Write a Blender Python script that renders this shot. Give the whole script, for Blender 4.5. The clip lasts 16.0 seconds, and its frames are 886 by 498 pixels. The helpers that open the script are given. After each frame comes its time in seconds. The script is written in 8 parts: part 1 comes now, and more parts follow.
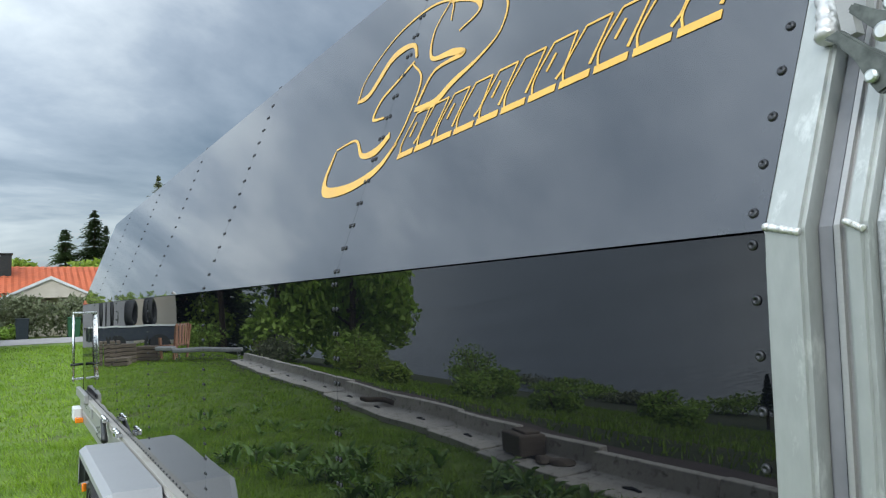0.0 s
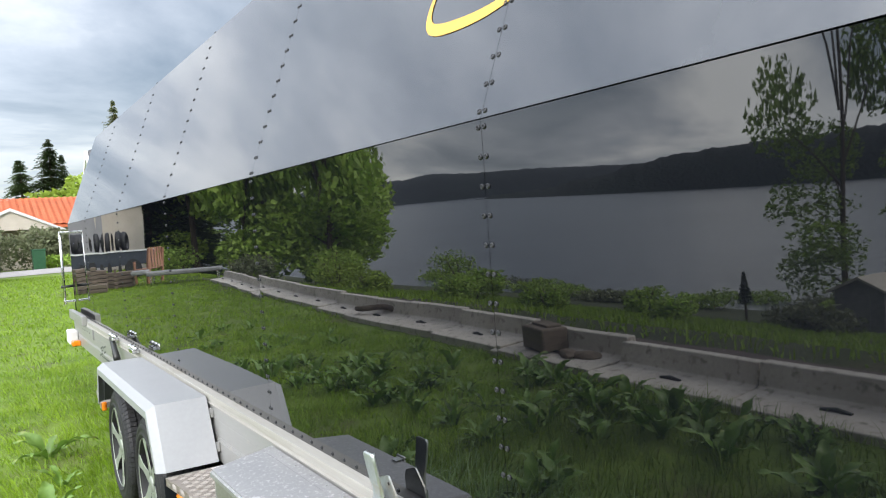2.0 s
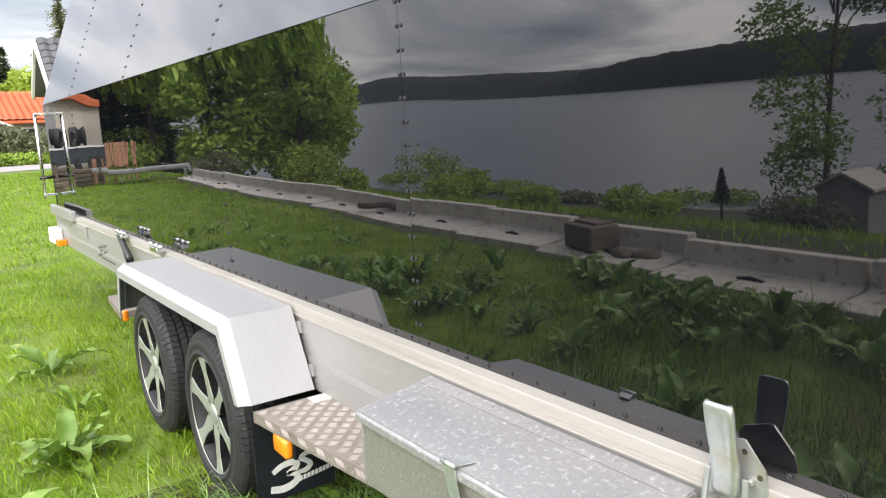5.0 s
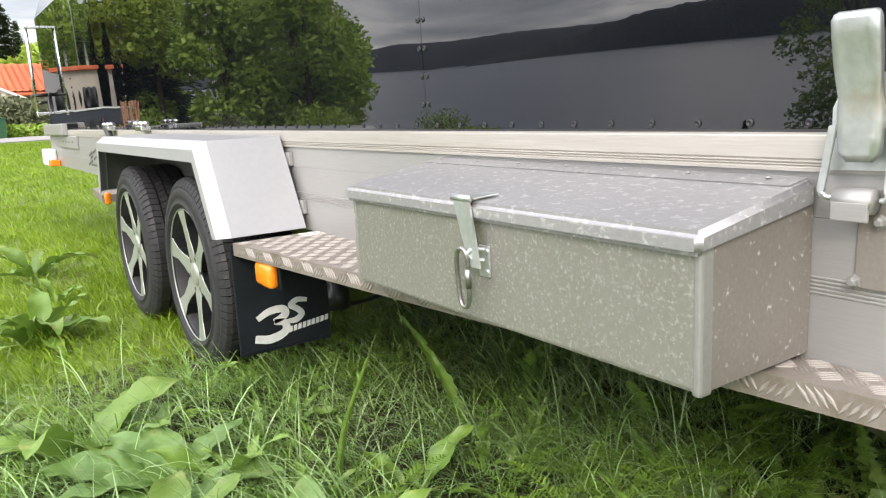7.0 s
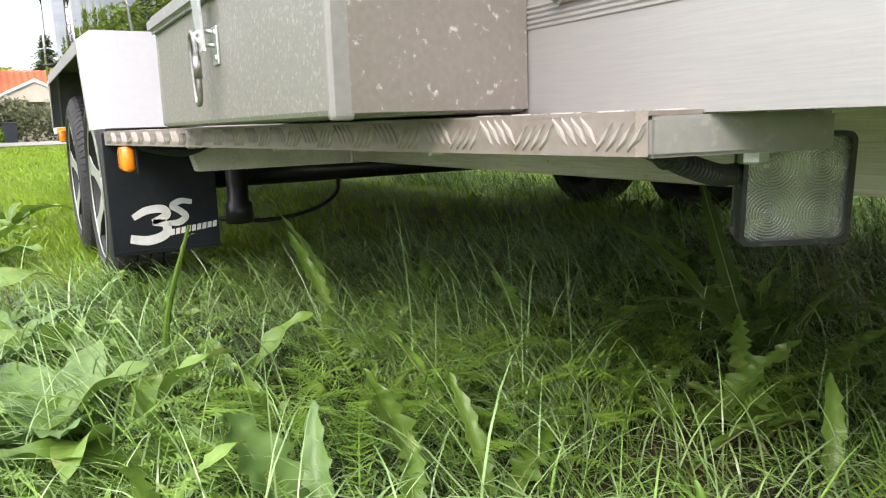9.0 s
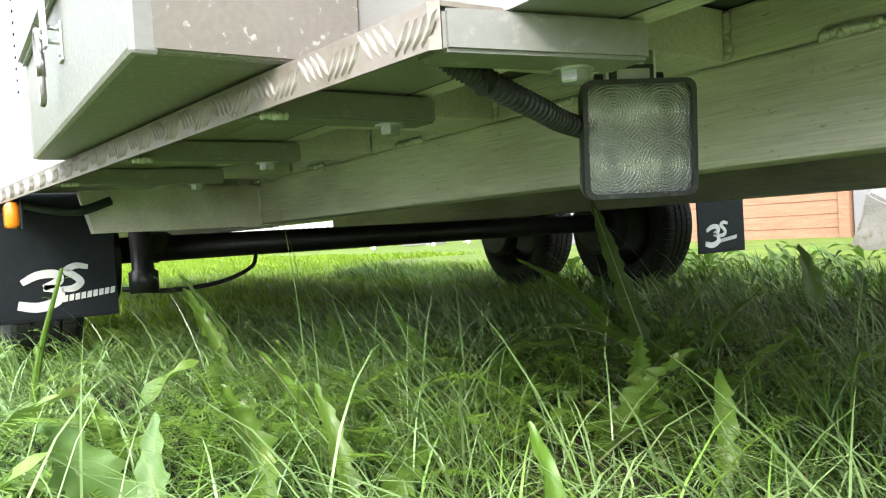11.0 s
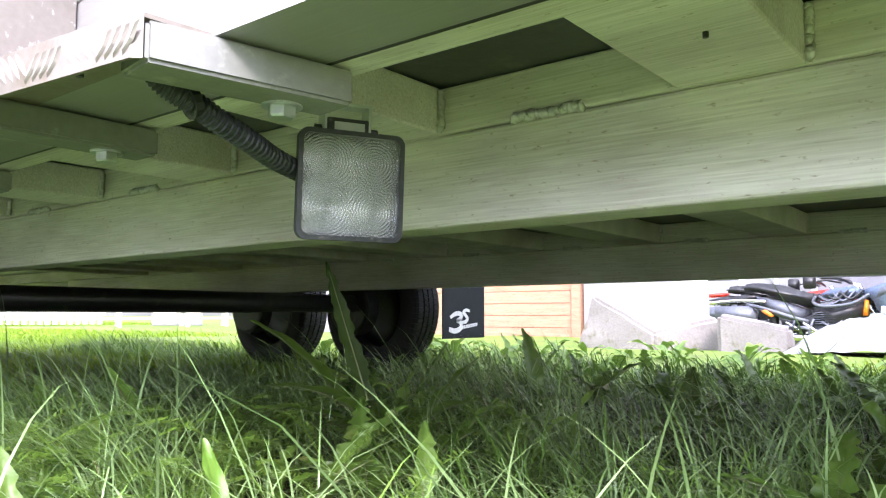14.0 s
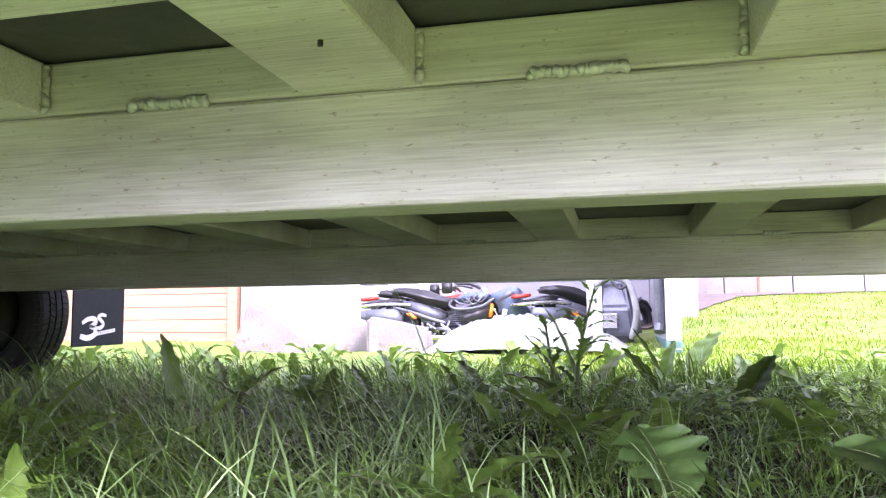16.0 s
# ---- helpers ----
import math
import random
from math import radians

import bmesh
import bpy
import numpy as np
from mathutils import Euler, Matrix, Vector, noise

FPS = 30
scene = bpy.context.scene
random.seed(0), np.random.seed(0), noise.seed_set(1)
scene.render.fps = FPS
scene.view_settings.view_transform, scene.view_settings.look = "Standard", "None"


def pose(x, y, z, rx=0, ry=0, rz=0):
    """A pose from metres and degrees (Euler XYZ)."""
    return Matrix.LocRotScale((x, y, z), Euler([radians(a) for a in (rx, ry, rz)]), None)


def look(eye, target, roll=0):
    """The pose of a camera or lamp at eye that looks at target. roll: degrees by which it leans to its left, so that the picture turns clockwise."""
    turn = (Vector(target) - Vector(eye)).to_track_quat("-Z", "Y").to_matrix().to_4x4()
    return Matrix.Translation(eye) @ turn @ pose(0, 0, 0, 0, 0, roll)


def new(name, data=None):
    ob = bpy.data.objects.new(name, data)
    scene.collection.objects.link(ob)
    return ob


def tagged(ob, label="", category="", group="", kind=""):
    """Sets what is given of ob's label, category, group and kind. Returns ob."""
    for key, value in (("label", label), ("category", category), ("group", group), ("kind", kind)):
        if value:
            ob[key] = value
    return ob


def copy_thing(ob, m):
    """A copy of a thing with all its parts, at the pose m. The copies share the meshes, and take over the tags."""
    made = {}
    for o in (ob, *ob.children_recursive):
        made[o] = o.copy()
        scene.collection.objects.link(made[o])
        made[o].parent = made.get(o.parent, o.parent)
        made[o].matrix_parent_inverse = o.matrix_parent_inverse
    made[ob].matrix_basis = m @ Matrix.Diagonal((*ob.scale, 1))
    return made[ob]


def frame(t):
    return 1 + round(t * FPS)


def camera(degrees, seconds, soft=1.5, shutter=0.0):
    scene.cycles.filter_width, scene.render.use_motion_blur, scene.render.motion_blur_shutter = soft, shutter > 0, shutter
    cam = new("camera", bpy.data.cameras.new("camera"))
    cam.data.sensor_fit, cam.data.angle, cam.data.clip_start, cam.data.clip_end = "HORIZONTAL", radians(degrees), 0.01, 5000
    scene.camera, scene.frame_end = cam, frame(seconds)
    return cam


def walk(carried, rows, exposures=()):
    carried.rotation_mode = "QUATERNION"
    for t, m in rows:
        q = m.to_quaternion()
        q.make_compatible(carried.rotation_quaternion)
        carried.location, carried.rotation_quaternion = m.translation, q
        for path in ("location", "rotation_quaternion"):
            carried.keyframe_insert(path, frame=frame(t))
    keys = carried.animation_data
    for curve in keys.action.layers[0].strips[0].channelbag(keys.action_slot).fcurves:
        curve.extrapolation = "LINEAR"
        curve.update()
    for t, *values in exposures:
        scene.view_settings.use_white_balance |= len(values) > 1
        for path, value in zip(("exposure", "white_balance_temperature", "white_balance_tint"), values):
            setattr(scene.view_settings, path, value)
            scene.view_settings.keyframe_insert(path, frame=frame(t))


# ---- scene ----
cam = camera(61.0, 16.0, 1.2)
PATH = [
    (0, (0.0, -0.021, 1.369), (0.996, 1.707, 1.512), -1.3),
    (0.5, (-0.088, 0.076, 1.358), (0.933, 1.793, 1.445), -2.4),
    (1, (-0.2, 0.147, 1.316), (0.864, 1.84, 1.361), -2.9),
    (1.5, (-0.206, 0.258, 1.285), (0.871, 1.943, 1.267), -3.4),
    (2, (-0.173, 0.381, 1.259), (0.895, 2.07, 1.182), -3.6),
    (2.5, (-0.167, 0.485, 1.25), (0.89, 2.177, 1.112), -4.0),
    (3, (-0.259, 0.621, 1.24), (0.802, 2.308, 1.06), -4.1),
    (5.5, (-0.308, 1.367, 1.079), (0.843, 2.961, 0.712), -2.6),
    (6, (-0.277, 1.439, 0.959), (0.882, 3.021, 0.567), -2.6),
    (6.5, (-0.226, 1.454, 0.842), (0.914, 3.05, 0.449), -2.7),
    (7, (-0.189, 1.449, 0.714), (0.907, 3.078, 0.333), -2.9),
    (7.5, (-0.121, 1.411, 0.613), (0.92, 3.08, 0.252), -2.9),
    (8, (-0.046, 1.379, 0.564), (0.949, 3.078, 0.212), -2.8),
    (8.5, (0.06, 1.354, 0.489), (1.038, 3.064, 0.141), -2.3),
    (9, (0.163, 1.339, 0.425), (1.144, 3.05, 0.091), -1.9),
    (9.5, (0.214, 1.321, 0.38), (1.232, 3.017, 0.08), -2.1),
    (10, (0.242, 1.322, 0.349), (1.31, 2.997, 0.116), -2.6),
    (12.5, (0.266, 1.301, 0.243), (1.454, 2.9, 0.423), -2.9),
    (13, (0.27, 1.293, 0.245), (1.553, 2.816, 0.428), -2.0),
    (13.5, (0.274, 1.28, 0.25), (1.689, 2.682, 0.426), -0.8),
    (14, (0.28, 1.27, 0.245), (1.838, 2.512, 0.422), 0.0),
    (14.5, (0.287, 1.264, 0.24), (1.976, 2.319, 0.416), 0.3),
    (15, (0.296, 1.257, 0.244), (2.097, 2.109, 0.421), 0.2),
    (15.5, (0.302, 1.25, 0.247), (2.187, 1.895, 0.423), -0.2),
    (16, (0.308, 1.244, 0.246), (2.247, 1.697, 0.428), -0.5),
]
EXPOSURE = [(0.0, -0.86, 6200, 4), (1.0, -0.66, 6350, 5), (2.5, -0.06, 6850, 11), (5.5, 0.04, 7150, 14), (7.5, -0.06, 7150, 14), (9.0, 0.16, 7100, 16), (10.0, 0.52, 7000, 13), (12.5, 0.84, 6550, 6), (14.0, 1.21, 6250, 25), (16.0, 1.47, 6150, 42)]
walk(cam, [(t, look(eye, target, roll)) for t, eye, target, roll in PATH], EXPOSURE)

# ---- world and sun: a bright overcast sky with darker cloud banks ----
SUN_AZ, SUN_EL = radians(224), radians(34)      # azimuth counted from +x, counter-clockwise
world = bpy.data.worlds.new("sky")
scene.world = world
world.use_nodes = True
wt = world.node_tree
wt.nodes.clear()


def wnode(kind, **settings):
    n = wt.nodes.new(kind)
    for key, value in settings.items():
        n.inputs[key].default_value = value
    return n


w_out = wnode("ShaderNodeOutputWorld")
w_bg = wnode("ShaderNodeBackground", Strength=1.0)
w_sky = wnode("ShaderNodeTexSky")
w_sky.sky_type = "NISHITA"
w_sky.sun_disc = False
w_sky.sun_elevation, w_sky.sun_rotation = SUN_EL, radians(90) - SUN_AZ
w_co = wnode("ShaderNodeTexCoord")
w_sep = wnode("ShaderNodeSeparateXYZ")
w_abs = wnode("ShaderNodeMath")
w_abs.operation = "ABSOLUTE"
w_add = wnode("ShaderNodeMath")
w_add.operation = "ADD"
w_add.inputs[1].default_value = 0.16
w_dx, w_dy = wnode("ShaderNodeMath"), wnode("ShaderNodeMath")
w_dx.operation = w_dy.operation = "DIVIDE"
w_vec = wnode("ShaderNodeCombineXYZ")
w_n1 = wnode("ShaderNodeTexNoise", Scale=0.75, Detail=9.0, Roughness=0.56, Distortion=0.35)
w_ramp = wnode("ShaderNodeValToRGB")
e = w_ramp.color_ramp.elements
e[0].position, e[0].color = 0.36, (0.23, 0.28, 0.36, 1)
e[1].position, e[1].color = 0.63, (1.0, 1.03, 1.07, 1)
mid = w_ramp.color_ramp.elements.new(0.5)
mid.color = (0.52, 0.57, 0.66, 1)
w_dim = wnode("ShaderNodeMapRange")
w_dim.inputs["From Min"].default_value, w_dim.inputs["From Max"].default_value = 0.10, 0.85
w_dim.inputs["To Min"].default_value, w_dim.inputs["To Max"].default_value = 1.85, 4.5
w_mul = wnode("ShaderNodeVectorMath")
w_mul.operation = "SCALE"
w_part = wnode("ShaderNodeVectorMath")
w_part.operation = "SCALE"
w_part.inputs["Scale"].default_value = 0.05
w_sum = wnode("ShaderNodeVectorMath")
w_sum.operation = "ADD"
L = wt.links.new
L(w_co.outputs["Generated"], w_sep.inputs[0])
L(w_sep.outputs["Z"], w_abs.inputs[0])
L(w_abs.outputs[0], w_add.inputs[0])
L(w_sep.outputs["X"], w_dx.inputs[0])
L(w_add.outputs[0], w_dx.inputs[1])
L(w_sep.outputs["Y"], w_dy.inputs[0])
L(w_add.outputs[0], w_dy.inputs[1])
L(w_dx.outputs[0], w_vec.inputs[0])
L(w_dy.outputs[0], w_vec.inputs[1])
L(w_vec.outputs[0], w_n1.inputs["Vector"])
L(w_n1.outputs["Fac"], w_ramp.inputs[0])
L(w_sep.outputs["Z"], w_dim.inputs["Value"])
L(w_ramp.outputs["Color"], w_mul.inputs[0])
w_glow = wnode("ShaderNodeVectorMath")      # the cloud cover is thinner and brighter over the lake
w_glow.operation = "DOT_PRODUCT"
w_glow.inputs[1].default_value = (-0.95, -0.36, 0.0)
w_one = wnode("ShaderNodeMath")
w_one.operation = "ADD"
w_one.inputs[1].default_value = 1.0
w_least = wnode("ShaderNodeMath")
w_least.operation = "MAXIMUM"
w_least.inputs[1].default_value = 0.2
w_fac = wnode("ShaderNodeMath")
w_fac.operation = "MULTIPLY"
L(w_co.outputs["Generated"], w_glow.inputs[0])
L(w_glow.outputs["Value"], w_one.inputs[0])
L(w_one.outputs[0], w_least.inputs[0])
L(w_least.outputs[0], w_fac.inputs[0])
L(w_dim.outputs["Result"], w_fac.inputs[1])
L(w_fac.outputs[0], w_mul.inputs["Scale"])
L(w_sky.outputs["Color"], w_part.inputs[0])
L(w_mul.outputs[0], w_sum.inputs[0])
L(w_part.outputs[0], w_sum.inputs[1])
L(w_sum.outputs[0], w_bg.inputs["Color"])
L(w_bg.outputs[0], w_out.inputs["Surface"])

sun = new("sun", bpy.data.lights.new("sun", "SUN"))
sun.data.energy, sun.data.angle, sun.data.color = 2.5, radians(14), (1.0, 0.95, 0.87)
sun.matrix_world = look((0, 0, 0), (-math.cos(SUN_EL) * math.cos(SUN_AZ), -math.cos(SUN_EL) * math.sin(SUN_AZ), -math.sin(SUN_EL)))


# ---- materials ----
def surface(name, low, high, rough=0.5, metal=0.0, scale=6.0, stretch=(1, 1, 1), fine=60.0, bump=0.1, wear=None, wear_amount=0.0,
            wear_scale=14.0, vary=0.0, specular=0.5, coat=0.0, rough_vary=0.12, sheen_through=0.0, bump_distance=0.004, grain=None):
    """A surface with broad and fine variation between two colours, worn spots, uneven gloss and fine relief."""
    m = bpy.data.materials.new(name)
    m.use_nodes = True
    t = m.node_tree
    p = t.nodes["Principled BSDF"]
    link = t.links.new
    co = t.nodes.new("ShaderNodeTexCoord")
    mp = t.nodes.new("ShaderNodeMapping")
    mp.inputs["Scale"].default_value = stretch
    link(co.outputs["Object"], mp.inputs["Vector"])
    n1 = t.nodes.new("ShaderNodeTexNoise")
    n1.inputs["Scale"].default_value, n1.inputs["Detail"].default_value = scale, 5.0
    n2 = t.nodes.new("ShaderNodeTexNoise")
    n2.inputs["Scale"].default_value, n2.inputs["Detail"].default_value = fine, 3.0
    link(mp.outputs[0], n1.inputs["Vector"])
    mg = mp
    if grain:
        mg = t.nodes.new("ShaderNodeMapping")
        mg.inputs["Scale"].default_value = grain
        link(co.outputs["Object"], mg.inputs["Vector"])
    link(mg.outputs[0], n2.inputs["Vector"])
    mix = t.nodes.new("ShaderNodeMix")
    mix.data_type = "FLOAT"
    mix.inputs[0].default_value = 0.4
    link(n1.outputs["Fac"], mix.inputs[2])
    link(n2.outputs["Fac"], mix.inputs[3])
    ramp = t.nodes.new("ShaderNodeValToRGB")
    ramp.color_ramp.elements[0].position, ramp.color_ramp.elements[0].color = 0.34, (*low, 1)
    ramp.color_ramp.elements[1].position, ramp.color_ramp.elements[1].color = 0.66, (*high, 1)
    link(mix.outputs[0], ramp.inputs[0])
    colour = ramp.outputs[0]
    if wear:
        n3 = t.nodes.new("ShaderNodeTexNoise")
        n3.inputs["Scale"].default_value, n3.inputs["Detail"].default_value, n3.inputs["Roughness"].default_value = wear_scale, 6.0, 0.65
        link(mp.outputs[0], n3.inputs["Vector"])
        r3 = t.nodes.new("ShaderNodeMapRange")
        r3.inputs["From Min"].default_value, r3.inputs["From Max"].default_value = 0.62 - wear_amount * 0.3, 0.72 - wear_amount * 0.2
        link(n3.outputs["Fac"], r3.inputs["Value"])
        mw = t.nodes.new("ShaderNodeMix")
        mw.data_type = "RGBA"
        link(r3.outputs[0], mw.inputs[0])
        link(colour, mw.inputs[6])
        mw.inputs[7].default_value = (*wear, 1)
        colour = mw.outputs[2]
    if vary:
        info = t.nodes.new("ShaderNodeObjectInfo")
        geo = t.nodes.new("ShaderNodeNewGeometry")
        both = t.nodes.new("ShaderNodeMath")
        both.operation = "ADD"
        link(info.outputs["Random"], both.inputs[0])
        link(geo.outputs["Random Per Island"], both.inputs[1])
        rng = t.nodes.new("ShaderNodeMapRange")
        rng.inputs["From Max"].default_value = 2.0
        rng.inputs["To Min"].default_value, rng.inputs["To Max"].default_value = 1 - vary, 1 + vary
        link(both.outputs[0], rng.inputs["Value"])
        sc = t.nodes.new("ShaderNodeVectorMath")
        sc.operation = "SCALE"
        link(colour, sc.inputs[0])
        link(rng.outputs[0], sc.inputs["Scale"])
        colour = sc.outputs[0]
    link(colour, p.inputs["Base Color"])
    rr = t.nodes.new("ShaderNodeMapRange")
    rr.inputs["To Min"].default_value, rr.inputs["To Max"].default_value = max(0.0, rough - rough_vary), min(1.0, rough + rough_vary)
    link(n1.outputs["Fac"], rr.inputs["Value"])
    link(rr.outputs[0], p.inputs["Roughness"])
    p.inputs["Metallic"].default_value = metal
    p.inputs["Specular IOR Level"].default_value = specular
    p.inputs["Coat Weight"].default_value = coat
    p.inputs["Coat Roughness"].default_value = 0.03
    if bump:
        b = t.nodes.new("ShaderNodeBump")
        b.inputs["Strength"].default_value, b.inputs["Distance"].default_value = bump, bump_distance
        link(n2.outputs["Fac"], b.inputs["Height"])
        link(b.outputs[0], p.inputs["Normal"])
    if sheen_through:
        tr = t.nodes.new("ShaderNodeBsdfTranslucent")
        link(colour, tr.inputs["Color"])
        ms = t.nodes.new("ShaderNodeMixShader")
        ms.inputs[0].default_value = sheen_through
        link(p.outputs[0], ms.inputs[1])
        link(tr.outputs[0], ms.inputs[2])
        link(ms.outputs[0], t.nodes["Material Output"].inputs["Surface"])
    return m


BLACK_GLOSS = surface("black_gloss_sheet", (0.0025, 0.003, 0.0045), (0.005, 0.0055, 0.0075), 0.012, 0.0, 3, fine=40, bump=0.0, specular=0.5, rough_vary=0.008)
GREY_GLOSS = surface("anthracite_gloss_sheet", (0.034, 0.036, 0.041), (0.040, 0.042, 0.047), 0.016, 0.0, 3, fine=40, bump=0.0, specular=0.5, rough_vary=0.008)
for gloss in (BLACK_GLOSS, GREY_GLOSS):
    gloss.node_tree.nodes["Principled BSDF"].inputs["IOR"].default_value = 1.86
ALU = surface("anodised_aluminium", (0.332, 0.328, 0.316), (0.38, 0.375, 0.364), 0.42, 0.4, 4, (1, 0.4, 1), 420, 0.04, (0.38, 0.36, 0.33), 0.06, 30, grain=(1, 0.05, 1))
ALU_POST = surface("blotched_aluminium_post", (0.34, 0.355, 0.335), (0.44, 0.455, 0.435), 0.42, 0.35, 5, (1, 1, 0.4), 90, 0.06, (0.60, 0.62, 0.585), 0.22, 26)
ALU_BAR = surface("dull_aluminium_bar", (0.235, 0.235, 0.22), (0.30, 0.298, 0.28), 0.5, 0.3, 6, (1, 1, 1), 140, 0.05, (0.38, 0.37, 0.34), 0.12, 40)
ALU_RAIL = surface("weathered_aluminium_rail", (0.377, 0.354, 0.317), (0.46, 0.442, 0.405), 0.5, 0.2, 7, (1, 0.12, 3), 120, 0.06, (0.34, 0.31, 0.26), 0.25)
ALU_FRAME = surface("mill_finish_aluminium", (0.49, 0.45, 0.40), (0.87, 0.835, 0.79), 0.56, 0.15, 9, (1, 0.35, 1), 420, 0.4, (0.36, 0.29, 0.22), 0.035, 230, grain=(1, 0.03, 1), bump_distance=0.001)
ALU_SPECK = surface("speckled_aluminium_sheet", (0.228, 0.226, 0.197), (0.279, 0.275, 0.244), 0.42, 0.4, 4, (1, 1, 1), 160, 0.04, (0.40, 0.392, 0.355), 0.28, 210)
ALU_LID = surface("bloomed_aluminium_lid", (0.295, 0.293, 0.298), (0.375, 0.37, 0.37), 0.38, 0.45, 5, (1, 0.7, 1), 150, 0.04, (0.55, 0.545, 0.54), 0.24, 105)
ALU_DUSTY = surface("dusty_aluminium_sheet", (0.197, 0.175, 0.152), (0.253, 0.227, 0.204), 0.5, 0.35, 5, fine=190, bump=0.05, wear=(0.62, 0.59, 0.55), wear_amount=0.0, wear_scale=95)
CHEQUER = surface("chequer_plate", (0.208, 0.179, 0.155), (0.276, 0.243, 0.214), 0.46, 0.25, 8, fine=120, bump=0.08, wear=(0.20, 0.165, 0.13), wear_amount=0.25, wear_scale=26)
CHEQUER_BAR = surface("chequer_plate_bar", (0.277, 0.252, 0.227), (0.353, 0.323, 0.294), 0.62, 0.08, 8, fine=90, bump=0.06)
WELD = surface("weld_bead", (0.56, 0.55, 0.52), (0.76, 0.75, 0.72), 0.34, 0.45, 60, fine=200, bump=0.2, wear=(0.20, 0.19, 0.15), wear_amount=0.02, wear_scale=90)
GALV = surface("zinc_plated_steel", (0.50, 0.53, 0.52), (0.68, 0.71, 0.70), 0.36, 0.8, 12, fine=120, bump=0.05, wear=(0.55, 0.52, 0.46), wear_amount=0.2)
GALV_DARK = surface("dull_zinc_steel", (0.05, 0.055, 0.05), (0.14, 0.15, 0.135), 0.4, 0.7, 30, fine=120, bump=0.05)
CARABINER = surface("worn_steel", (0.24, 0.235, 0.22), (0.40, 0.39, 0.37), 0.32, 0.9, 40, fine=160, bump=0.05)
STEEL = surface("bright_steel", (0.62, 0.62, 0.61), (0.78, 0.78, 0.77), 0.25, 1.0, 20, fine=200, bump=0.05)
SPANGLE = surface("galvanised_ramp_sheet", (0.30, 0.31, 0.31), (0.55, 0.56, 0.56), 0.45, 0.7, 90, fine=260, bump=0.25)
GREY_SEAL = surface("grey_rubber_seal", (0.16, 0.16, 0.17), (0.21, 0.21, 0.22), 0.6, 0, 10, bump=0.05)
RUBBER = surface("tyre_rubber", (0.016, 0.016, 0.017), (0.030, 0.030, 0.032), 0.62, 0, 18, fine=140, bump=0.15, wear=(0.06, 0.055, 0.048), wear_amount=0.08, wear_scale=40, specular=0.4)
FLAP = surface("black_plastic_flap", (0.007, 0.009, 0.012), (0.013, 0.016, 0.020), 0.5, 0, 6, bump=0.03, specular=0.22)
BLACK_PAINT = surface("black_paint", (0.010, 0.011, 0.011), (0.022, 0.023, 0.022), 0.4, 0, 10, bump=0.05, wear=(0.07, 0.06, 0.04), wear_amount=0.15)
RIM = surface("machined_alloy", (0.331, 0.356, 0.308), (0.418, 0.443, 0.385), 0.46, 0.55, 10, fine=120, bump=0.03)
RIM_BLACK = surface("black_alloy", (0.006, 0.006, 0.007), (0.016, 0.016, 0.017), 0.35, 0.2, 10, bump=0.03)
FENDER = surface("white_coated_fender", (0.327, 0.331, 0.34), (0.361, 0.365, 0.374), 0.34, 0.1, 3, fine=70, bump=0.01)
FENDER_IN = surface("fender_inner", (0.05, 0.055, 0.05), (0.09, 0.095, 0.085), 0.7, 0, 8, bump=0.1)
YELLOW = surface("yellow_film", (0.72, 0.40, 0.055), (0.80, 0.47, 0.075), 0.35, 0, 9, bump=0.0)
WHITE_PRINT = surface("white_print", (0.528, 0.544, 0.528), (0.656, 0.664, 0.648), 0.5, 0, 30, bump=0.05)
DARK_PRINT = surface("dark_print", (0.07, 0.075, 0.07), (0.11, 0.115, 0.11), 0.5, 0, 30, bump=0.02)
AMBER = surface("amber_lens", (0.85, 0.20, 0.008), (0.98, 0.30, 0.02), 0.2, 0, 50, fine=260, bump=0.25, coat=0.5)
PLYWOOD = surface("dark_film_plywood", (0.022, 0.026, 0.032), (0.055, 0.060, 0.066), 0.32, 0, 7, fine=60, bump=0.1, wear=(0.11, 0.11, 0.10), wear_amount=0.25)
CONDUIT = surface("corrugated_conduit", (0.016, 0.019, 0.024), (0.032, 0.035, 0.04), 0.5, 0, 30, bump=0.05, wear=(0.10, 0.09, 0.07), wear_amount=0.1, wear_scale=40)
LAMP_BLACK = surface("lamp_housing", (0.022, 0.024, 0.027), (0.042, 0.045, 0.047), 0.5, 0, 40, fine=200, bump=0.15, wear=(0.15, 0.14, 0.12), wear_amount=0.12, wear_scale=70)
REFLECTOR_CHROME = surface("lamp_reflector", (0.30, 0.30, 0.295), (0.44, 0.44, 0.43), 0.3, 0.6, 20, fine=90, bump=0.1)
CONCRETE = surface("concrete", (0.493, 0.448, 0.392), (0.672, 0.622, 0.56), 0.85, 0, 3, fine=45, bump=0.3, wear=(0.30, 0.27, 0.23), wear_amount=0.25, vary=0.14)
CONCRETE_PALE = surface("pale_broken_concrete", (0.188, 0.173, 0.167), (0.267, 0.247, 0.237), 0.9, 0, 4, fine=60, bump=0.35, wear=(0.16, 0.15, 0.11), wear_amount=0.2, bump_distance=0.006)
WOOD_DOOR = surface("orange_brown_timber", (0.338, 0.163, 0.1), (0.475, 0.25, 0.163), 0.55, 0, 3, (1, 1, 9), 60, 0.12, (0.20, 0.09, 0.05), 0.15)
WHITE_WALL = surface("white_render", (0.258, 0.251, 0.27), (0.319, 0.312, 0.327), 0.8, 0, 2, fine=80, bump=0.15)
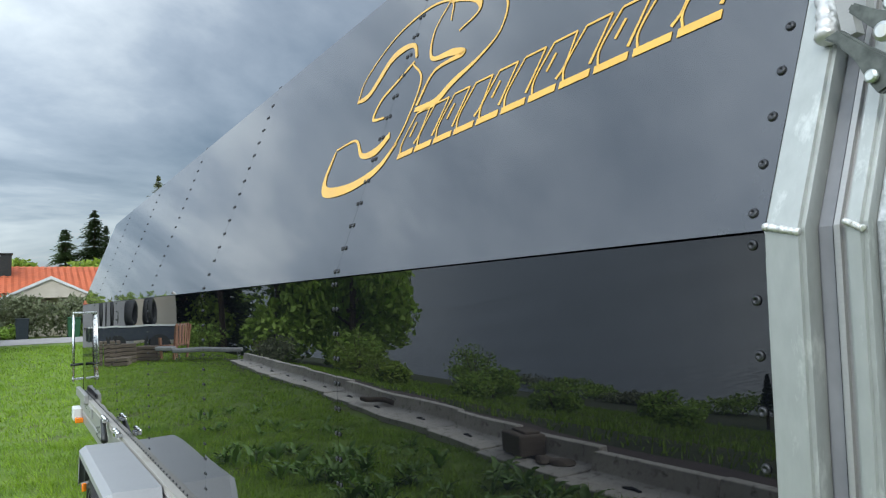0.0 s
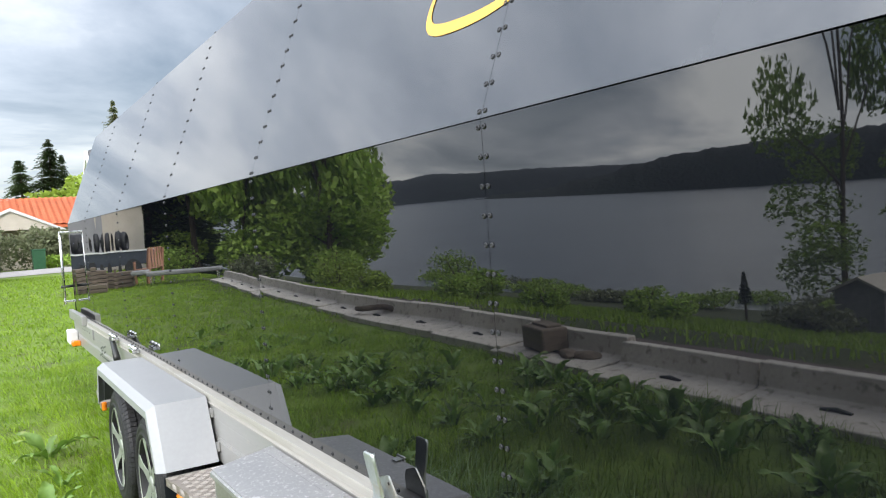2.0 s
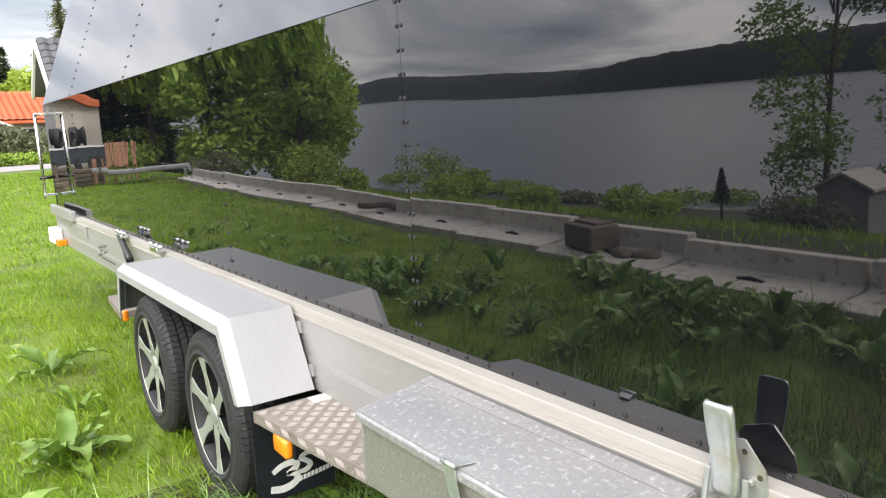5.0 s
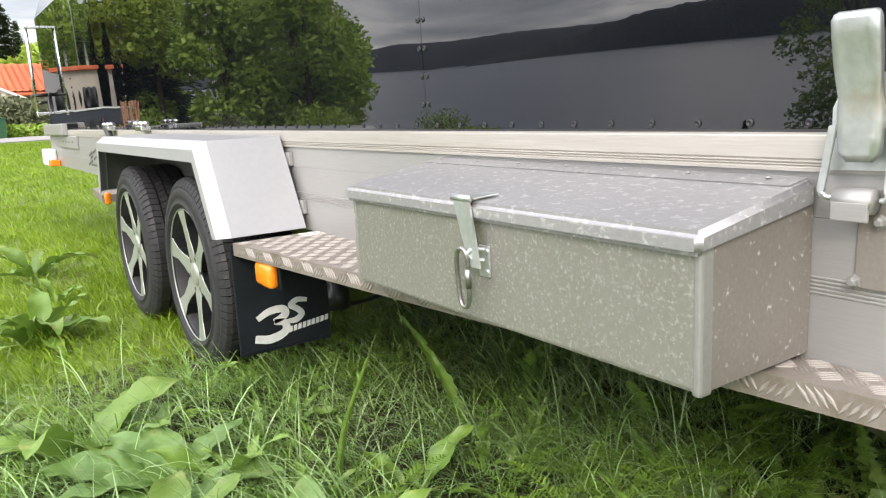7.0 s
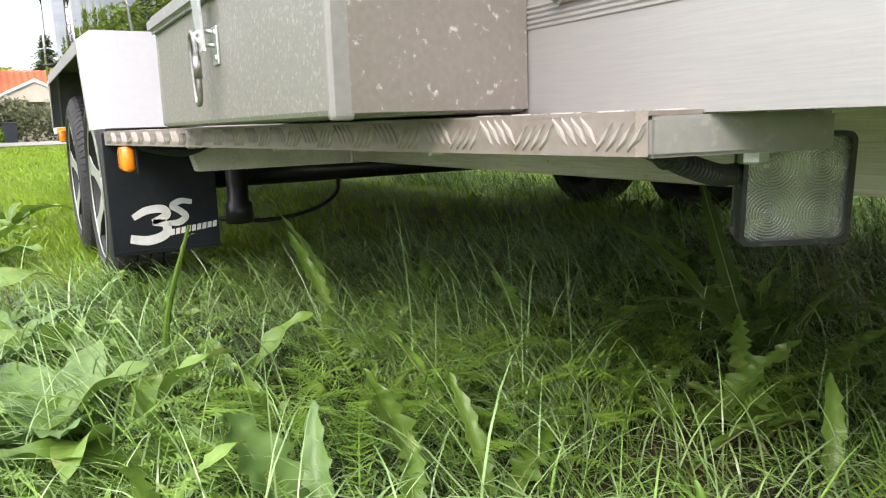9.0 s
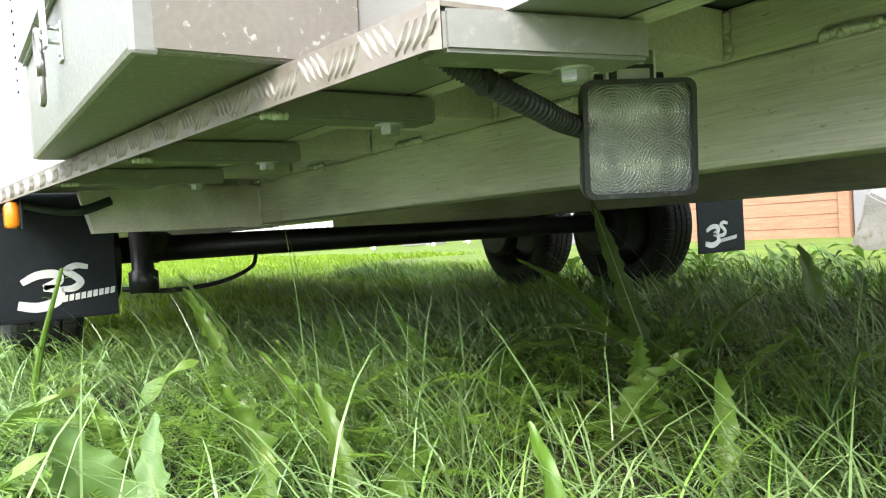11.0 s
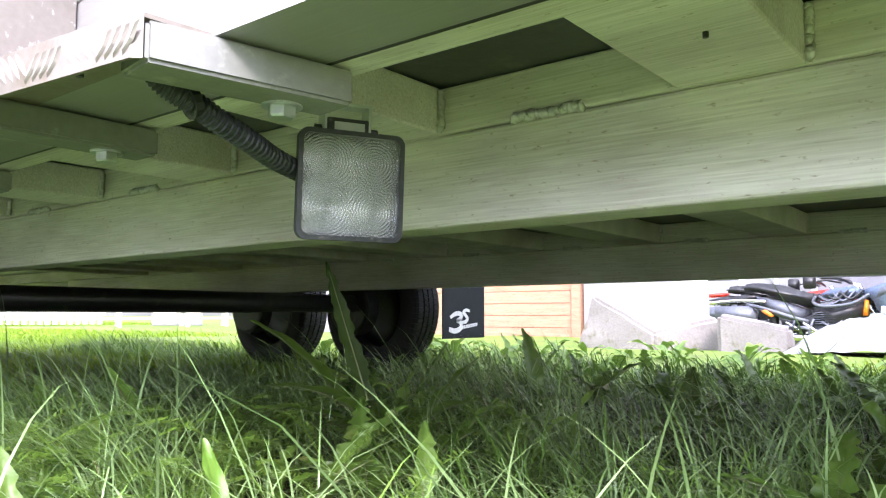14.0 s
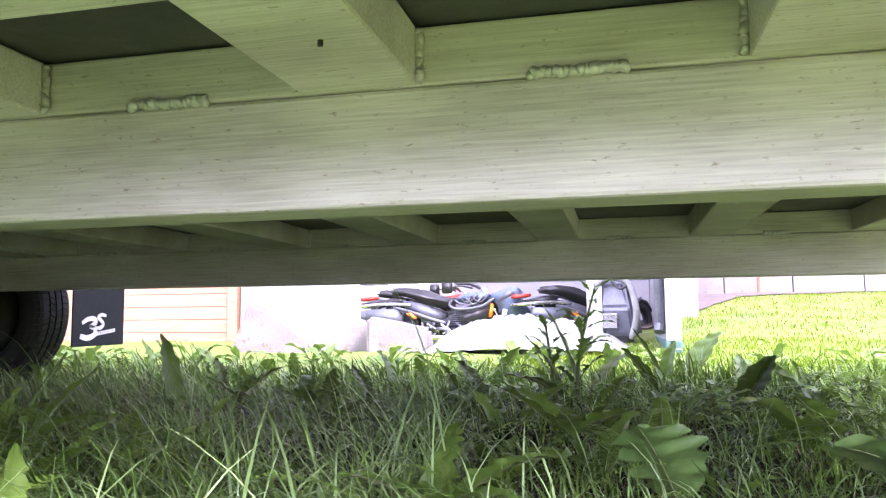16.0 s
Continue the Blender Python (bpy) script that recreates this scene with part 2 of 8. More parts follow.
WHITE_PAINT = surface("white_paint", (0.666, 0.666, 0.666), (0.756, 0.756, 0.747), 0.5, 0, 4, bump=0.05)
PLINTH = surface("green_plinth", (0.05, 0.12, 0.11), (0.08, 0.17, 0.15), 0.6, 0, 5, bump=0.1)
TARP = surface("white_tarpaulin", (0.216, 0.223, 0.229), (0.267, 0.274, 0.28), 0.42, 0, 3, fine=30, bump=0.1, specular=0.5)
BIKE_BLACK = surface("motorcycle_black", (0.012, 0.012, 0.013), (0.03, 0.03, 0.032), 0.35, 0, 9, bump=0.05)
BIKE_GREY = surface("motorcycle_grey", (0.10, 0.11, 0.13), (0.17, 0.18, 0.21), 0.4, 0.4, 9, bump=0.05)
BIKE_BLUE = surface("motorcycle_blue_grey", (0.10, 0.14, 0.22), (0.18, 0.23, 0.32), 0.4, 0.3, 9, bump=0.05)
BIKE_RED = surface("motorcycle_red", (0.55, 0.03, 0.02), (0.70, 0.06, 0.03), 0.3, 0, 9, bump=0.02)
ORANGE = surface("orange_plastic", (0.80, 0.20, 0.02), (0.9, 0.28, 0.04), 0.4, 0, 9, bump=0.02)
ROOF_TILE = surface("orange_roof_tile", (0.48, 0.10, 0.035), (0.66, 0.17, 0.07), 0.75, 0, 1.2, fine=9, bump=0.2, vary=0.1)
ROOF_DARK = surface("dark_roof_tile", (0.06, 0.06, 0.065), (0.10, 0.10, 0.105), 0.6, 0, 3, fine=20, bump=0.2, vary=0.1)
HOUSE_WALL = surface("pale_plaster", (0.52, 0.46, 0.38), (0.62, 0.56, 0.48), 0.85, 0, 2, fine=30, bump=0.1)
ASPHALT = surface("pale_road", (0.28, 0.26, 0.25), (0.38, 0.36, 0.35), 0.9, 0, 1, fine=30, bump=0.2)
# Brown soil with reddish patches, darkened to carry the shade between the blades.
SOIL_GAP_SHADE = surface("lawn_soil_with_gap_shade", (0.0144, 0.0125, 0.00624), (0.036, 0.0312, 0.0144), 0.95, 0, 3.5, fine=60, bump=0.9, wear=(0.075, 0.043, 0.028), wear_amount=0.45, wear_scale=9, bump_distance=0.03)
TURF = surface("mown_turf", (0.0867, 0.148, 0.0171), (0.16, 0.227, 0.0265), 0.95, 0, 1.3, fine=30, bump=0.5, wear=(0.095, 0.10, 0.032), wear_amount=0.25, wear_scale=1.5, bump_distance=0.02)
TURF_ROUGH = surface("rough_turf", (0.021, 0.0294, 0.0084), (0.0525, 0.0665, 0.0154), 0.95, 0, 1.1, fine=24, bump=0.6, wear=(0.085, 0.075, 0.035), wear_amount=0.3, wear_scale=1.2, bump_distance=0.03)
GRASS = surface("grass_blade", (0.125, 0.222, 0.0108), (0.233, 0.342, 0.0239), 0.45, 0, 2.2, fine=14, bump=0.0, wear=(0.27, 0.28, 0.09), wear_amount=0.06, wear_scale=5, vary=0.5, specular=0.4, sheen_through=0.36)
GRASS_LUSH = surface("lush_grass_blade", (0.0746, 0.161, 0.0249), (0.187, 0.311, 0.0592), 0.32, 0, 3.0, fine=16, bump=0.0, vary=1.0, specular=0.32, sheen_through=0.06)
# Glossy blades; the sky's pale bluish sheen is also mixed into the base colour.
GRASS_SHEEN = surface("glossy_blade_with_sky_sheen", (0.172, 0.288, 0.104), (0.313, 0.443, 0.182), 0.30, 0, 3.0, fine=16, bump=0.0, vary=0.8, specular=0.45, sheen_through=0.10)
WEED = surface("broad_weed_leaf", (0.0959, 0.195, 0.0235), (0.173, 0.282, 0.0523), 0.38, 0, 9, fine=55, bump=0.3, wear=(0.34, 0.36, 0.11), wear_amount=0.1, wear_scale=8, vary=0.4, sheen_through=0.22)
# WEED at about half its colour; shade painted in, mostly for plants under the trailer.
WEED_DIMMED = surface("dimmed_weed_leaf", (0.0432, 0.0853, 0.0133), (0.0802, 0.133, 0.0236), 0.42, 0, 9, fine=55, bump=0.3, vary=0.25, sheen_through=0.35)
YARROW = surface("feathery_leaf", (0.107, 0.211, 0.0229), (0.191, 0.314, 0.0469), 0.45, 0, 9, fine=55, bump=0.1, vary=0.5, sheen_through=0.32)
STRAW = surface("dry_grass", (0.128, 0.0863, 0.0413), (0.255, 0.188, 0.0938), 0.85, 0, 8, bump=0.0, vary=0.5)
# Near-black blade colour that stands in for the shade low in the grass.
GAP_SHADE = surface("grass_gap_shade", (0.016, 0.024, 0.008), (0.040, 0.050, 0.016), 0.7, 0, 6, fine=30, bump=0.0, vary=0.5, specular=0.3)
BARK = surface("bark", (0.07, 0.05, 0.035), (0.15, 0.115, 0.085), 0.9, 0, 6, (1, 1, 0.3), 30, 0.5)
LEAF_DARK = surface("spruce_needles", (0.040, 0.068, 0.026), (0.085, 0.125, 0.046), 0.7, 0, 0.8, fine=6, bump=0.0, vary=0.5, sheen_through=0.15)
LEAF_MID = surface("deciduous_leaf", (0.193, 0.296, 0.049), (0.385, 0.526, 0.0964), 0.6, 0, 0.7, fine=6, bump=0.0, vary=0.4, sheen_through=0.3)
LEAF_GREY = surface("greyish_shrub_leaf", (0.13, 0.15, 0.075), (0.26, 0.28, 0.16), 0.65, 0, 0.9, fine=8, bump=0.0, vary=0.3, sheen_through=0.25)
LEAF_LIGHT = surface("bright_shrub_leaf", (0.204, 0.3, 0.036), (0.336, 0.432, 0.066), 0.6, 0, 0.9, fine=8, bump=0.0, vary=0.3, sheen_through=0.3)
WATER = surface("lake_water", (0.022, 0.030, 0.042), (0.085, 0.10, 0.125), 0.16, 0, 0.014, (1, 3, 1), 0.5, 0.5, specular=0.5, rough_vary=0.08, bump_distance=0.4)
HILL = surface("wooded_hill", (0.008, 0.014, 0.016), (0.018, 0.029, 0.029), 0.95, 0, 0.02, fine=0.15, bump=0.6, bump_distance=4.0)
# Distance haze is put into this colour: paler and bluer than the near hill.
HILL_HAZED = surface("far_hill_hazed", (0.026, 0.034, 0.042), (0.042, 0.052, 0.060), 0.95, 0, 0.01, fine=0.08, bump=0.4, bump_distance=4.0)
GRAVEL = surface("pinkish_gravel", (0.075, 0.056, 0.049), (0.13, 0.10, 0.09), 0.95, 0, 4, fine=60, bump=0.6)
WOOD_OLD = surface("weathered_timber", (0.11, 0.085, 0.065), (0.21, 0.165, 0.125), 0.85, 0, 4, (1, 1, 6), 40, 0.2, vary=0.2)
BIN_GREEN = surface("green_bin_plastic", (0.02, 0.08, 0.04), (0.035, 0.12, 0.06), 0.5, 0, 6, bump=0.03)
BIN_DARK = surface("dark_bin_plastic", (0.025, 0.03, 0.045), (0.04, 0.05, 0.065), 0.5, 0, 6, bump=0.03)
GREY_FABRIC = surface("grey_fabric", (0.22, 0.22, 0.22), (0.34, 0.34, 0.33), 0.9, 0, 8, bump=0.1)
LENS_GLASS = bpy.data.materials.new("ribbed_lamp_glass")
LENS_GLASS.use_nodes = True
g_t = LENS_GLASS.node_tree
g_p = g_t.nodes["Principled BSDF"]
g_p.inputs["Base Color"].default_value = (0.66, 0.68, 0.66, 1)
g_p.inputs["Roughness"].default_value = 0.06
g_p.inputs["Transmission Weight"].default_value = 0.85
g_p.inputs["IOR"].default_value = 1.5


# ---- building helpers ----
def mesh_of(name, bm, material, smooth=False):
    me = bpy.data.meshes.new(name)
    bm.normal_update()
    bm.to_mesh(me)
    bm.free()
    me.materials.append(material)
    if smooth:
        me.polygons.foreach_set("use_smooth", [True] * len(me.polygons))
    return me


def part(name, bm, material, parent, label="", smooth=False):
    ob = new(name, mesh_of(name, bm, material, smooth))
    ob.parent = parent
    return tagged(ob, label)


def thing(name, label, category, at=(0, 0, 0), turn=0.0, group="", kind=""):
    ob = new(name)
    ob.empty_display_size = 0.1
    ob.location = at
    ob.rotation_euler = (0, 0, radians(turn))
    return tagged(ob, label, category, group, kind)


def solid(name, bm, material, label, category="", kind="", group="", smooth=False):
    ob = new(name, mesh_of(name, bm, material, smooth))
    return tagged(ob, label, category, group, kind)


def box(bm, x0, x1, y0, y1, z0, z1, bevel=0.0, m=None):
    made = bmesh.ops.create_cube(bm, size=1.0)["verts"]
    bmesh.ops.scale(bm, vec=(x1 - x0, y1 - y0, z1 - z0), verts=made)
    bmesh.ops.translate(bm, vec=((x0 + x1) / 2, (y0 + y1) / 2, (z0 + z1) / 2), verts=made)
    if m is not None:
        bmesh.ops.transform(bm, matrix=m, verts=made)
    if bevel:
        edges = list({ed for v in made for ed in v.link_edges})
        bmesh.ops.bevel(bm, geom=edges, offset=bevel, segments=2, profile=0.5, affect="EDGES")
    return bm


def boxed(*args, **kw):
    return box(bmesh.new(), *args, **kw)


def prism(bm, points, vec):
    """A flat outline of 3D points, pushed along vec into a solid."""
    vec = Vector(vec)
    a = [bm.verts.new(p) for p in points]
    b = [bm.verts.new(Vector(p) + vec) for p in points]
    n = len(a)
    faces = [bm.faces.new(a[::-1]), bm.faces.new(b)]
    for i in range(n):
        faces.append(bm.faces.new((a[i], a[(i + 1) % n], b[(i + 1) % n], b[i])))
    bmesh.ops.recalc_face_normals(bm, faces=faces)
    return bm


def tube(bm, points, radius, sides=10, caps=True):
    """A round bar through points; radius may be a list."""
    pts = [Vector(p) for p in points]
    radii = radius if isinstance(radius, (list, tuple)) else [radius] * len(pts)
    rings, ref = [], None
    for i, p in enumerate(pts):
        d = (pts[min(i + 1, len(pts) - 1)] - pts[max(i - 1, 0)]).normalized()
        if ref is None:
            ref = d.cross((0, 0, 1)) if abs(d.z) < 0.9 else d.cross((1, 0, 0))
        u = (ref - d * ref.dot(d)).normalized()
        v = d.cross(u)
        ref = u
        rings.append([bm.verts.new(p + (u * math.cos(a) + v * math.sin(a)) * radii[i]) for a in (2 * math.pi * k / sides for k in range(sides))])
    for a, b in zip(rings, rings[1:]):
        for k in range(sides):
            bm.faces.new((a[k], a[(k + 1) % sides], b[(k + 1) % sides], b[k]))
    if caps:
        bm.faces.new(rings[0][::-1])
        bm.faces.new(rings[-1])
    return bm


def lathe(bm, profile, m, sides=32, close=False, caps=True):
    """Profile of (radius, height) turned about the local z axis, then placed by m."""
    rings = [[bm.verts.new(m @ Vector((r * math.cos(a), r * math.sin(a), h))) for a in (2 * math.pi * k / sides for k in range(sides))] for r, h in profile]
    pairs = list(zip(rings, rings[1:])) + ([(rings[-1], rings[0])] if close else [])
    for a, b in pairs:
        for k in range(sides):
            bm.faces.new((a[k], a[(k + 1) % sides], b[(k + 1) % sides], b[k]))
    if caps and not close:
        bm.faces.new(rings[0][::-1])
        bm.faces.new(rings[-1])
    return bm


def curve_points(points, steps=6):
    """A smooth line through points."""
    p = [Vector(q) for q in points]
    p = [2 * p[0] - p[1], *p, 2 * p[-1] - p[-2]]
    out = []
    for i in range(1, len(p) - 2):
        for k in range(steps):
            t = k / steps
            out.append(0.5 * ((2 * p[i]) + (p[i + 1] - p[i - 1]) * t + (2 * p[i - 1] - 5 * p[i] + 4 * p[i + 1] - p[i + 2]) * t * t
                              + (-p[i - 1] + 3 * p[i] - 3 * p[i + 1] + p[i + 2]) * t ** 3))
    return out + [p[-2]]


# ---- the trailer ----
MID = 1.577                     # the trailer's centre line
WALL, SILL = 0.572, 0.558       # outer faces of the side sheet and of the sill
KINK, ROOF = 1.425, 2.168       # where the side sheet leans in, and the roof's edge
LEAN_IN = 0.372                 # how far the upper sheet leans in for each metre it climbs
REAR, FRONT = 0.407, 7.52
SHEETS = [REAR, 1.416, 2.63, 3.82, 5.05, 6.43, FRONT]
trailer = thing("trailer", "long twin-axle aluminium trailer with glossy black sides, standing on grass", "trailer", (MID, 4.0, 0))


def of_trailer(name, bm, material, label="", smooth=False, parent=None):
    ob = part(name, bm, material, parent or trailer, label, smooth)
    if parent is None:
        ob.matrix_parent_inverse = Matrix.Translation((-MID, -4.0, 0))
    return ob


LEAN_OF_SHEET = [(0.0, 2.47), (0.03, 1.75), (0.057, 1.1), (0.075, 0.68), (0.088, 0.47), (0.11, 0.36), (0.15, 0.32), (0.22, 0.62), (0.29, 0.94), (0.65, 1.18), (0.80, 1.2)]


def lean_in(s):
    """How far the lower sheet has drawn in at s metres below the kink: it curls at the bend, then leans steadily."""
    x = 0.0
    for (a, da), (b, db) in zip(LEAN_OF_SHEET, LEAN_OF_SHEET[1:]):
        if s <= a:
            break
        e = min(s, b)
        de = da + (db - da) * (e - a) / (b - a)
        x += (e - a) * math.tan(radians((da + de) / 2))
    return x


BUCKLE = [(0.40, 0.35), (0.66, 0.35), (0.80, 0.18), (0.94, -0.08), (1.05, 0.0), (1.117, 0.03), (1.30, -0.26), (1.44, -0.37), (1.56, -0.25), (1.66, -0.1), (1.85, 0.0)]


def buckle(y, s):
    """Slow waves in the strip just below the kink."""
    if y >= BUCKLE[-1][0]:
        return 0.0
    (a, da), (b, db) = max(((p, q) for p, q in zip(BUCKLE, BUCKLE[1:]) if p[0] <= y), key=lambda v: v[0][0])
    f = (y - a) / (b - a)
    lean = da + (db - da) * f * f * (3 - 2 * f)
    run = min(s, 0.06) + (0 if s < 0.06 else min(s - 0.06, 0.05) - min(s - 0.06, 0.05) ** 2 / 0.1)
    return math.tan(radians(lean)) * run


def low_x(y, z, i):
    """The lower sheet: its foot drawn in a little, each sheet slightly buckled between its rivets."""
    t = (KINK - z) / 0.76
    y0, y1 = SHEETS[i], SHEETS[i + 1]
    u = (y - y0) / (y1 - y0)
    bow = math.sin(math.pi * u) * math.sin(math.pi * min(1, max(0, t)))
    ripple = noise.noise((y * 1.3, z * 1.7, i * 3.1)) * 0.0011 + (noise.noise((y * 4.0, z * 0.9, 7)) * 0.0012 if y > 5 else 0)
    return WALL + lean_in(KINK - z) + buckle(y, KINK - z) - 0.0012 * bow + ripple * math.sin(math.pi * u) ** 0.5


def high_x(y, z, i):
    y0, y1 = SHEETS[i], SHEETS[i + 1]
    u = (y - y0) / (y1 - y0)
    return WALL + LEAN_IN * (z - KINK) + noise.noise((y * 1.1, z * 1.6, i * 2.3 + 40)) * 0.0008 * math.sin(math.pi * u) ** 0.5


def sheet(i, z0, z1, shape, ny=26, nz=18):
    bm = bmesh.new()
    ya, yb = SHEETS[i] + 0.0006, SHEETS[i + 1] - 0.0006
    grid = [[bm.verts.new((shape(ya + (yb - ya) * a / ny, z0 + (z1 - z0) * b / nz, i), ya + (yb - ya) * a / ny, z0 + (z1 - z0) * b / nz)) for b in range(nz + 1)] for a in range(ny + 1)]
    back = [[bm.verts.new(v.co + Vector((0.004, 0, 0))) for v in row] for row in grid]
    for a in range(ny):
        for b in range(nz):
            bm.faces.new((grid[a][b], grid[a][b + 1], grid[a + 1][b + 1], grid[a + 1][b]))
            bm.faces.new((back[a][b], back[a + 1][b], back[a + 1][b + 1], back[a][b + 1]))
    return bm


rivet_bm = bmesh.new()
lathe(rivet_bm, [(0.0050, 0.0), (0.0050, 0.0009), (0.0040, 0.0022), (0.0022, 0.0027), (0.0018, 0.0012)], Matrix.Identity(4), 12)
RIVET = mesh_of("rivet", rivet_bm, surface("rivet_steel", (0.03, 0.031, 0.034), (0.07, 0.07, 0.075), 0.4, 0.6, 60, bump=0.1), True)


def rivet_at(parent, place, normal):
    ob = new("rivet", RIVET)
    ob.parent = parent
    ob.matrix_basis = Matrix.Translation(place) @ Vector(normal).to_track_quat("Z", "Y").to_matrix().to_4x4()


low_sheets, high_sheets = [], []
for i in range(len(SHEETS) - 1):
    low_sheets.append(of_trailer("lower_side_panel", sheet(i, 0.664, KINK - 0.0012, low_x, 30, 64), BLACK_GLOSS, "glossy black side sheet, mirroring the lake and lawn", True))
    high_sheets.append(of_trailer("upper_side_panel", sheet(i, KINK + 0.0012, ROOF, high_x), GREY_GLOSS, "glossy anthracite upper sheet leaning inwards, mirroring grey sky", True))
up_n = Vector((-1, 0, LEAN_IN)).normalized()
for i, y in enumerate(SHEETS[1:-1]):
    for k in range(15):
        z = 1.411 - 0.0499 * k
        for ii, dy in ((i, -0.0085), (i + 1, 0.0085)):
            rivet_at(low_sheets[ii], (low_x(y + dy, z, ii) - 0.0002, y + dy, z), (-1, 0, 0))
    for k in range(15):
        z = 1.438 + 0.0475 * k
        for ii, dy in ((i, -0.0085), (i + 1, 0.0085)):
            rivet_at(high_sheets[ii], (high_x(y + dy, z, ii) - 0.0002, y + dy, z), up_n)
for k in range(15):
    z = 1.414 - 0.0490 * k
    rivet_at(low_sheets[0], (low_x(0.420, z, 0) - 0.0002, 0.420, z), (-1, 0, 0))
    z = 1.443 + 0.0460 * k
    rivet_at(high_sheets[0], (high_x(0.422, z, 0) - 0.0002, 0.422, z), up_n)
for k in range(98):
    y = 0.49 + 0.0702 * k
    i = max(j for j in range(6) if SHEETS[j] <= y)
    rivet_at(low_sheets[i], (low_x(y, 0.6745, i) - 0.0002, y, 0.6745), (-1, 0, 0))

# the far side, the roof, the front wall and the dark lining behind the sheets
far = 2 * MID
of_trailer("far_side_wall", prism(bmesh.new(), [(far - WALL, REAR, 0.664), (far - WALL, REAR, KINK), (far - WALL - LEAN_IN * (ROOF - KINK), REAR, ROOF), (far - WALL - LEAN_IN * (ROOF - KINK) - 0.02, REAR, ROOF), (far - WALL - 0.02, REAR, KINK), (far - WALL - 0.02, REAR, 0.664)], (0, FRONT - REAR, 0)), BLACK_GLOSS)
of_trailer("lining", prism(bmesh.new(), [(0.594, REAR + 0.01, 0.66), (0.594, REAR + 0.01, KINK), (0.594 + LEAN_IN * (ROOF - KINK), REAR + 0.01, ROOF - 0.02), (far - 0.62 - LEAN_IN * (ROOF - KINK), REAR + 0.01, ROOF - 0.02), (far - 0.62, REAR + 0.01, KINK), (far - 0.62, REAR + 0.01, 0.66)], (0, FRONT - REAR - 0.03, 0)), PLYWOOD)
edge = WALL + LEAN_IN * (ROOF - KINK)
of_trailer("roof", boxed(edge + 0.003, far - edge - 0.003, REAR - 0.03, FRONT + 0.01, ROOF - 0.016, ROOF + 0.001, 0.002), BLACK_GLOSS)
of_trailer("front_wall", prism(bmesh.new(), [(WALL + 0.01, FRONT + 0.001, 0.60), (WALL + 0.002, FRONT + 0.001, KINK), (edge, FRONT + 0.001, ROOF), (far - edge, FRONT + 0.001, ROOF), (far - WALL, FRONT + 0.001, KINK), (far - WALL, FRONT + 0.001, 0.60)], (0, 0.02, 0)), BLACK_GLOSS)
for i, y in enumerate(SHEETS[1:-1]):
    of_trailer("roof_seam_cap", boxed(edge + 0.002, edge + 0.05, y - 0.012, y + 0.012, ROOF + 0.0015, ROOF + 0.008, 0.002), BLACK_PAINT)

# rear door frame: two welded posts that follow the kink, a seal between them, the tail ramp
def bent_post(y0, y1, x_out, depth):
    bm = bmesh.new()
    for z0, z1 in ((0.43, KINK), (KINK, ROOF + 0.01)):
        xa = x_out + max(0.0, (z0 - KINK)) * LEAN_IN
        xb = x_out + max(0.0, (z1 - KINK)) * LEAN_IN
        prism(bm, [(xa, y0, z0), (xa + depth, y0, z0), (xb + depth, y0, z1), (xb, y0, z1)], (0, y1 - y0, 0))
    bmesh.ops.bevel(bm, geom=[ed for ed in bm.edges if abs((ed.verts[0].co - ed.verts[1].co).normalized().y) < 0.1 and (ed.verts[0].co - ed.verts[1].co).length > 0.3], offset=0.004, segments=2, affect="EDGES")
    return bm


def weld_line(parent, a, b, radius=0.0045, lumps=7, sag=0.0006):
    """A beaded weld from a to b."""
    a, b = Vector(a), Vector(b)
    n = lumps * 6
    pts = [a.lerp(b, k / n) + Vector((noise.noise((k * 0.7, a.y * 9, a.z * 5)), noise.noise((k * 0.5, 4, a.x * 7)), noise.noise((k * 0.6, a.z, 8)))) * sag for k in range(n + 1)]
    radii = [radius * (0.90 + 0.10 * abs(math.sin(math.pi * k / 6)) + 0.30 * noise.noise((k * 0.23, a.x * 40, a.y * 9))) for k in range(n + 1)]
    radii[0] *= 0.5
    radii[-1] *= 0.5
    return of_trailer("weld_bead", tube(bmesh.new(), pts, radii, 8), WELD, "", True, parent)


rear_post = of_trailer("rear_post", bent_post(0.369, 0.4080, WALL - 0.003, 0.06), ALU_POST, "welded aluminium corner post with a kink")
weld_line(rear_post, (WALL - 0.0035, 0.405, KINK + 0.004), (WALL - 0.0035, 0.371, KINK - 0.004), 0.0034)
of_trailer("rear_post_seal", bent_post(0.349, 0.3685, WALL + 0.014, 0.04), GREY_SEAL, "grey rubber seal between the posts")
ramp_post = of_trailer("ramp_post", bent_post(0.3365, 0.3485, WALL + 0.004, 0.05), ALU)
ramp_post_b = of_trailer("ramp_post", bent_post(0.318, 0.336, WALL + 0.0005, 0.05), ALU_POST)
weld_line(ramp_post_b, (WALL, 0.3350, KINK + 0.002), (WALL, 0.319, KINK - 0.006), 0.0028)
of_trailer("tail_ramp", bent_post(0.27, 0.3175, WALL + 0.012, 0.03), SPANGLE, "galvanised spangled ramp edge")
of_trailer("rear_wall", prism(bmesh.new(), [(WALL + 0.05, 0.34, 0.43), (WALL + 0.05, 0.34, KINK), (edge + 0.05, 0.34, ROOF), (far - edge, 0.34, ROOF), (far - WALL, 0.34, KINK), (far - WALL, 0.34, 0.43)], (0, 0.03, 0)), SPANGLE)
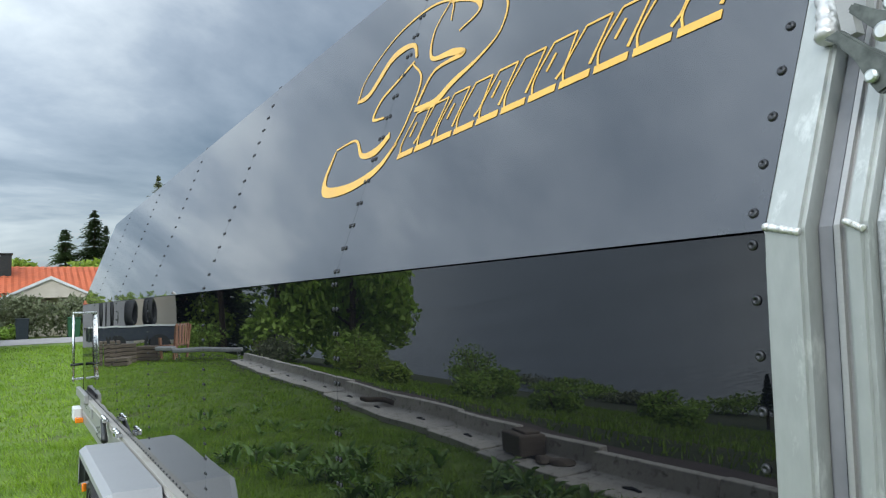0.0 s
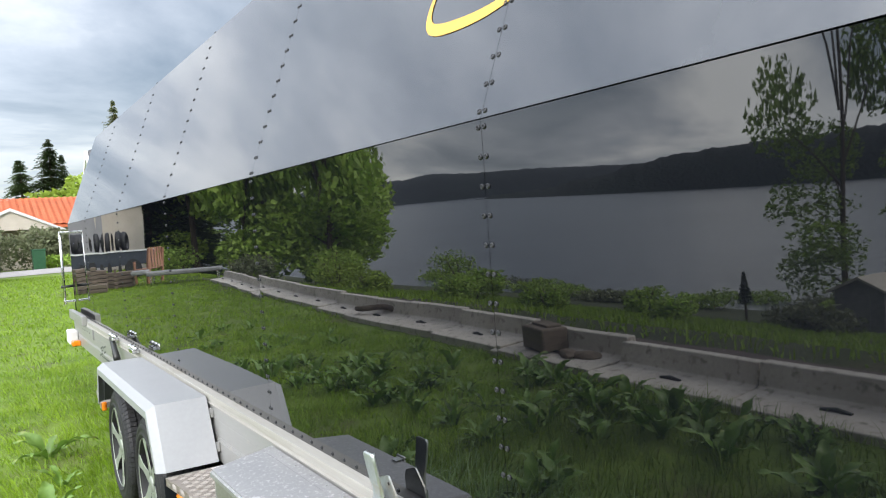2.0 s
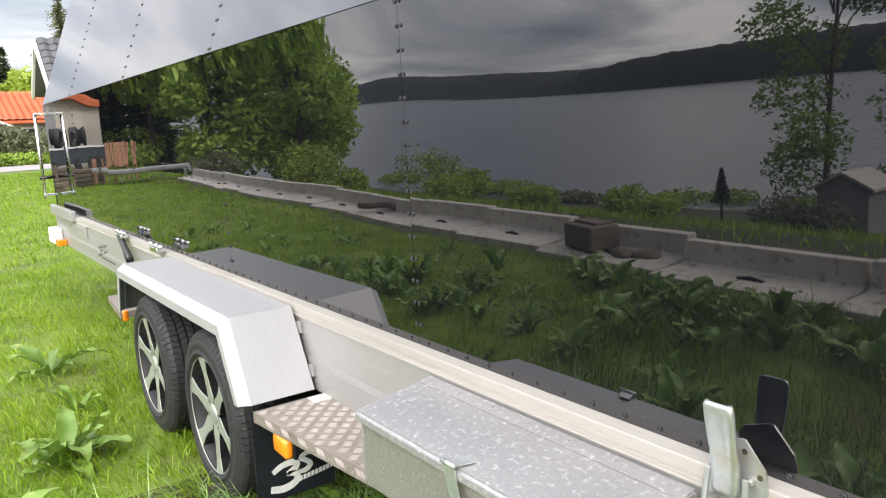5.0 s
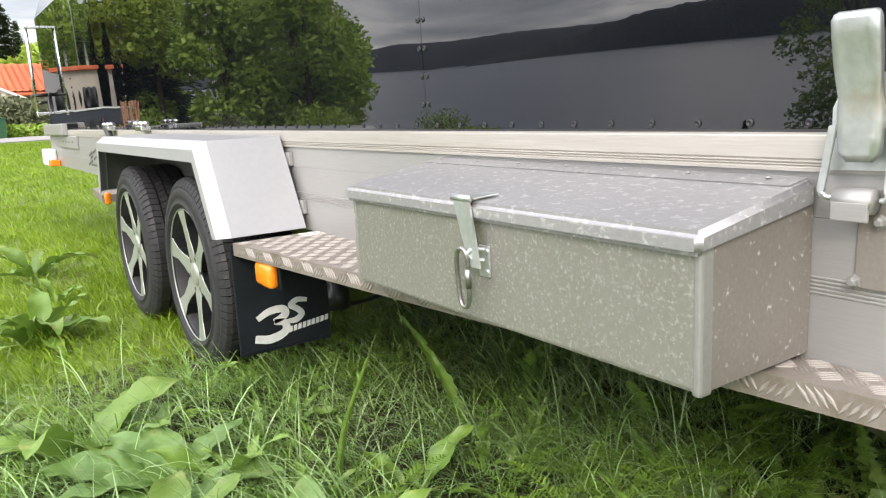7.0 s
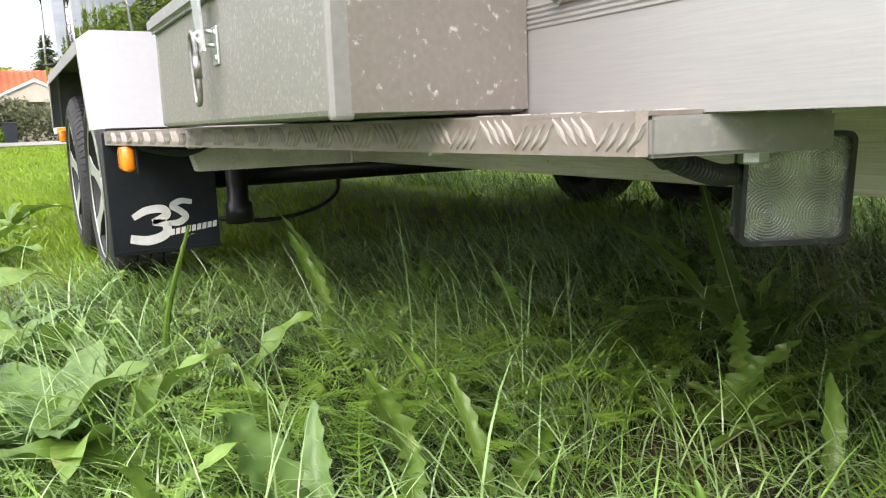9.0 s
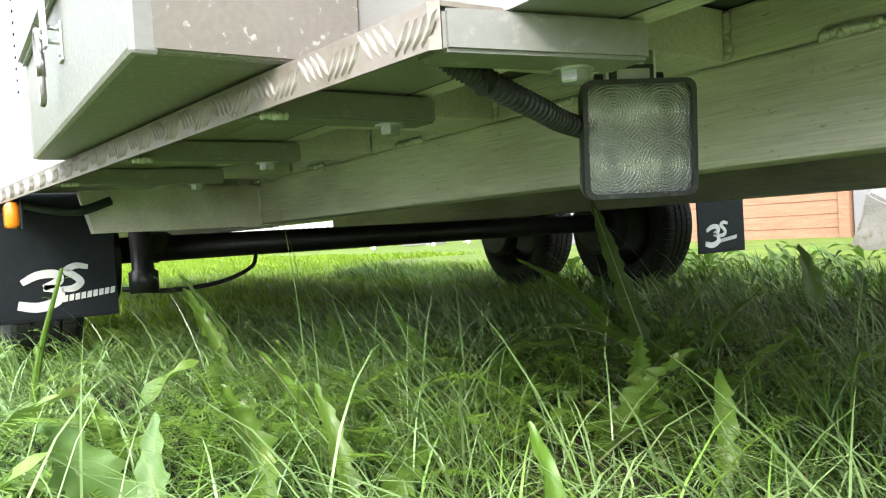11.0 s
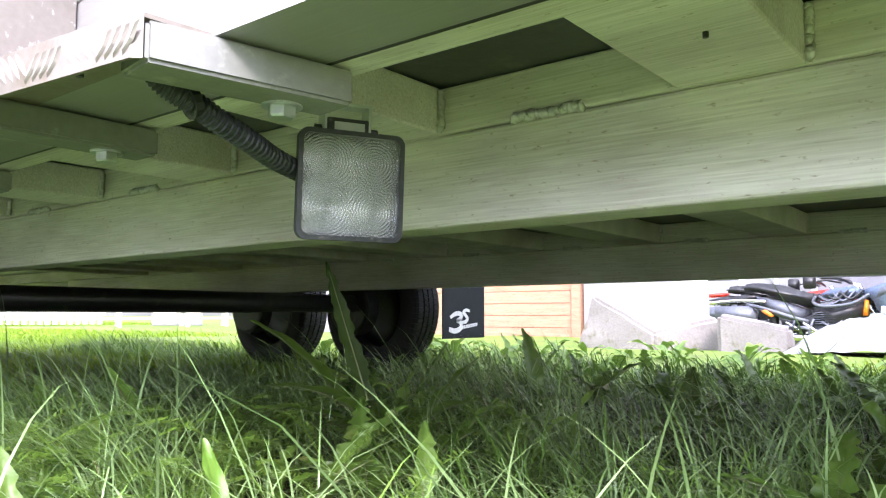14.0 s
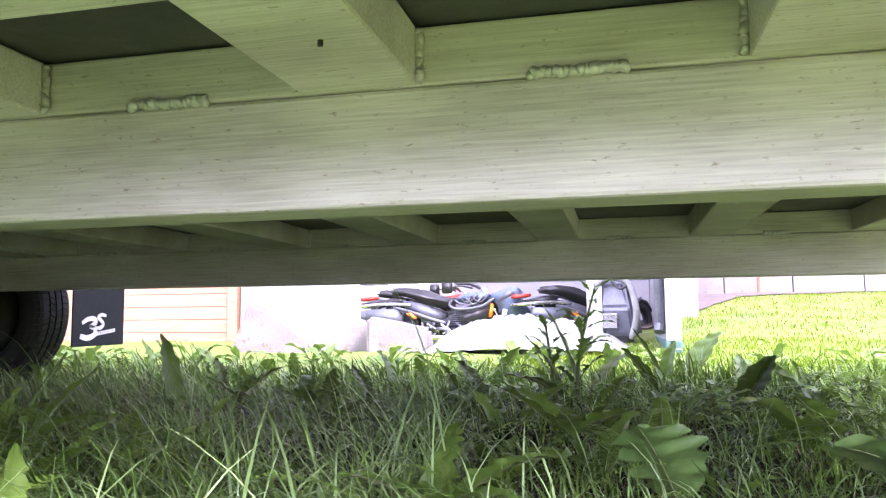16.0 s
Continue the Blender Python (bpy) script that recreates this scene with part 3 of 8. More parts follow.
# toggle latch high on the rear post
latch_hi = of_trailer("ramp_latch", tube(bmesh.new(), curve_points([(0.648, 0.386, 1.665), (0.640, 0.380, 1.640), (0.632, 0.375, 1.613), (0.621, 0.371, 1.592)], 7), [0.0098 + 0.0010 * math.sin(k * 1.7) for k in range(21)] + [0.007], 12), WELD, "welded latch plate on the corner post with dark toggle levers", True)
of_trailer("latch_bracket", prism(bmesh.new(), [(0.612, 0.362, 1.66), (0.612, 0.350, 1.586), (0.612, 0.338, 1.588), (0.612, 0.342, 1.610), (0.612, 0.329, 1.605), (0.612, 0.326, 1.66)], (0.012, 0, 0)), ALU, "bright channel bracket", False, latch_hi)
lever_a = prism(bmesh.new(), [(0.594, 0.353, 1.582), (0.594, 0.343, 1.576), (0.594, 0.327, 1.557), (0.594, 0.317, 1.536), (0.594, 0.309, 1.524), (0.594, 0.298, 1.528), (0.594, 0.296, 1.550), (0.594, 0.316, 1.566), (0.594, 0.338, 1.586)], (-0.008, 0, 0))
bmesh.ops.bevel(lever_a, geom=lever_a.edges[:], offset=0.0018, segments=2, affect="EDGES")
of_trailer("lever", lever_a, GALV_DARK, "dull steel toggle lever", False, latch_hi)
lever_b = prism(bmesh.new(), [(0.600, 0.333, 1.600), (0.600, 0.312, 1.578), (0.600, 0.292, 1.566), (0.600, 0.292, 1.585), (0.600, 0.310, 1.594), (0.600, 0.328, 1.606)], (-0.010, 0, 0))
bmesh.ops.bevel(lever_b, geom=lever_b.edges[:], offset=0.0018, segments=2, affect="EDGES")
of_trailer("lever", lever_b, GALV_DARK, "", False, latch_hi)
of_trailer("lever", prism(bmesh.new(), [(0.603, 0.326, 1.632), (0.603, 0.306, 1.598), (0.603, 0.294, 1.594), (0.603, 0.300, 1.615), (0.603, 0.318, 1.645)], (-0.006, 0, 0)), GALV_DARK, "", False, latch_hi)
for q, r in (((0.5855, 0.312, 1.539), 0.0055), ((0.590, 0.303, 1.573), 0.008), ((0.592, 0.297, 1.594), 0.006)):
    of_trailer("bolt", lathe(bmesh.new(), [(r, 0), (r, 0.003), (r * 0.65, 0.005)], Matrix.Translation(q) @ pose(0, 0, 0, 0, -90, 0), 14), GALV, "", False, latch_hi)

# sill and top rail
rail_profile = [(0.600, 0.6265), (0.5525, 0.6265), (0.5520, 0.6300), (0.5548, 0.6315), (0.5528, 0.6330), (0.5552, 0.6345), (0.5528, 0.6362), (0.5552, 0.6380), (0.5528, 0.6400), (0.5525, 0.6625), (0.5532, 0.6640), (0.600, 0.6645)]
of_trailer("top_rail", prism(bmesh.new(), [(x, 0.385, z) for x, z in rail_profile], (0, FRONT - 0.385 - 0.02, 0)), ALU_RAIL, "cream-weathered aluminium rail with fine grooves")
ribs = [(0.640, 0.4255), (0.5575, 0.4255), (0.5575, 0.497)]
for k in range(5):
    z = 0.498 + 0.0042 * k
    ribs += [(0.5575, z), (0.5560, z + 0.001), (0.5560, z + 0.0022), (0.5575, z + 0.0032)]
ribs += [(0.5575, 0.578), (0.5583, 0.5788), (0.5575, 0.5796), (0.5575, 0.6262), (0.640, 0.6262)]
sill = of_trailer("sill_board", prism(bmesh.new(), [(x, 0.372, z) for x, z in ribs], (0, FRONT - 0.372 - 0.3, 0)), ALU, "smooth pale aluminium side board with fine ribs")
of_trailer("far_sill_board", boxed(far - 0.66, far - 0.5575, 0.372, FRONT - 0.1, 0.4255, 0.664), ALU)

# floor frame: plywood, cross members, upper and lower long beams
of_trailer("floor_board", boxed(0.60, far - 0.60, 0.38, FRONT - 0.05, 0.489, 0.51), PLYWOOD, "dark film-faced plywood floor seen from below")
of_trailer("sill_gap", boxed(0.6402, 0.6450, 0.38, FRONT - 0.3, 0.4258, 0.4268), BLACK_PAINT)
of_trailer("sill_flange", boxed(0.6430, 0.676, 0.38, FRONT - 0.3, 0.4265, 0.4885, 0.003), ALU_FRAME)
beams = []
for x0, x1 in ((0.895, 0.955), (far - 0.955, far - 0.895)):
    beams.append(of_trailer("long_beam", boxed(x0, x1, 0.38, 3.04 if x0 < 1.5 else 5.4, 0.338, 0.4368, 0.004), ALU_FRAME, "long rectangular aluminium beam with drawn grain and dirt specks"))
    of_trailer("upper_beam", boxed(x0 + 0.0015, x1, 0.38, FRONT - 0.3, 0.4372, 0.4885, 0.003), ALU_FRAME)
near_beam = beams[0]
CROSS = [0.68 - 0.0, 1.041, 1.402, 1.763, 2.124, 2.485, 2.846, 3.207, 3.568, 3.929, 4.290, 4.651]
for y in CROSS:
    for x0, x1, back in ((0.6765, 0.895, 0.0), (0.956, far - 0.956, 0.066)):
        of_trailer("cross_member", boxed(x0, x1, y - back, y - back + 0.103, 0.4375, 0.4880, 0.003), ALU_FRAME)
    if y < 3:
        weld_line(near_beam, (0.8915, y - 0.003, 0.4850), (0.8915, y - 0.003, 0.4400), 0.0040, 6, 0.0022)
        weld_line(near_beam, (0.8915, y + 0.106, 0.4850), (0.8915, y + 0.106, 0.4410), 0.0034, 6, 0.0016)
        weld_line(near_beam, (0.8935, y + 0.190, 0.4395), (0.8935, y + 0.268, 0.4395), 0.0050, 9, 0.0030)
        weld_line(beams[1], (far - 0.9565, y - 0.0675, 0.4865), (far - 0.9565, y - 0.0675, 0.4390), 0.0045, 5)
        weld_line(beams[1], (far - 0.9565, y + 0.17, 0.4385), (far - 0.9565, y + 0.23, 0.4385), 0.0055, 6, 0.001)
for k, (x, y) in enumerate(((1.15, 1.46), (1.3, 1.1), (0.78, 1.44))):
    of_trailer("screw_tip", tube(bmesh.new(), [(x, y, 0.438), (x, y, 0.4335)], 0.0022, 8), BLACK_PAINT)
carrier = of_trailer("axle_carrier", prism(bmesh.new(), [(0.505, 3.045, 0.428), (0.530, 3.045, 0.334), (0.958, 3.045, 0.334), (0.958, 3.045, 0.428)], (0, 0.05, 0)), ALU_FRAME)
weld_line(carrier, (0.894, 3.0425, 0.428), (0.894, 3.0425, 0.336), 0.005, 6)
of_trailer("axle_carrier", boxed(0.90, 0.96, 3.1, 5.3, 0.33, 0.4365, 0.004), ALU_FRAME)

# axles, wheels
HUBS = (3.545, 4.235)
HUB_Z, TYRE_R = 0.278, 0.272
for y in HUBS:
    ax = of_trailer("axle", tube(bmesh.new(), [(0.56, y - 0.02, 0.295), (far - 0.56, y - 0.02, 0.295)], 0.036, 16), BLACK_PAINT, "black axle tube with dirt", True)
    for x in (0.66, far - 0.66):
        of_trailer("brake_drum", lathe(bmesh.new(), [(0.10, -0.035), (0.115, -0.03), (0.115, 0.03), (0.07, 0.035)], pose(x - (0.04 if x < 1 else -0.04), y, HUB_Z, 0, 90, 0), 28), BLACK_PAINT, "", False, ax)
    of_trailer("swing_arm", prism(bmesh.new(), [(0.72, y - 0.16, 0.33), (0.72, y - 0.10, 0.34), (0.72, y + 0.03, 0.29), (0.72, y, 0.255)], (0.05, 0, 0)), BLACK_PAINT, "", False, ax)
cable = of_trailer("brake_cable", tube(bmesh.new(), curve_points([(0.62, 3.28, 0.20), (0.72, 3.24, 0.19), (0.86, 3.28, 0.198), (0.98, 3.38, 0.228), (1.04, 3.50, 0.265)], 6), 0.006, 8), BLACK_PAINT, "", True)
of_trailer("shock_absorber", tube(bmesh.new(), [(0.66, 3.24, 0.34), (0.66, 3.23, 0.245), (0.66, 3.23, 0.24), (0.66, 3.228, 0.19)], [0.026, 0.026, 0.034, 0.034], 14), BLACK_PAINT, "", True)
of_trailer("grease_cap", tube(bmesh.new(), [(0.63, 3.232, 0.225), (0.66, 3.232, 0.225)], 0.012, 10), STEEL, "", True)


def build_wheel(side, y, hub_x):
    """A low tyre with tread blocks on a six-spoke black and machined alloy rim; side -1 faces -x."""
    M = Matrix.Translation((hub_x, y, HUB_Z)) @ pose(0, 0, 0, 0, 90 * side, 0)     # local +z points outwards
    W = 0.185
    bm = bmesh.new()
    prof = [(0.176, -W + 0.02), (0.205, -W + 0.004), (0.238, -W + 0.006), (0.256, -W + 0.018), (0.2610, -W + 0.036), (0.2610, -0.036), (0.256, -0.018), (0.240, -0.006), (0.222, -0.002), (0.219, -0.004), (0.205, -0.003), (0.203, -0.0005), (0.199, -0.0005), (0.196, -0.006), (0.186, -0.009), (0.178, -0.02)]
    lathe(bm, prof, M, 64, close=True)
    wheel = of_trailer("wheel", bm, RUBBER, "black tyre on a black and machined alloy rim", True)
    tread = bmesh.new()
    N = 76

    def block(corners):
        """corners: four (angle, height, outer radius, foot radius)"""
        lo = [tread.verts.new(M @ Vector((f * math.cos(a), f * math.sin(a), h))) for a, h, r, f in corners]
        hi = [tread.verts.new(M @ Vector((r * math.cos(a), r * math.sin(a), h))) for a, h, r, f in corners]
        tread.faces.new(hi)
        for q in range(len(corners)):
            tread.faces.new((lo[q], lo[(q + 1) % len(corners)], hi[(q + 1) % len(corners)], hi[q]))

    for r, (h0, h1) in enumerate(((-W + 0.030, -W + 0.058), (-W + 0.065, -W + 0.089), (-0.089, -0.065), (-0.058, -0.030))):
        for k in range(N):
            off = 0.35 * (r % 2)
            a0, a1 = 2 * math.pi * (k + 0.06 + off) / N, 2 * math.pi * (k + 0.94 + off) / N
            sk = (0.012 if r in (0, 3) else 0.045) * (1 if r % 2 else -1)
            block(((a0, h0, 0.2725, 0.258), (a1, h0, 0.2725, 0.258), (a1 + sk, h1, 0.2725, 0.258), (a0 + sk, h1, 0.2725, 0.258)))
    for k in range(N):
        for off, edge_h, low_h, low_f in ((0.35, -0.030, -0.0085, 0.236), (0.0, -W + 0.030, -W + 0.0085, 0.236)):
            a0, a1 = 2 * math.pi * (k + 0.06 + off) / N, 2 * math.pi * (k + 0.94 + off) / N
            mid_h = edge_h + (low_h - edge_h) * 0.55
            block(((a0, edge_h, 0.2725, 0.256), (a1, edge_h, 0.2725, 0.256), (a1, mid_h, 0.2660, 0.250), (a0, mid_h, 0.2660, 0.250)))
            block(((a0, mid_h, 0.2660, 0.250), (a1, mid_h, 0.2660, 0.250), (a1, low_h, 0.2480, low_f), (a0, low_h, 0.2480, low_f)))
    bmesh.ops.recalc_face_normals(tread, faces=tread.faces[:])
    of_trailer("tread", tread, RUBBER, "", False, wheel)
    lip = bmesh.new()
    lathe(lip, [(0.1840, -0.014), (0.1862, -0.012), (0.1866, -0.009), (0.1858, -0.007), (0.1842, -0.008)], M, 64, close=True)
    of_trailer("rim_lip", lip, RIM, "bright machined rim edge", True, wheel)
    dish = bmesh.new()
    lathe(dish, [(0.183, -0.010), (0.178, -0.050), (0.168, -0.085), (0.10, -0.095), (0.05, -0.085), (0.002, -0.085)], M, 48, caps=False)
    of_trailer("rim", dish, RIM_BLACK, "black dished rim", True, wheel)
    for k in range(6):
        R = M @ Matrix.Rotation(2 * math.pi * k / 6 + 0.2, 4, "Z")
        sp = bmesh.new()
        outline = [(0.020, -0.0115), (0.045, -0.0258), (0.064, -0.0265), (0.090, -0.0200), (0.135, -0.0180), (0.183, -0.0310), (0.183, 0.0310), (0.135, 0.0180), (0.090, 0.0200), (0.064, 0.0265), (0.045, 0.0258), (0.020, 0.0115)]
        rows = []
        for scale, depth in ((0.95, 0.0), (1.0, 0.0016), (1.10, 0.034)):
            rows.append([sp.verts.new(R @ Vector((r, w * scale, -0.010 - 0.014 * (1 - r / 0.183) - depth))) for r, w in outline])
        sp.faces.new(rows[0])
        for a, b in zip(rows, rows[1:]):
            for q in range(len(a)):
                sp.faces.new((a[q], b[q], b[(q + 1) % len(a)], a[(q + 1) % len(a)]))
        bmesh.ops.recalc_face_normals(sp, faces=sp.faces[:])
        spoke = of_trailer("spoke", sp, RIM, "machined spoke", False, wheel)
        spoke.data.materials.append(RIM_BLACK)
        for poly in spoke.data.polygons:
            if poly.index > 12:
                poly.material_index = 1
        pit = bmesh.new()
        lathe(pit, [(0.010, -0.030), (0.010, -0.0215), (0.008, -0.0205)], R @ Matrix.Rotation(math.pi / 6, 4, "Z") @ Matrix.Translation((0.050, 0, 0)), 10)
        of_trailer("wheel_nut", pit, RIM_BLACK, "", False, wheel)
    cap = bmesh.new()
    lathe(cap, [(0.034, -0.04), (0.034, -0.022), (0.029, -0.017), (0.012, -0.015), (0.0005, -0.015)], M, 28)
    of_trailer("hub_cap", cap, RIM, "", True, wheel)


for y in HUBS:
    build_wheel(-1, y, 0.362)
    build_wheel(1, y, far - 0.362)

# fender over the near wheels, and its twin on the far side
def fender(name, mirror):
    def P(x, y, z):
        return (far - x if mirror else x, y, z)
    ya, yb = 3.245, 4.47
    xo, xi = 0.330, 0.545
    shell = bmesh.new()
    # cross-section of three faces: top, chamfer, lip; run over the front slope, the top and the rear drop
    def ring(y, z, out, lipdrop):
        return [shell.verts.new(P(*q)) for q in ((xi, y, z), (xo + 0.030, y, z), (xo, y + out[0] * 0.024, z + out[1] * 0.024), (xo, y + out[0] * (0.024 + lipdrop), z + out[1] * (0.024 + lipdrop)))]
    fr = ring(3.128, 0.434, (1, -0.10), 0.026)
    b0 = ring(ya, 0.654, (0.54, -0.86), 0.034)
    b1 = ring(yb, 0.654, (-0.54, -0.86), 0.034)
    re = ring(4.545, 0.452, (-1, -0.1), 0.026)
    for a, b in ((fr, b0), (b0, b1), (b1, re)):
        for k in range(3):
            shell.faces.new((a[k], a[k + 1], b[k + 1], b[k]))
    bmesh.ops.recalc_face_normals(shell, faces=shell.faces[:])
    bmesh.ops.solidify(shell, geom=shell.faces[:], thickness=0.003)
    ob = of_trailer(name, shell, FENDER, "smooth pale grey fender with chamfered edges")
    inner = bmesh.new()
    pts = [(0.540, 3.14, 0.436), (0.540, ya + 0.005, 0.645), (0.540, yb, 0.645), (0.540, 4.535, 0.455)]
    a = [inner.verts.new(P(*q)) for q in pts]
    b = [inner.verts.new(P(q[0] + 0.004, q[1], q[2])) for q in pts]
    inner.faces.new(a)
    inner.faces.new(b[::-1])
    for (y0, z0), (y1, z1) in (((3.135, 0.436), (ya + 0.004, 0.646)), ((ya + 0.004, 0.646), (yb - 0.004, 0.646)), ((yb - 0.004, 0.646), (4.536, 0.455))):
        inner.faces.new([inner.verts.new(P(*q)) for q in ((xo + 0.036, y0, z0), (xi, y0, z0), (xi, y1, z1), (xo + 0.036, y1, z1))])
    of_trailer("fender_lining", inner, FENDER_IN, "", False, ob)
    for t in (0.22, 0.74):
        y, z = 3.128 + (ya - 3.128) * t, 0.434 + 0.22 * t
        of_trailer("hinge_tab", box(bmesh.new(), *sorted((P(0.5475, 0, 0)[0], P(0.5570, 0, 0)[0])), y - 0.014, y + 0.010, z - 0.016, z + 0.016, 0.001), ALU, "", False, ob)
    return ob


fender("fender", False)
fender("fender", True)

# mud flaps with printed marks
def flat_band(points, widths, x0, y):
    """A printed band of changing width on an upright face at y."""
    pts = curve_points([(u, z, w) for (u, z), w in zip(points, widths)], 8)
    bm = bmesh.new()
    rows = []
    for i, p in enumerate(pts):
        d = pts[min(i + 1, len(pts) - 1)] - pts[max(i - 1, 0)]
        n = Vector((-d.y, d.x)).normalized()
        w = max(p.z, 0.002) / 2
        rows.append([bm.verts.new((x0 + p.x + n.x * w * q, y + dy, p.y + n.y * w * q)) for q in (1, -1) for dy in (0.0, -0.0012)])
    for a, b in zip(rows, rows[1:]):
        for i, j in ((0, 1), (1, 3), (3, 2), (2, 0)):
            bm.faces.new((a[i], a[j], b[j], b[i]))
    bmesh.ops.recalc_face_normals(bm, faces=bm.faces[:])
    return bm


FLAP_MARK = [
    ([(0.004, 0.232), (0.030, 0.246), (0.060, 0.247), (0.066, 0.232), (0.040, 0.219)], [0.010, 0.013, 0.014, 0.014, 0.010]),
    ([(0.040, 0.219), (0.064, 0.212), (0.062, 0.190), (0.030, 0.179), (-0.004, 0.186)], [0.010, 0.014, 0.015, 0.016, 0.014]),
    ([(0.118, 0.258), (0.096, 0.262), (0.080, 0.252), (0.094, 0.240), (0.104, 0.226), (0.090, 0.214), (0.070, 0.214)], [0.008, 0.010, 0.011, 0.011, 0.011, 0.011, 0.008]),
]
for sgn, x0, x1 in ((0, 0.346, 0.578), (1, far - 0.572, far - 0.292)):
    flap = of_trailer("mud_flap", boxed(x0, x1, 3.106, 3.112, 0.155, 0.425, 0.0022), FLAP, "black plastic mud flap with a pale printed mark")
    of_trailer("flap_ridge", prism(bmesh.new(), [(x0 + 0.006, 3.1055, 0.162), (x1 - 0.006, 3.1055, 0.162), (x1 - 0.006, 3.1055, 0.1655), (x0 + 0.006, 3.1055, 0.1655)], (0, -0.0015, 0)), FLAP, "", False, flap)
    bx = x0 + 0.042
    for points, widths in FLAP_MARK:
        of_trailer("printed_band", flat_band([(u * 1.12, z + 0.006) for u, z in points], [w * 1.3 for w in widths], bx, 3.1050), WHITE_PRINT, "", False, flap)
    for k in range(10):
        u, z = 0.068 + 0.0118 * k, 0.1900 + 0.0014 * k
        of_trailer("printed_bar", prism(bmesh.new(), [(bx + u, 3.1052, z), (bx + u + 0.0088, 3.1052, z + 0.0014), (bx + u + 0.0106, 3.1052, z + 0.0150), (bx + u + 0.0018, 3.1052, z + 0.0136)], (0, -0.0012, 0)), WHITE_PRINT, "", False, flap)
refl = of_trailer("side_reflector", box(bmesh.new(), 0.3615, 0.3860, 2.925, 3.008, 0.3470, 0.3975, 0.009), AMBER, "amber plastic side marker lens", True)
of_trailer("lens_frame", box(bmesh.new(), 0.3845, 0.3905, 2.921, 3.012, 0.3430, 0.3988, 0.002), FLAP, "", False, refl)
rr = of_trailer("side_reflector", box(bmesh.new(), 0.352, 0.376, 4.552, 4.565, 0.395, 0.440, 0.005), AMBER, "amber plastic side marker lens", True)

# tread plate step: its outer edge runs inwards towards the rear
STEP_F, STEP_R = (0.351, 3.098), (0.506, 1.684)


def step_x(y):
    return STEP_F[0] + (STEP_R[0] - STEP_F[0]) * (STEP_F[1] - y) / (STEP_F[1] - STEP_R[1])


step = of_trailer("side_step", prism(bmesh.new(), [(step_x(3.098), 3.098, 0.4245), (step_x(1.69), 1.69, 0.4245), (0.5110, 1.6845, 0.4245), (0.5565, 1.682, 0.4245), (0.5565, 3.098, 0.4245)], (0, 0, 0.003)), CHEQUER, "dirty chequer-plate aluminium step tapering towards the rear")
of_trailer("folded_edge", prism(bmesh.new(), [(step_x(3.098), 3.098, 0.399), (step_x(1.69), 1.69, 0.399), (step_x(1.69) + 0.003, 1.693, 0.399), (step_x(3.098) + 0.003, 3.098, 0.399)], (0, 0, 0.0258)), CHEQUER, "", False, step)
of_trailer("folded_edge", prism(bmesh.new(), [(step_x(1.69), 1.69, 0.399), (0.5110, 1.6845, 0.399), (0.5120, 1.6875, 0.399), (step_x(1.69) + 0.003, 1.6935, 0.399)], (0, 0, 0.0258)), CHEQUER, "", False, step)
n_out = Vector((-(STEP_F[1] - STEP_R[1]), -(STEP_R[0] - STEP_F[0]), 0)).normalized()
along = Vector((STEP_F[0] - STEP_R[0], STEP_F[1] - STEP_R[1], 0)).normalized()
ridge = bmesh.new()


def lozenge(bm, c, u, v, n, length, width, height):
    c, u, v, n = Vector(c), Vector(u), Vector(v), Vector(n)
    base = [c - u * length / 2, c - v * width / 2, c + u * length / 2, c + v * width / 2]
    top = [c - u * length * 0.36, c - v * width * 0.25, c + u * length * 0.36, c + v * width * 0.25]
    lo = [bm.verts.new(p - n * 0.0004) for p in base]
    hi = [bm.verts.new(p + n * height) for p in top]
    bm.faces.new(hi)
    for q in range(4):
        bm.faces.new((lo[q], lo[(q + 1) % 4], hi[(q + 1) % 4], hi[q]))


total = (Vector((*STEP_F, 0)) - Vector((*STEP_R, 0))).length
for j in range(int(total / 0.040)):
    s = 0.018 + 0.040 * j
    c = Vector((*STEP_R, 0.4134)) + along * s
    ang = radians(52 if j % 2 else 128)
    for k in range(4):
        cc = c + along * ((k - 1.5) * 0.0088)
        u = along * math.cos(ang) + Vector((0, 0, 1)) * math.sin(ang)
        v = along * -math.sin(ang) + Vector((0, 0, 1)) * math.cos(ang)
        lozenge(ridge, cc + Vector((0, 0, 0.0022 if j % 2 else -0.0022)), u, v, n_out, 0.0265, 0.0056, 0.0019)
for a in range(60):
    for b in range(9):
        y, x = 1.70 + 0.0250 * a, 0.546 - 0.0250 * b
        if y > 3.09 or x < step_x(y) + 0.012 or (1.885 < y < 2.54):
            continue
        ang = 45 if (a + b) % 2 else -45
        u0 = Vector((math.cos(radians(ang)), math.sin(radians(ang)), 0))
        v0 = Vector((-u0.y, u0.x, 0))
        for k in range(5):
            lozenge(ridge, Vector((x, y, 0.4276)) + v0 * ((k - 2) * 0.0050), u0, v0, Vector((0, 0, 1)), 0.0250, 0.0026, 0.0009)
bmesh.ops.recalc_face_normals(ridge, faces=ridge.faces[:])
tagged(of_trailer("tread_relief", ridge, CHEQUER_BAR, "raised five-bar tread pattern", False, step), kind="stuff")
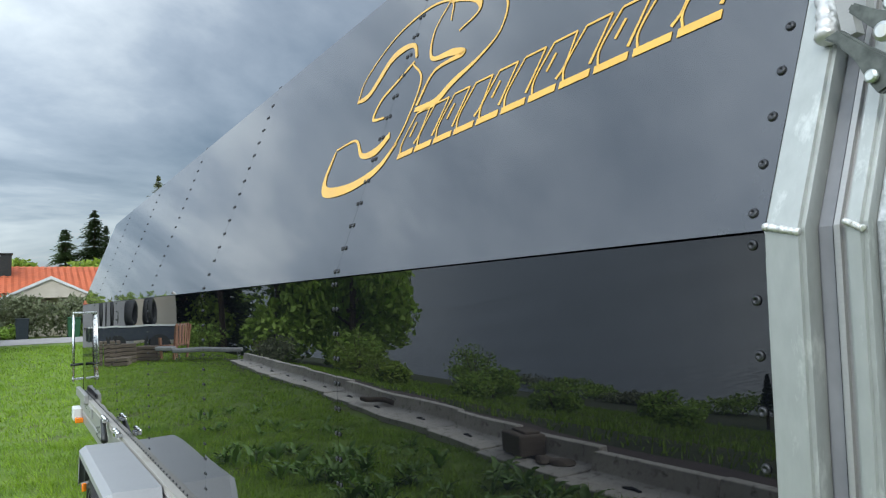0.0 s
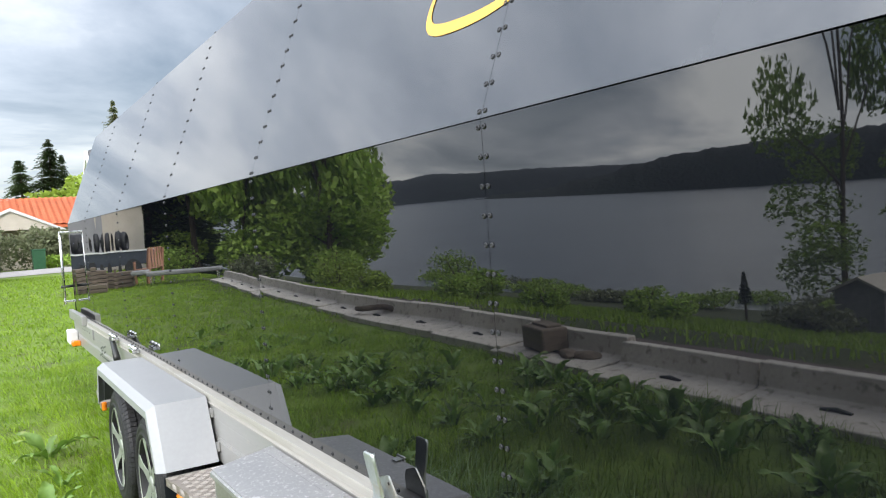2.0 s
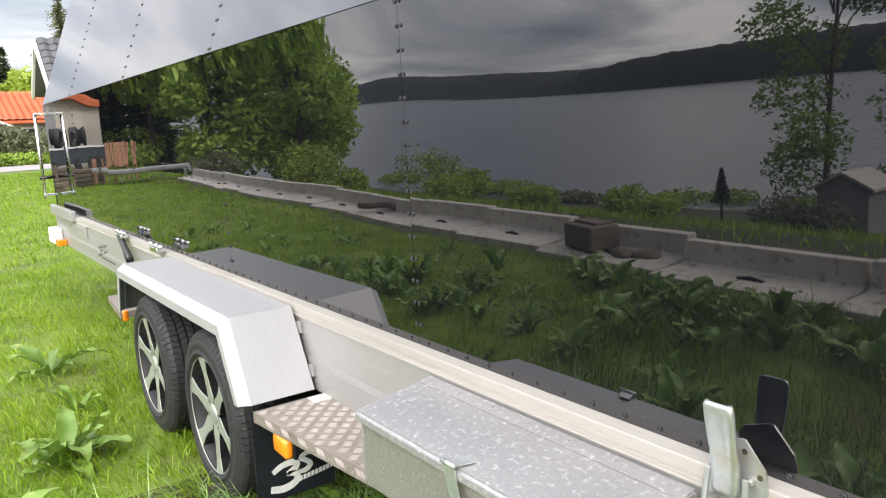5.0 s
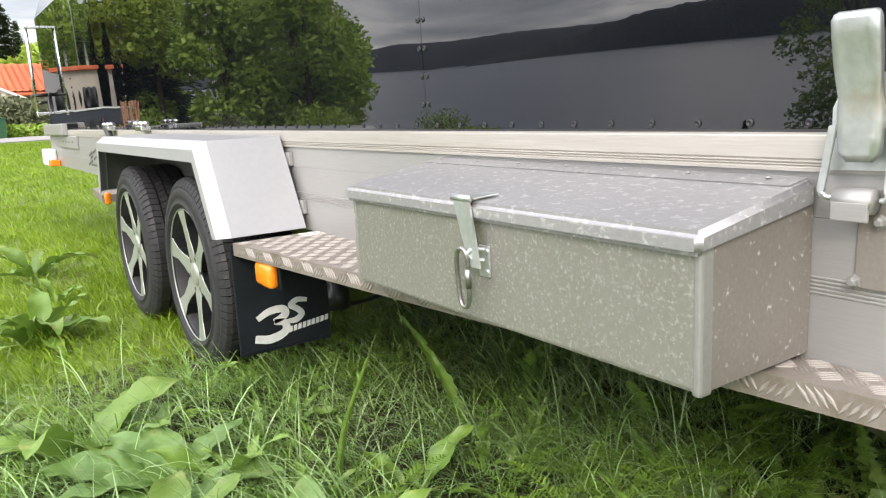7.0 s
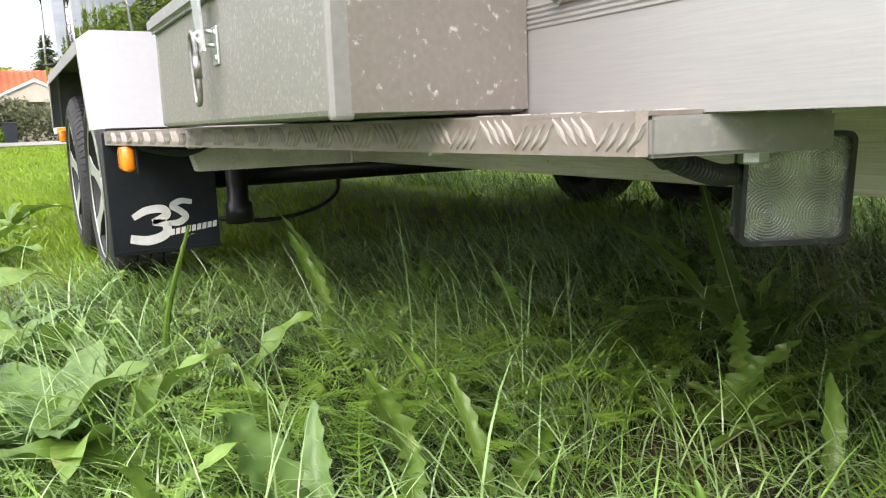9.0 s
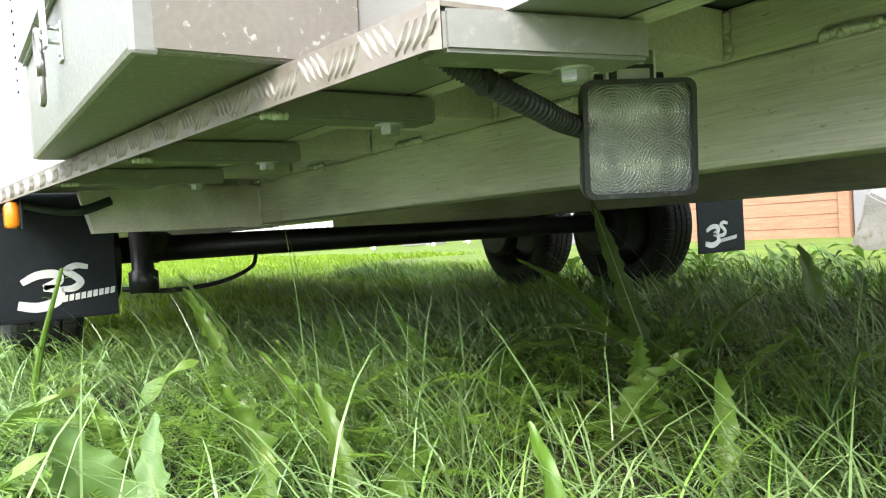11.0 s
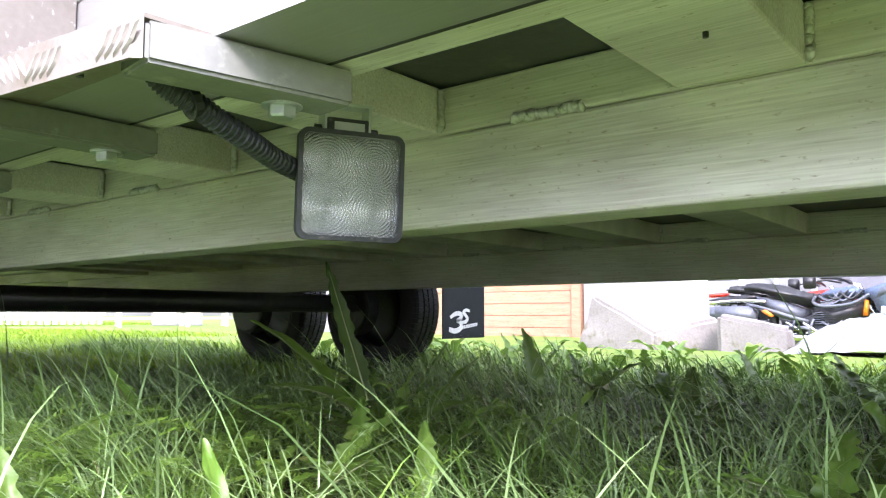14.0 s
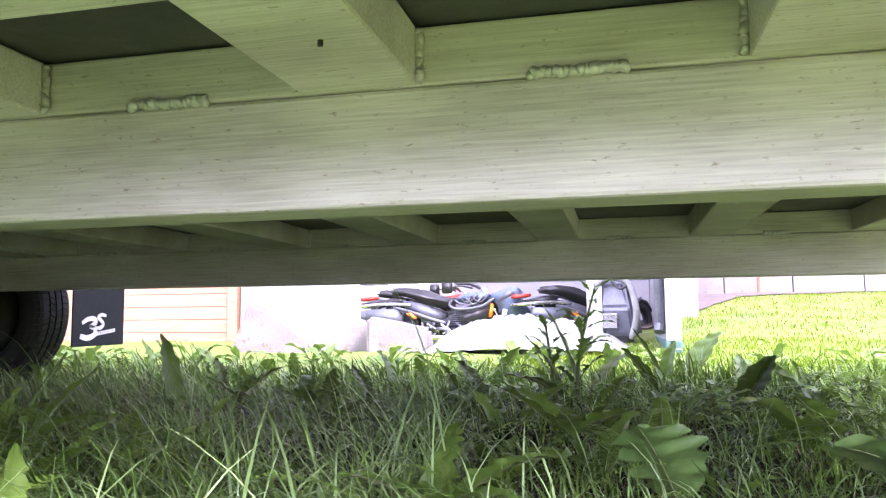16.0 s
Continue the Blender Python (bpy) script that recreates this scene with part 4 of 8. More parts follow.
for y, x1 in ((1.677, 0.660), (1.930, 0.668), (2.262, 0.668), (2.592, 0.668)):
    if y > 1.7:
        bar = prism(bmesh.new(), [(step_x(y) + 0.004, y, 0.3985), (x1, y, 0.3985), (x1, y, 0.4235), (step_x(y) + 0.004, y, 0.4235)], (0, 0.040, 0))
    else:
        bar = prism(bmesh.new(), [(0.5125, 1.6835, 0.3978), (0.660, 1.656, 0.3978), (0.660, 1.656, 0.4243), (0.5125, 1.6835, 0.4243)], (0.006, 0.042, 0))
    bmesh.ops.bevel(bar, geom=bar.edges[:], offset=0.0025, segments=2, affect="EDGES")
    arm = of_trailer("step_arm", bar, ALU_BAR, "dull flat bar under the step")
    by = y + 0.020
    of_trailer("washer", lathe(bmesh.new(), [(0.015, 0), (0.015, -0.002)], Matrix.Translation((0.627, by, 0.3984)), 20), GALV, "", False, arm)
    of_trailer("hex_bolt", lathe(bmesh.new(), [(0.0105, 0), (0.0105, -0.0075), (0.009, -0.009)], Matrix.Translation((0.627, by, 0.3970)), 6), GALV, "", False, arm)
    if y > 1.7:
        weld_line(step, (step_x(y) + 0.010, y - 0.002, 0.3992), (step_x(y) + 0.034, y - 0.002, 0.3992), 0.0040, 5)
        weld_line(step, (step_x(y) + 0.075, y + 0.12, 0.4240), (step_x(y) + 0.095, y + 0.14, 0.4240), 0.0026, 4)
for y in (1.80, 2.06, 2.14, 2.46):
    of_trailer("screw_tip", tube(bmesh.new(), [(step_x(y) + 0.035, y, 0.4245), (step_x(y) + 0.035, y, 0.4150)], 0.0030, 8), GALV_DARK, "", False, step)

# tool box on the step
box_ob = of_trailer("tool_box", boxed(0.3775, 0.5575, 1.872, 2.545, 0.4305, 0.582, 0.0055), ALU_SPECK, "speckled aluminium tool box with a folded lid on the step", False)
for y0, y1 in ((1.8705, 1.8718), ):
    of_trailer("end_panel", prism(bmesh.new(), [(0.392, y0 - 0.0006, 0.4335), (0.556, y0 - 0.0006, 0.4335), (0.556, y0 - 0.0006, 0.5945), (0.392, y0 - 0.0006, 0.5735)], (0, y1 - y0 + 0.0008, 0)), ALU_DUSTY, "dusty end sheet with pale spatters", False, box_ob)
of_trailer("corner_fold", boxed(0.3760, 0.3960, 1.8698, 1.880, 0.428, 0.579, 0.0035), ALU_BAR, "", False, box_ob)
of_trailer("corner_fold", boxed(0.3760, 0.3855, 2.5385, 2.5475, 0.432, 0.579, 0.003), ALU_BAR, "", False, box_ob)
lid = bmesh.new()
lid_top = [(0.366, 1.8655, 0.589), (0.366, 2.556, 0.589), (0.5545, 2.556, 0.6195), (0.5545, 1.8655, 0.6195)]
lo = [lid.verts.new((x, y, z - (0.024 if x < 0.4 else 0.030))) for x, y, z in lid_top]
hi = [lid.verts.new(q) for q in lid_top]
lid.faces.new(hi)
for q in range(4):
    lid.faces.new((lo[q], lo[(q + 1) % 4], hi[(q + 1) % 4], hi[q]))
lid.faces.new(lo[::-1])
bmesh.ops.recalc_face_normals(lid, faces=lid.faces[:])
bmesh.ops.bevel(lid, geom=lid.edges[:], offset=0.006, segments=3, affect="EDGES")
lid_ob = of_trailer("lid", lid, ALU_LID, "sloping lid with pale corrosion blooms", False, box_ob)
for poly in lid_ob.data.polygons:
    poly.use_smooth = poly.area < 0.002
slope = Vector((0.1885, 0, 0.0305)).normalized()
strip = bmesh.new()
prism(strip, [(0.520, 1.875, 0.6146), (0.552, 1.875, 0.6198), (0.552, 2.548, 0.6198), (0.520, 2.548, 0.6146)], (-0.0001, 0, 0.0010))
of_trailer("hinge_strip", strip, ALU_LID, "flat hinge strip", False, lid_ob)
for k in range(7):
    y = 1.91 + 0.102 * k
    of_trailer("hinge_rivet", lathe(bmesh.new(), [(0.0032, 0), (0.003, 0.0012), (0.001, 0.0016)], Matrix.Translation((0.538, y, 0.6198)), 10), ALU, "", True, lid_ob)
hasp = of_trailer("hasp", prism(bmesh.new(), [(0.3615, 2.206, 0.593), (0.3615, 2.240, 0.593), (0.3605, 2.222, 0.545), (0.3600, 2.204, 0.508), (0.3600, 2.186, 0.508), (0.3605, 2.194, 0.545)], (0.0032, 0, 0)), GALV, "zinc-plated hasp with a carabiner", False, box_ob)
of_trailer("hinge_knuckle", tube(bmesh.new(), [(0.3635, 2.204, 0.5945), (0.3635, 2.242, 0.5945)], 0.0046, 10), GALV, "", True, hasp)
of_trailer("lid_plate", prism(bmesh.new(), [(0.366, 2.206, 0.5925), (0.398, 2.190, 0.5975), (0.398, 2.214, 0.5975), (0.366, 2.238, 0.5925)], (0, 0, 0.002)), GALV, "", False, hasp)
of_trailer("staple_plate", boxed(0.3745, 0.3775, 2.184, 2.206, 0.494, 0.535, 0.001), GALV, "", False, hasp)
for z in (0.501, 0.528):
    of_trailer("rivet_head", lathe(bmesh.new(), [(0.004, 0), (0.003, 0.0022)], Matrix.Translation((0.3745, 2.188, z)) @ pose(0, 0, 0, 0, -90, 0), 10), GALV, "", False, hasp)
of_trailer("staple", tube(bmesh.new(), curve_points([(0.376, 2.196, 0.529), (0.364, 2.203, 0.531), (0.357, 2.206, 0.525), (0.364, 2.203, 0.517), (0.376, 2.196, 0.515)], 5), 0.0026, 8), GALV, "", True, hasp)
loop = [(0.3565, 2.216, 0.531), (0.3565, 2.226, 0.527), (0.3568, 2.230, 0.512), (0.358, 2.229, 0.474), (0.3585, 2.226, 0.458), (0.3585, 2.218, 0.453), (0.3585, 2.210, 0.458), (0.358, 2.207, 0.475), (0.357, 2.207, 0.512), (0.3565, 2.209, 0.526)]
of_trailer("carabiner", tube(bmesh.new(), curve_points(loop + [loop[0]], 5), 0.0032, 10), CARABINER, "dull steel carabiner hanging in the hasp", True, hasp)
of_trailer("gate_screw", tube(bmesh.new(), [(0.3572, 2.2072, 0.505), (0.3578, 2.2072, 0.480)], 0.0044, 10), CARABINER, "", True, hasp)

# toggle clamp on the sill
clamp = of_trailer("toggle_clamp", prism(bmesh.new(), [(0.5480, y, z) for y, z in ((1.850, 0.630), (1.850, 0.690), (1.842, 0.708), (1.832, 0.712), (1.804, 0.722), (1.796, 0.722), (1.767, 0.688), (1.763, 0.676), (1.763, 0.640), (1.770, 0.631))], (0.0038, 0, 0)), GALV, "zinc-plated toggle clamp holding the side sheet to the sill")
for y, z in ((1.773, 0.677), (1.796, 0.706)):
    of_trailer("bracket_hole", lathe(bmesh.new(), [(0.0042, 0.0), (0.0042, 0.0004)], Matrix.Translation((0.5480, y, z)) @ pose(0, 0, 0, 0, -90, 0), 12), BLACK_PAINT, "", False, clamp)
# the handle: a pressed steel tongue, flat and wide above, waisted below, bent outwards at the top
hb = bmesh.new()
rows = []
for z, half, x in ((0.6400, 0.0120, 0.5310), (0.6480, 0.0205, 0.5300), (0.6640, 0.0225, 0.5295), (0.6860, 0.0228, 0.5285), (0.6980, 0.0210, 0.5270), (0.7080, 0.0215, 0.5235), (0.7300, 0.0232, 0.5190), (0.7560, 0.0238, 0.5140), (0.7700, 0.0236, 0.5118), (0.7750, 0.0215, 0.5125), (0.7772, 0.0180, 0.5150)):
    row = []
    for q in (-1.0, -0.82, -0.5, -0.28, 0.0, 0.28, 0.5, 0.82, 1.0):
        dent = 0.0024 if abs(abs(q) - 0.39) < 0.15 and 0.699 < z < 0.760 else 0.0
        roll_edge = 0.0060 if abs(q) == 1.0 else 0.0
        row.append(hb.verts.new((x + dent + roll_edge, 1.8160 + half * q, z)))
    rows.append(row)
for a, b in zip(rows, rows[1:]):
    for k in range(8):
        hb.faces.new((a[k], a[k + 1], b[k + 1], b[k]))
bmesh.ops.recalc_face_normals(hb, faces=hb.faces[:])
if hb.faces[:][0].normal.x > 0:
    bmesh.ops.reverse_faces(hb, faces=hb.faces[:])
bmesh.ops.solidify(hb, geom=hb.faces[:], thickness=0.0032)
of_trailer("clamp_handle", hb, GALV, "pressed steel handle with two grooves", True, clamp)
for y in (1.842, 1.786):
    dy = 0.009 if y > 1.81 else 0.001
    strap = prism(bmesh.new(), [(0.5375, y - 0.0042, 0.674), (0.5375, y + 0.0042, 0.674), (0.5365, y + 0.0040 + dy, 0.612), (0.5380, y + 0.0020 + dy, 0.6045), (0.5380, y - 0.0020 + dy, 0.6045), (0.5365, y - 0.0036 + dy, 0.612)], (-0.0036, 0, 0))
    bmesh.ops.recalc_face_normals(strap, faces=strap.faces[:])
    bmesh.ops.bevel(strap, geom=strap.edges[:], offset=0.0009, segments=2, affect="EDGES")
    of_trailer("clamp_strap", strap, GALV, "flat zinc-plated strap", False, clamp)
    inward = -0.010 if y > 1.81 else 0.008
    of_trailer("clamp_hook", tube(bmesh.new(), curve_points([(0.5360, y + dy, 0.609), (0.5368, y + dy + inward * 0.4, 0.6045), (0.5385, y + dy + inward, 0.604)], 4), 0.0030, 8), GALV, "", True, clamp)
of_trailer("catch_roll", tube(bmesh.new(), [(0.541, 1.838, 0.602), (0.541, 1.802, 0.602)], 0.0125, 14), ALU, "", True, clamp)
catch = of_trailer("catch_plate", boxed(0.5525, 0.5562, 1.786, 1.823, 0.513, 0.612, 0.0015), ALU_DUSTY, "dull catch plate", False, clamp)
of_trailer("catch_tongue", boxed(0.5285, 0.5325, 1.802, 1.838, 0.583, 0.602, 0.0012), ALU, "", False, clamp)
for y, z in ((1.800, 0.5815), (1.8225, 0.5195), (1.843, 0.668), (1.784, 0.668)):
    of_trailer("bolt", lathe(bmesh.new(), [(0.0075, 0), (0.0075, 0.0022), (0.0052, 0.0026), (0.0052, 0.0065), (0.0032, 0.009)], Matrix.Translation((0.5525 if z < 0.6 else 0.548, y, z)) @ pose(0, 0, 0, 0, -90, 0), 6), ALU_BAR, "", False, clamp)

# working lamp under the rear end, with its bracket and conduit
lamp_c = Vector((0.7432, 1.7440, 0.3588))
ux = Vector((0.890, -0.456, -0.006)).normalized()
uz = Vector((-0.010, -0.060, 0.998)).normalized()
un = ux.cross(uz).normalized()
uz = un.cross(ux).normalized()
if un.y > 0:
    un = -un
LM = Matrix(((ux.x, uz.x, un.x, lamp_c.x), (ux.y, uz.y, un.y, lamp_c.y), (ux.z, uz.z, un.z, lamp_c.z), (0, 0, 0, 1))) @ Matrix.Diagonal((0.940, 0.922, 0.95, 1))


def rounded(w, h, r, n=5):
    pts = []
    for cx, cy, a0 in ((w - r, h - r, 0), (-w + r, h - r, 90), (-w + r, -h + r, 180), (w - r, -h + r, 270)):
        for k in range(n + 1):
            a = radians(a0 + 90 * k / n)
            pts.append((cx + r * math.cos(a), cy + r * math.sin(a)))
    return pts


def frame_ring(bm, outer, inner, z0, z1, m):
    vs = [[bm.verts.new(m @ Vector((x, y, z))) for x, y in ring] for ring, z in ((outer, z0), (outer, z1), (inner, z1), (inner, z0))]
    n = len(outer)
    for a, b in zip(vs, vs[1:] + vs[:1]):
        for k in range(n):
            bm.faces.new((a[k], a[(k + 1) % n], b[(k + 1) % n], b[k]))
    bmesh.ops.recalc_face_normals(bm, faces=bm.faces[:])
    return bm


body = bmesh.new()
rings = [[body.verts.new(LM @ Vector((x, y, z))) for x, y in rounded(w, w * 1.02, 0.010)] for w, z in ((0.030, -0.048), (0.040, -0.040), (0.0505, -0.008), (0.0505, -0.002))]
for a, b in zip(rings, rings[1:]):
    for k in range(len(a)):
        body.faces.new((a[k], a[(k + 1) % len(a)], b[(k + 1) % len(a)], b[k]))
body.faces.new(rings[0][::-1])
bmesh.ops.recalc_face_normals(body, faces=body.faces[:])
lamp = of_trailer("work_lamp", body, LAMP_BLACK, "square work lamp with ribbed glass, dusty black housing", True)
of_trailer("bezel", frame_ring(bmesh.new(), rounded(0.0515, 0.0525, 0.0095), rounded(0.0470, 0.0480, 0.0070), -0.003, 0.0060, LM), LAMP_BLACK, "scuffed black rubber bezel", False, lamp)
back = bmesh.new()
prism(back, [LM @ Vector((x, y, -0.0235)) for x, y in rounded(0.047, 0.048, 0.006)], LM.to_3x3() @ Vector((0, 0, 0.001)))
of_trailer("reflector_plate", back, REFLECTOR_CHROME, "", False, lamp)


def rib(x, y):
    """Fine ring ribs round the four lamps."""
    return 0.00065 * abs(math.sin(math.pi * math.hypot(abs(x) - 0.0235, abs(y) - 0.0235) / 0.0030))


glass = bmesh.new()
GN = 160
front = [[glass.verts.new(LM @ Vector((x, y, 0.0015 + rib(x, y)))) for x in (-0.047 + 0.094 * i / GN for i in range(GN + 1))] for y in (-0.048 + 0.096 * j / GN for j in range(GN + 1))]
rear = [glass.verts.new(LM @ Vector((x, y, -0.0015))) for x, y in ((-0.047, -0.048), (0.047, -0.048), (0.047, 0.048), (-0.047, 0.048))]
for a, b in zip(front, front[1:]):
    for i in range(GN):
        glass.faces.new((a[i], a[i + 1], b[i + 1], b[i]))
glass.faces.new(rear[::-1])
bmesh.ops.recalc_face_normals(glass, faces=glass.faces[:])
pane = of_trailer("lamp_glass", glass, LENS_GLASS, "clear ribbed glass", False, lamp)
pane.visible_shadow = False
for x in (-0.022, 0.022):
    of_trailer("bracket_ear", box(bmesh.new(), x - 0.0015, x + 0.0015, 0.048, 0.082, -0.036, -0.014, 0.0006, LM), GALV, "", False, lamp)
of_trailer("bracket_bridge", box(bmesh.new(), -0.0235, 0.0235, 0.0805, 0.0835, -0.036, -0.014, 0.0006, LM), GALV, "", False, lamp)
of_trailer("bracket_block", box(bmesh.new(), -0.0205, 0.0205, 0.0505, 0.068, -0.035, -0.012, 0.001, LM), LAMP_BLACK, "", False, lamp)
of_trailer("maker_plate", box(bmesh.new(), -0.014, 0.016, 0.0550, 0.0640, -0.0118, -0.0112, 0.0, LM), WHITE_PRINT, "small pale label with unreadable print", False, lamp)
of_trailer("pivot_bolt", tube(bmesh.new(), [LM @ Vector((-0.030, 0.0575, -0.025)), LM @ Vector((0.033, 0.0575, -0.025))], 0.0045, 8), LAMP_BLACK, "", True, lamp)
conduit_pts = curve_points([(0.554, 1.748, 0.420), (0.559, 1.743, 0.408), (0.577, 1.738, 0.398), (0.604, 1.738, 0.387), (0.636, 1.744, 0.379), (0.672, 1.760, 0.374), (0.722, 1.783, 0.372)], 38)
conduit = of_trailer("conduit", tube(bmesh.new(), conduit_pts, [0.0088 + (0.0006 if k % 6 < 3 else -0.0007) for k in range(len(conduit_pts))], 12), CONDUIT, "black corrugated cable conduit to the lamp", False)
of_trailer("cable_tie", lathe(bmesh.new(), [(0.0125, -0.003), (0.0125, 0.003), (0.0110, 0.003), (0.0110, -0.003)], Matrix.Translation((0.579, 1.738, 0.397)) @ pose(0, 0, 0, 0, 68, -10), 14), BLACK_PAINT, "", False, conduit)
of_trailer("conduit", tube(bmesh.new(), curve_points([(0.40, 3.06, 0.40), (0.45, 3.03, 0.385), (0.50, 3.01, 0.38), (0.56, 3.02, 0.40)], 10), 0.010, 10), CONDUIT, "", True)

# front end: end cap of the rail, lamps, lock bar, small clamps, side mark
cap = of_trailer("rail_end_cap", boxed(0.520, 0.556, 6.62, 7.44, 0.632, 0.704, 0.006), ALU, "plain aluminium end cap on the front of the rail")
plate = of_trailer("riveted_plate", boxed(0.546, 0.556, 6.30, 6.95, 0.555, 0.628, 0.002), ALU)
for k in range(4):
    of_trailer("rivet_head", lathe(bmesh.new(), [(0.006, 0), (0.004, 0.003)], Matrix.Translation((0.546, 6.45 + 0.12 * k, 0.593)) @ pose(0, 0, 0, 0, -90, 0), 8), BLACK_PAINT, "", False, plate)
of_trailer("front_sill", boxed(0.5585, 0.64, 7.225, 7.49, 0.45, 0.626, 0.004), ALU)
marker = of_trailer("marker_lamp", boxed(0.490, 0.556, 7.25, 7.47, 0.425, 0.535, 0.01), WHITE_PAINT, "white marker lamp with an amber side lens")
of_trailer("amber_lens", boxed(0.492, 0.556, 7.11, 7.19, 0.425, 0.468, 0.008), AMBER, "", False, marker)
bar = of_trailer("lock_bar", tube(bmesh.new(), [(0.490, 7.36, 0.755), (0.490, 7.36, 1.355)], 0.011, 12), STEEL, "bright vertical lock bar on brackets", True)
of_trailer("bar_bracket", boxed(0.480, 0.575, 7.345, 7.375, 1.345, 1.362, 0.003), STEEL, "", False, bar)
of_trailer("bar_bracket", boxed(0.480, 0.575, 7.345, 7.375, 0.77, 0.787, 0.003), STEEL, "", False, bar)
of_trailer("bar_grip", tube(bmesh.new(), [(0.468, 7.36, 0.900), (0.57, 7.36, 0.905)], 0.012, 12), BLACK_PAINT, "", True, bar)
for y, z in ((5.24, 0.668), (4.60, 0.685)):
    small = of_trailer("strut_clamp", boxed(0.515, 0.553, y - 0.05, y + 0.06, 0.664, 0.684, 0.004), STEEL, "small bright clamp on the rail")
    for dy in (-0.07, 0.0, 0.08):
        of_trailer("clamp_knob", lathe(bmesh.new(), [(0.004, 0), (0.014, 0.004), (0.014, 0.012), (0.006, 0.018)], Matrix.Translation((0.530, y + dy, 0.684)), 12), STEEL, "", True, small)
of_trailer("gas_strut", tube(bmesh.new(), [(0.525, 5.27, 0.675), (0.52, 5.17, 0.63), (0.515, 5.06, 0.575)], [0.016, 0.016, 0.020], 12), BLACK_PAINT, "dark strut from the rail down to the fender", True)
of_trailer("rear_step", prism(bmesh.new(), [(0.351, 4.60, 0.399), (0.385, 5.0, 0.399), (0.557, 5.0, 0.399), (0.557, 4.60, 0.399)], (0, 0, 0.0285)), CHEQUER, "dirty chequer-plate aluminium step")
for quad in (((6.02, 0.560), (5.90, 0.585), (5.90, 0.572), (6.00, 0.548)), ((5.98, 0.545), (5.90, 0.562), (5.90, 0.550), (5.98, 0.533)), ((6.05, 0.512), (5.92, 0.537), (5.92, 0.522), (6.05, 0.497)), ((5.88, 0.580), (5.78, 0.60), (5.78, 0.588), (5.88, 0.568)), ((5.88, 0.545), (5.78, 0.565), (5.78, 0.553), (5.88, 0.533))):
    of_trailer("printed_bar", prism(bmesh.new(), [(0.5562, y, z - 0.03) for y, z in quad], (-0.0008, 0, 0)), DARK_PRINT, "", False, sill)
for k in range(8):
    y = 5.96 - 0.045 * k
    of_trailer("printed_bar", prism(bmesh.new(), [(0.5562, y, 0.470), (0.5562, y - 0.034, 0.472), (0.5562, y - 0.034, 0.484), (0.5562, y, 0.482)], (-0.0008, 0, 0)), DARK_PRINT, "", False, sill)


# the yellow film on the upper sheet: two bold open scrolls and a slanted row of blocks
def on_upper(y, s, lift=0.0012):
    k = 1 / math.sqrt(1 + LEAN_IN ** 2)
    return Vector((WALL + s * LEAN_IN * k, y, KINK + s * k)) + up_n * (lift + 0.0004)


def film(points, widths, parent):
    """A band of film along a smooth line, its width changing from point to point."""
    pts = curve_points([(y, s, w) for (y, s), w in zip(points, widths)], 10)
    bm = bmesh.new()
    rows = []
    for i, p in enumerate(pts):
        d = pts[min(i + 1, len(pts) - 1)] - pts[max(i - 1, 0)]
        n = Vector((-d.y, d.x)).normalized() if d.length else Vector((0, 1))
        w = max(p.z * 0.82, 0.003) / 2
        rows.append([bm.verts.new(on_upper(p.x + n.x * w * q, p.y + n.y * w * q)) for q in (1, -1)])
    for a, b in zip(rows, rows[1:]):
        bm.faces.new((a[0], a[1], b[1], b[0]))
    bmesh.ops.recalc_face_normals(bm, faces=bm.faces[:])
    if bm.faces and bm.faces[0].normal.x > 0:
        bmesh.ops.reverse_faces(bm, faces=bm.faces[:])
    bmesh.ops.solidify(bm, geom=bm.faces[:], thickness=0.0006)
    return of_trailer("film_band", bm, YELLOW, "", False, parent)
emblem = tagged(part("film_emblem", bmesh.new(), YELLOW, trailer, "bold yellow outline emblem on the upper sheet"))
emblem.matrix_parent_inverse = Matrix.Translation((-MID, -4.0, 0))
film([(1.655, 0.470), (1.650, 0.535), (1.545, 0.610), (1.400, 0.632), (1.275, 0.604), (1.245, 0.545)], [0.006, 0.006, 0.007, 0.008, 0.006, 0.004], emblem)
film([(1.655, 0.468), (1.585, 0.474), (1.512, 0.545), (1.410, 0.545), (1.365, 0.500)], [0.010, 0.024, 0.030, 0.014, 0.008], emblem)
film([(1.370, 0.490), (1.440, 0.456), (1.492, 0.430), (1.505, 0.385), (1.440, 0.372)], [0.008, 0.010, 0.012, 0.010, 0.006], emblem)
film([(1.375, 0.487), (1.300, 0.425), (1.305, 0.330), (1.335, 0.268)], [0.005, 0.006, 0.007, 0.008], emblem)
film([(1.372, 0.315), (1.421, 0.288), (1.500, 0.293), (1.572, 0.345), (1.690, 0.345)], [0.022, 0.026, 0.014, 0.007, 0.006], emblem)
film([(1.692, 0.340), (1.700, 0.262), (1.650, 0.225), (1.500, 0.216), (1.380, 0.238), (1.320, 0.285)], [0.010, 0.022, 0.032, 0.028, 0.022, 0.010], emblem)
film([(1.150, 0.556), (1.035, 0.510), (1.018, 0.440), (1.067, 0.401), (1.147, 0.372), (1.200, 0.345), (1.281, 0.350)], [0.006, 0.006, 0.006, 0.010, 0.020, 0.024, 0.012], emblem)
film([(1.277, 0.608), (1.312, 0.545), (1.282, 0.470), (1.191, 0.452), (1.140, 0.432), (1.246, 0.428), (1.281, 0.360)], [0.006, 0.006, 0.010, 0.020, 0.014, 0.010, 0.012], emblem)
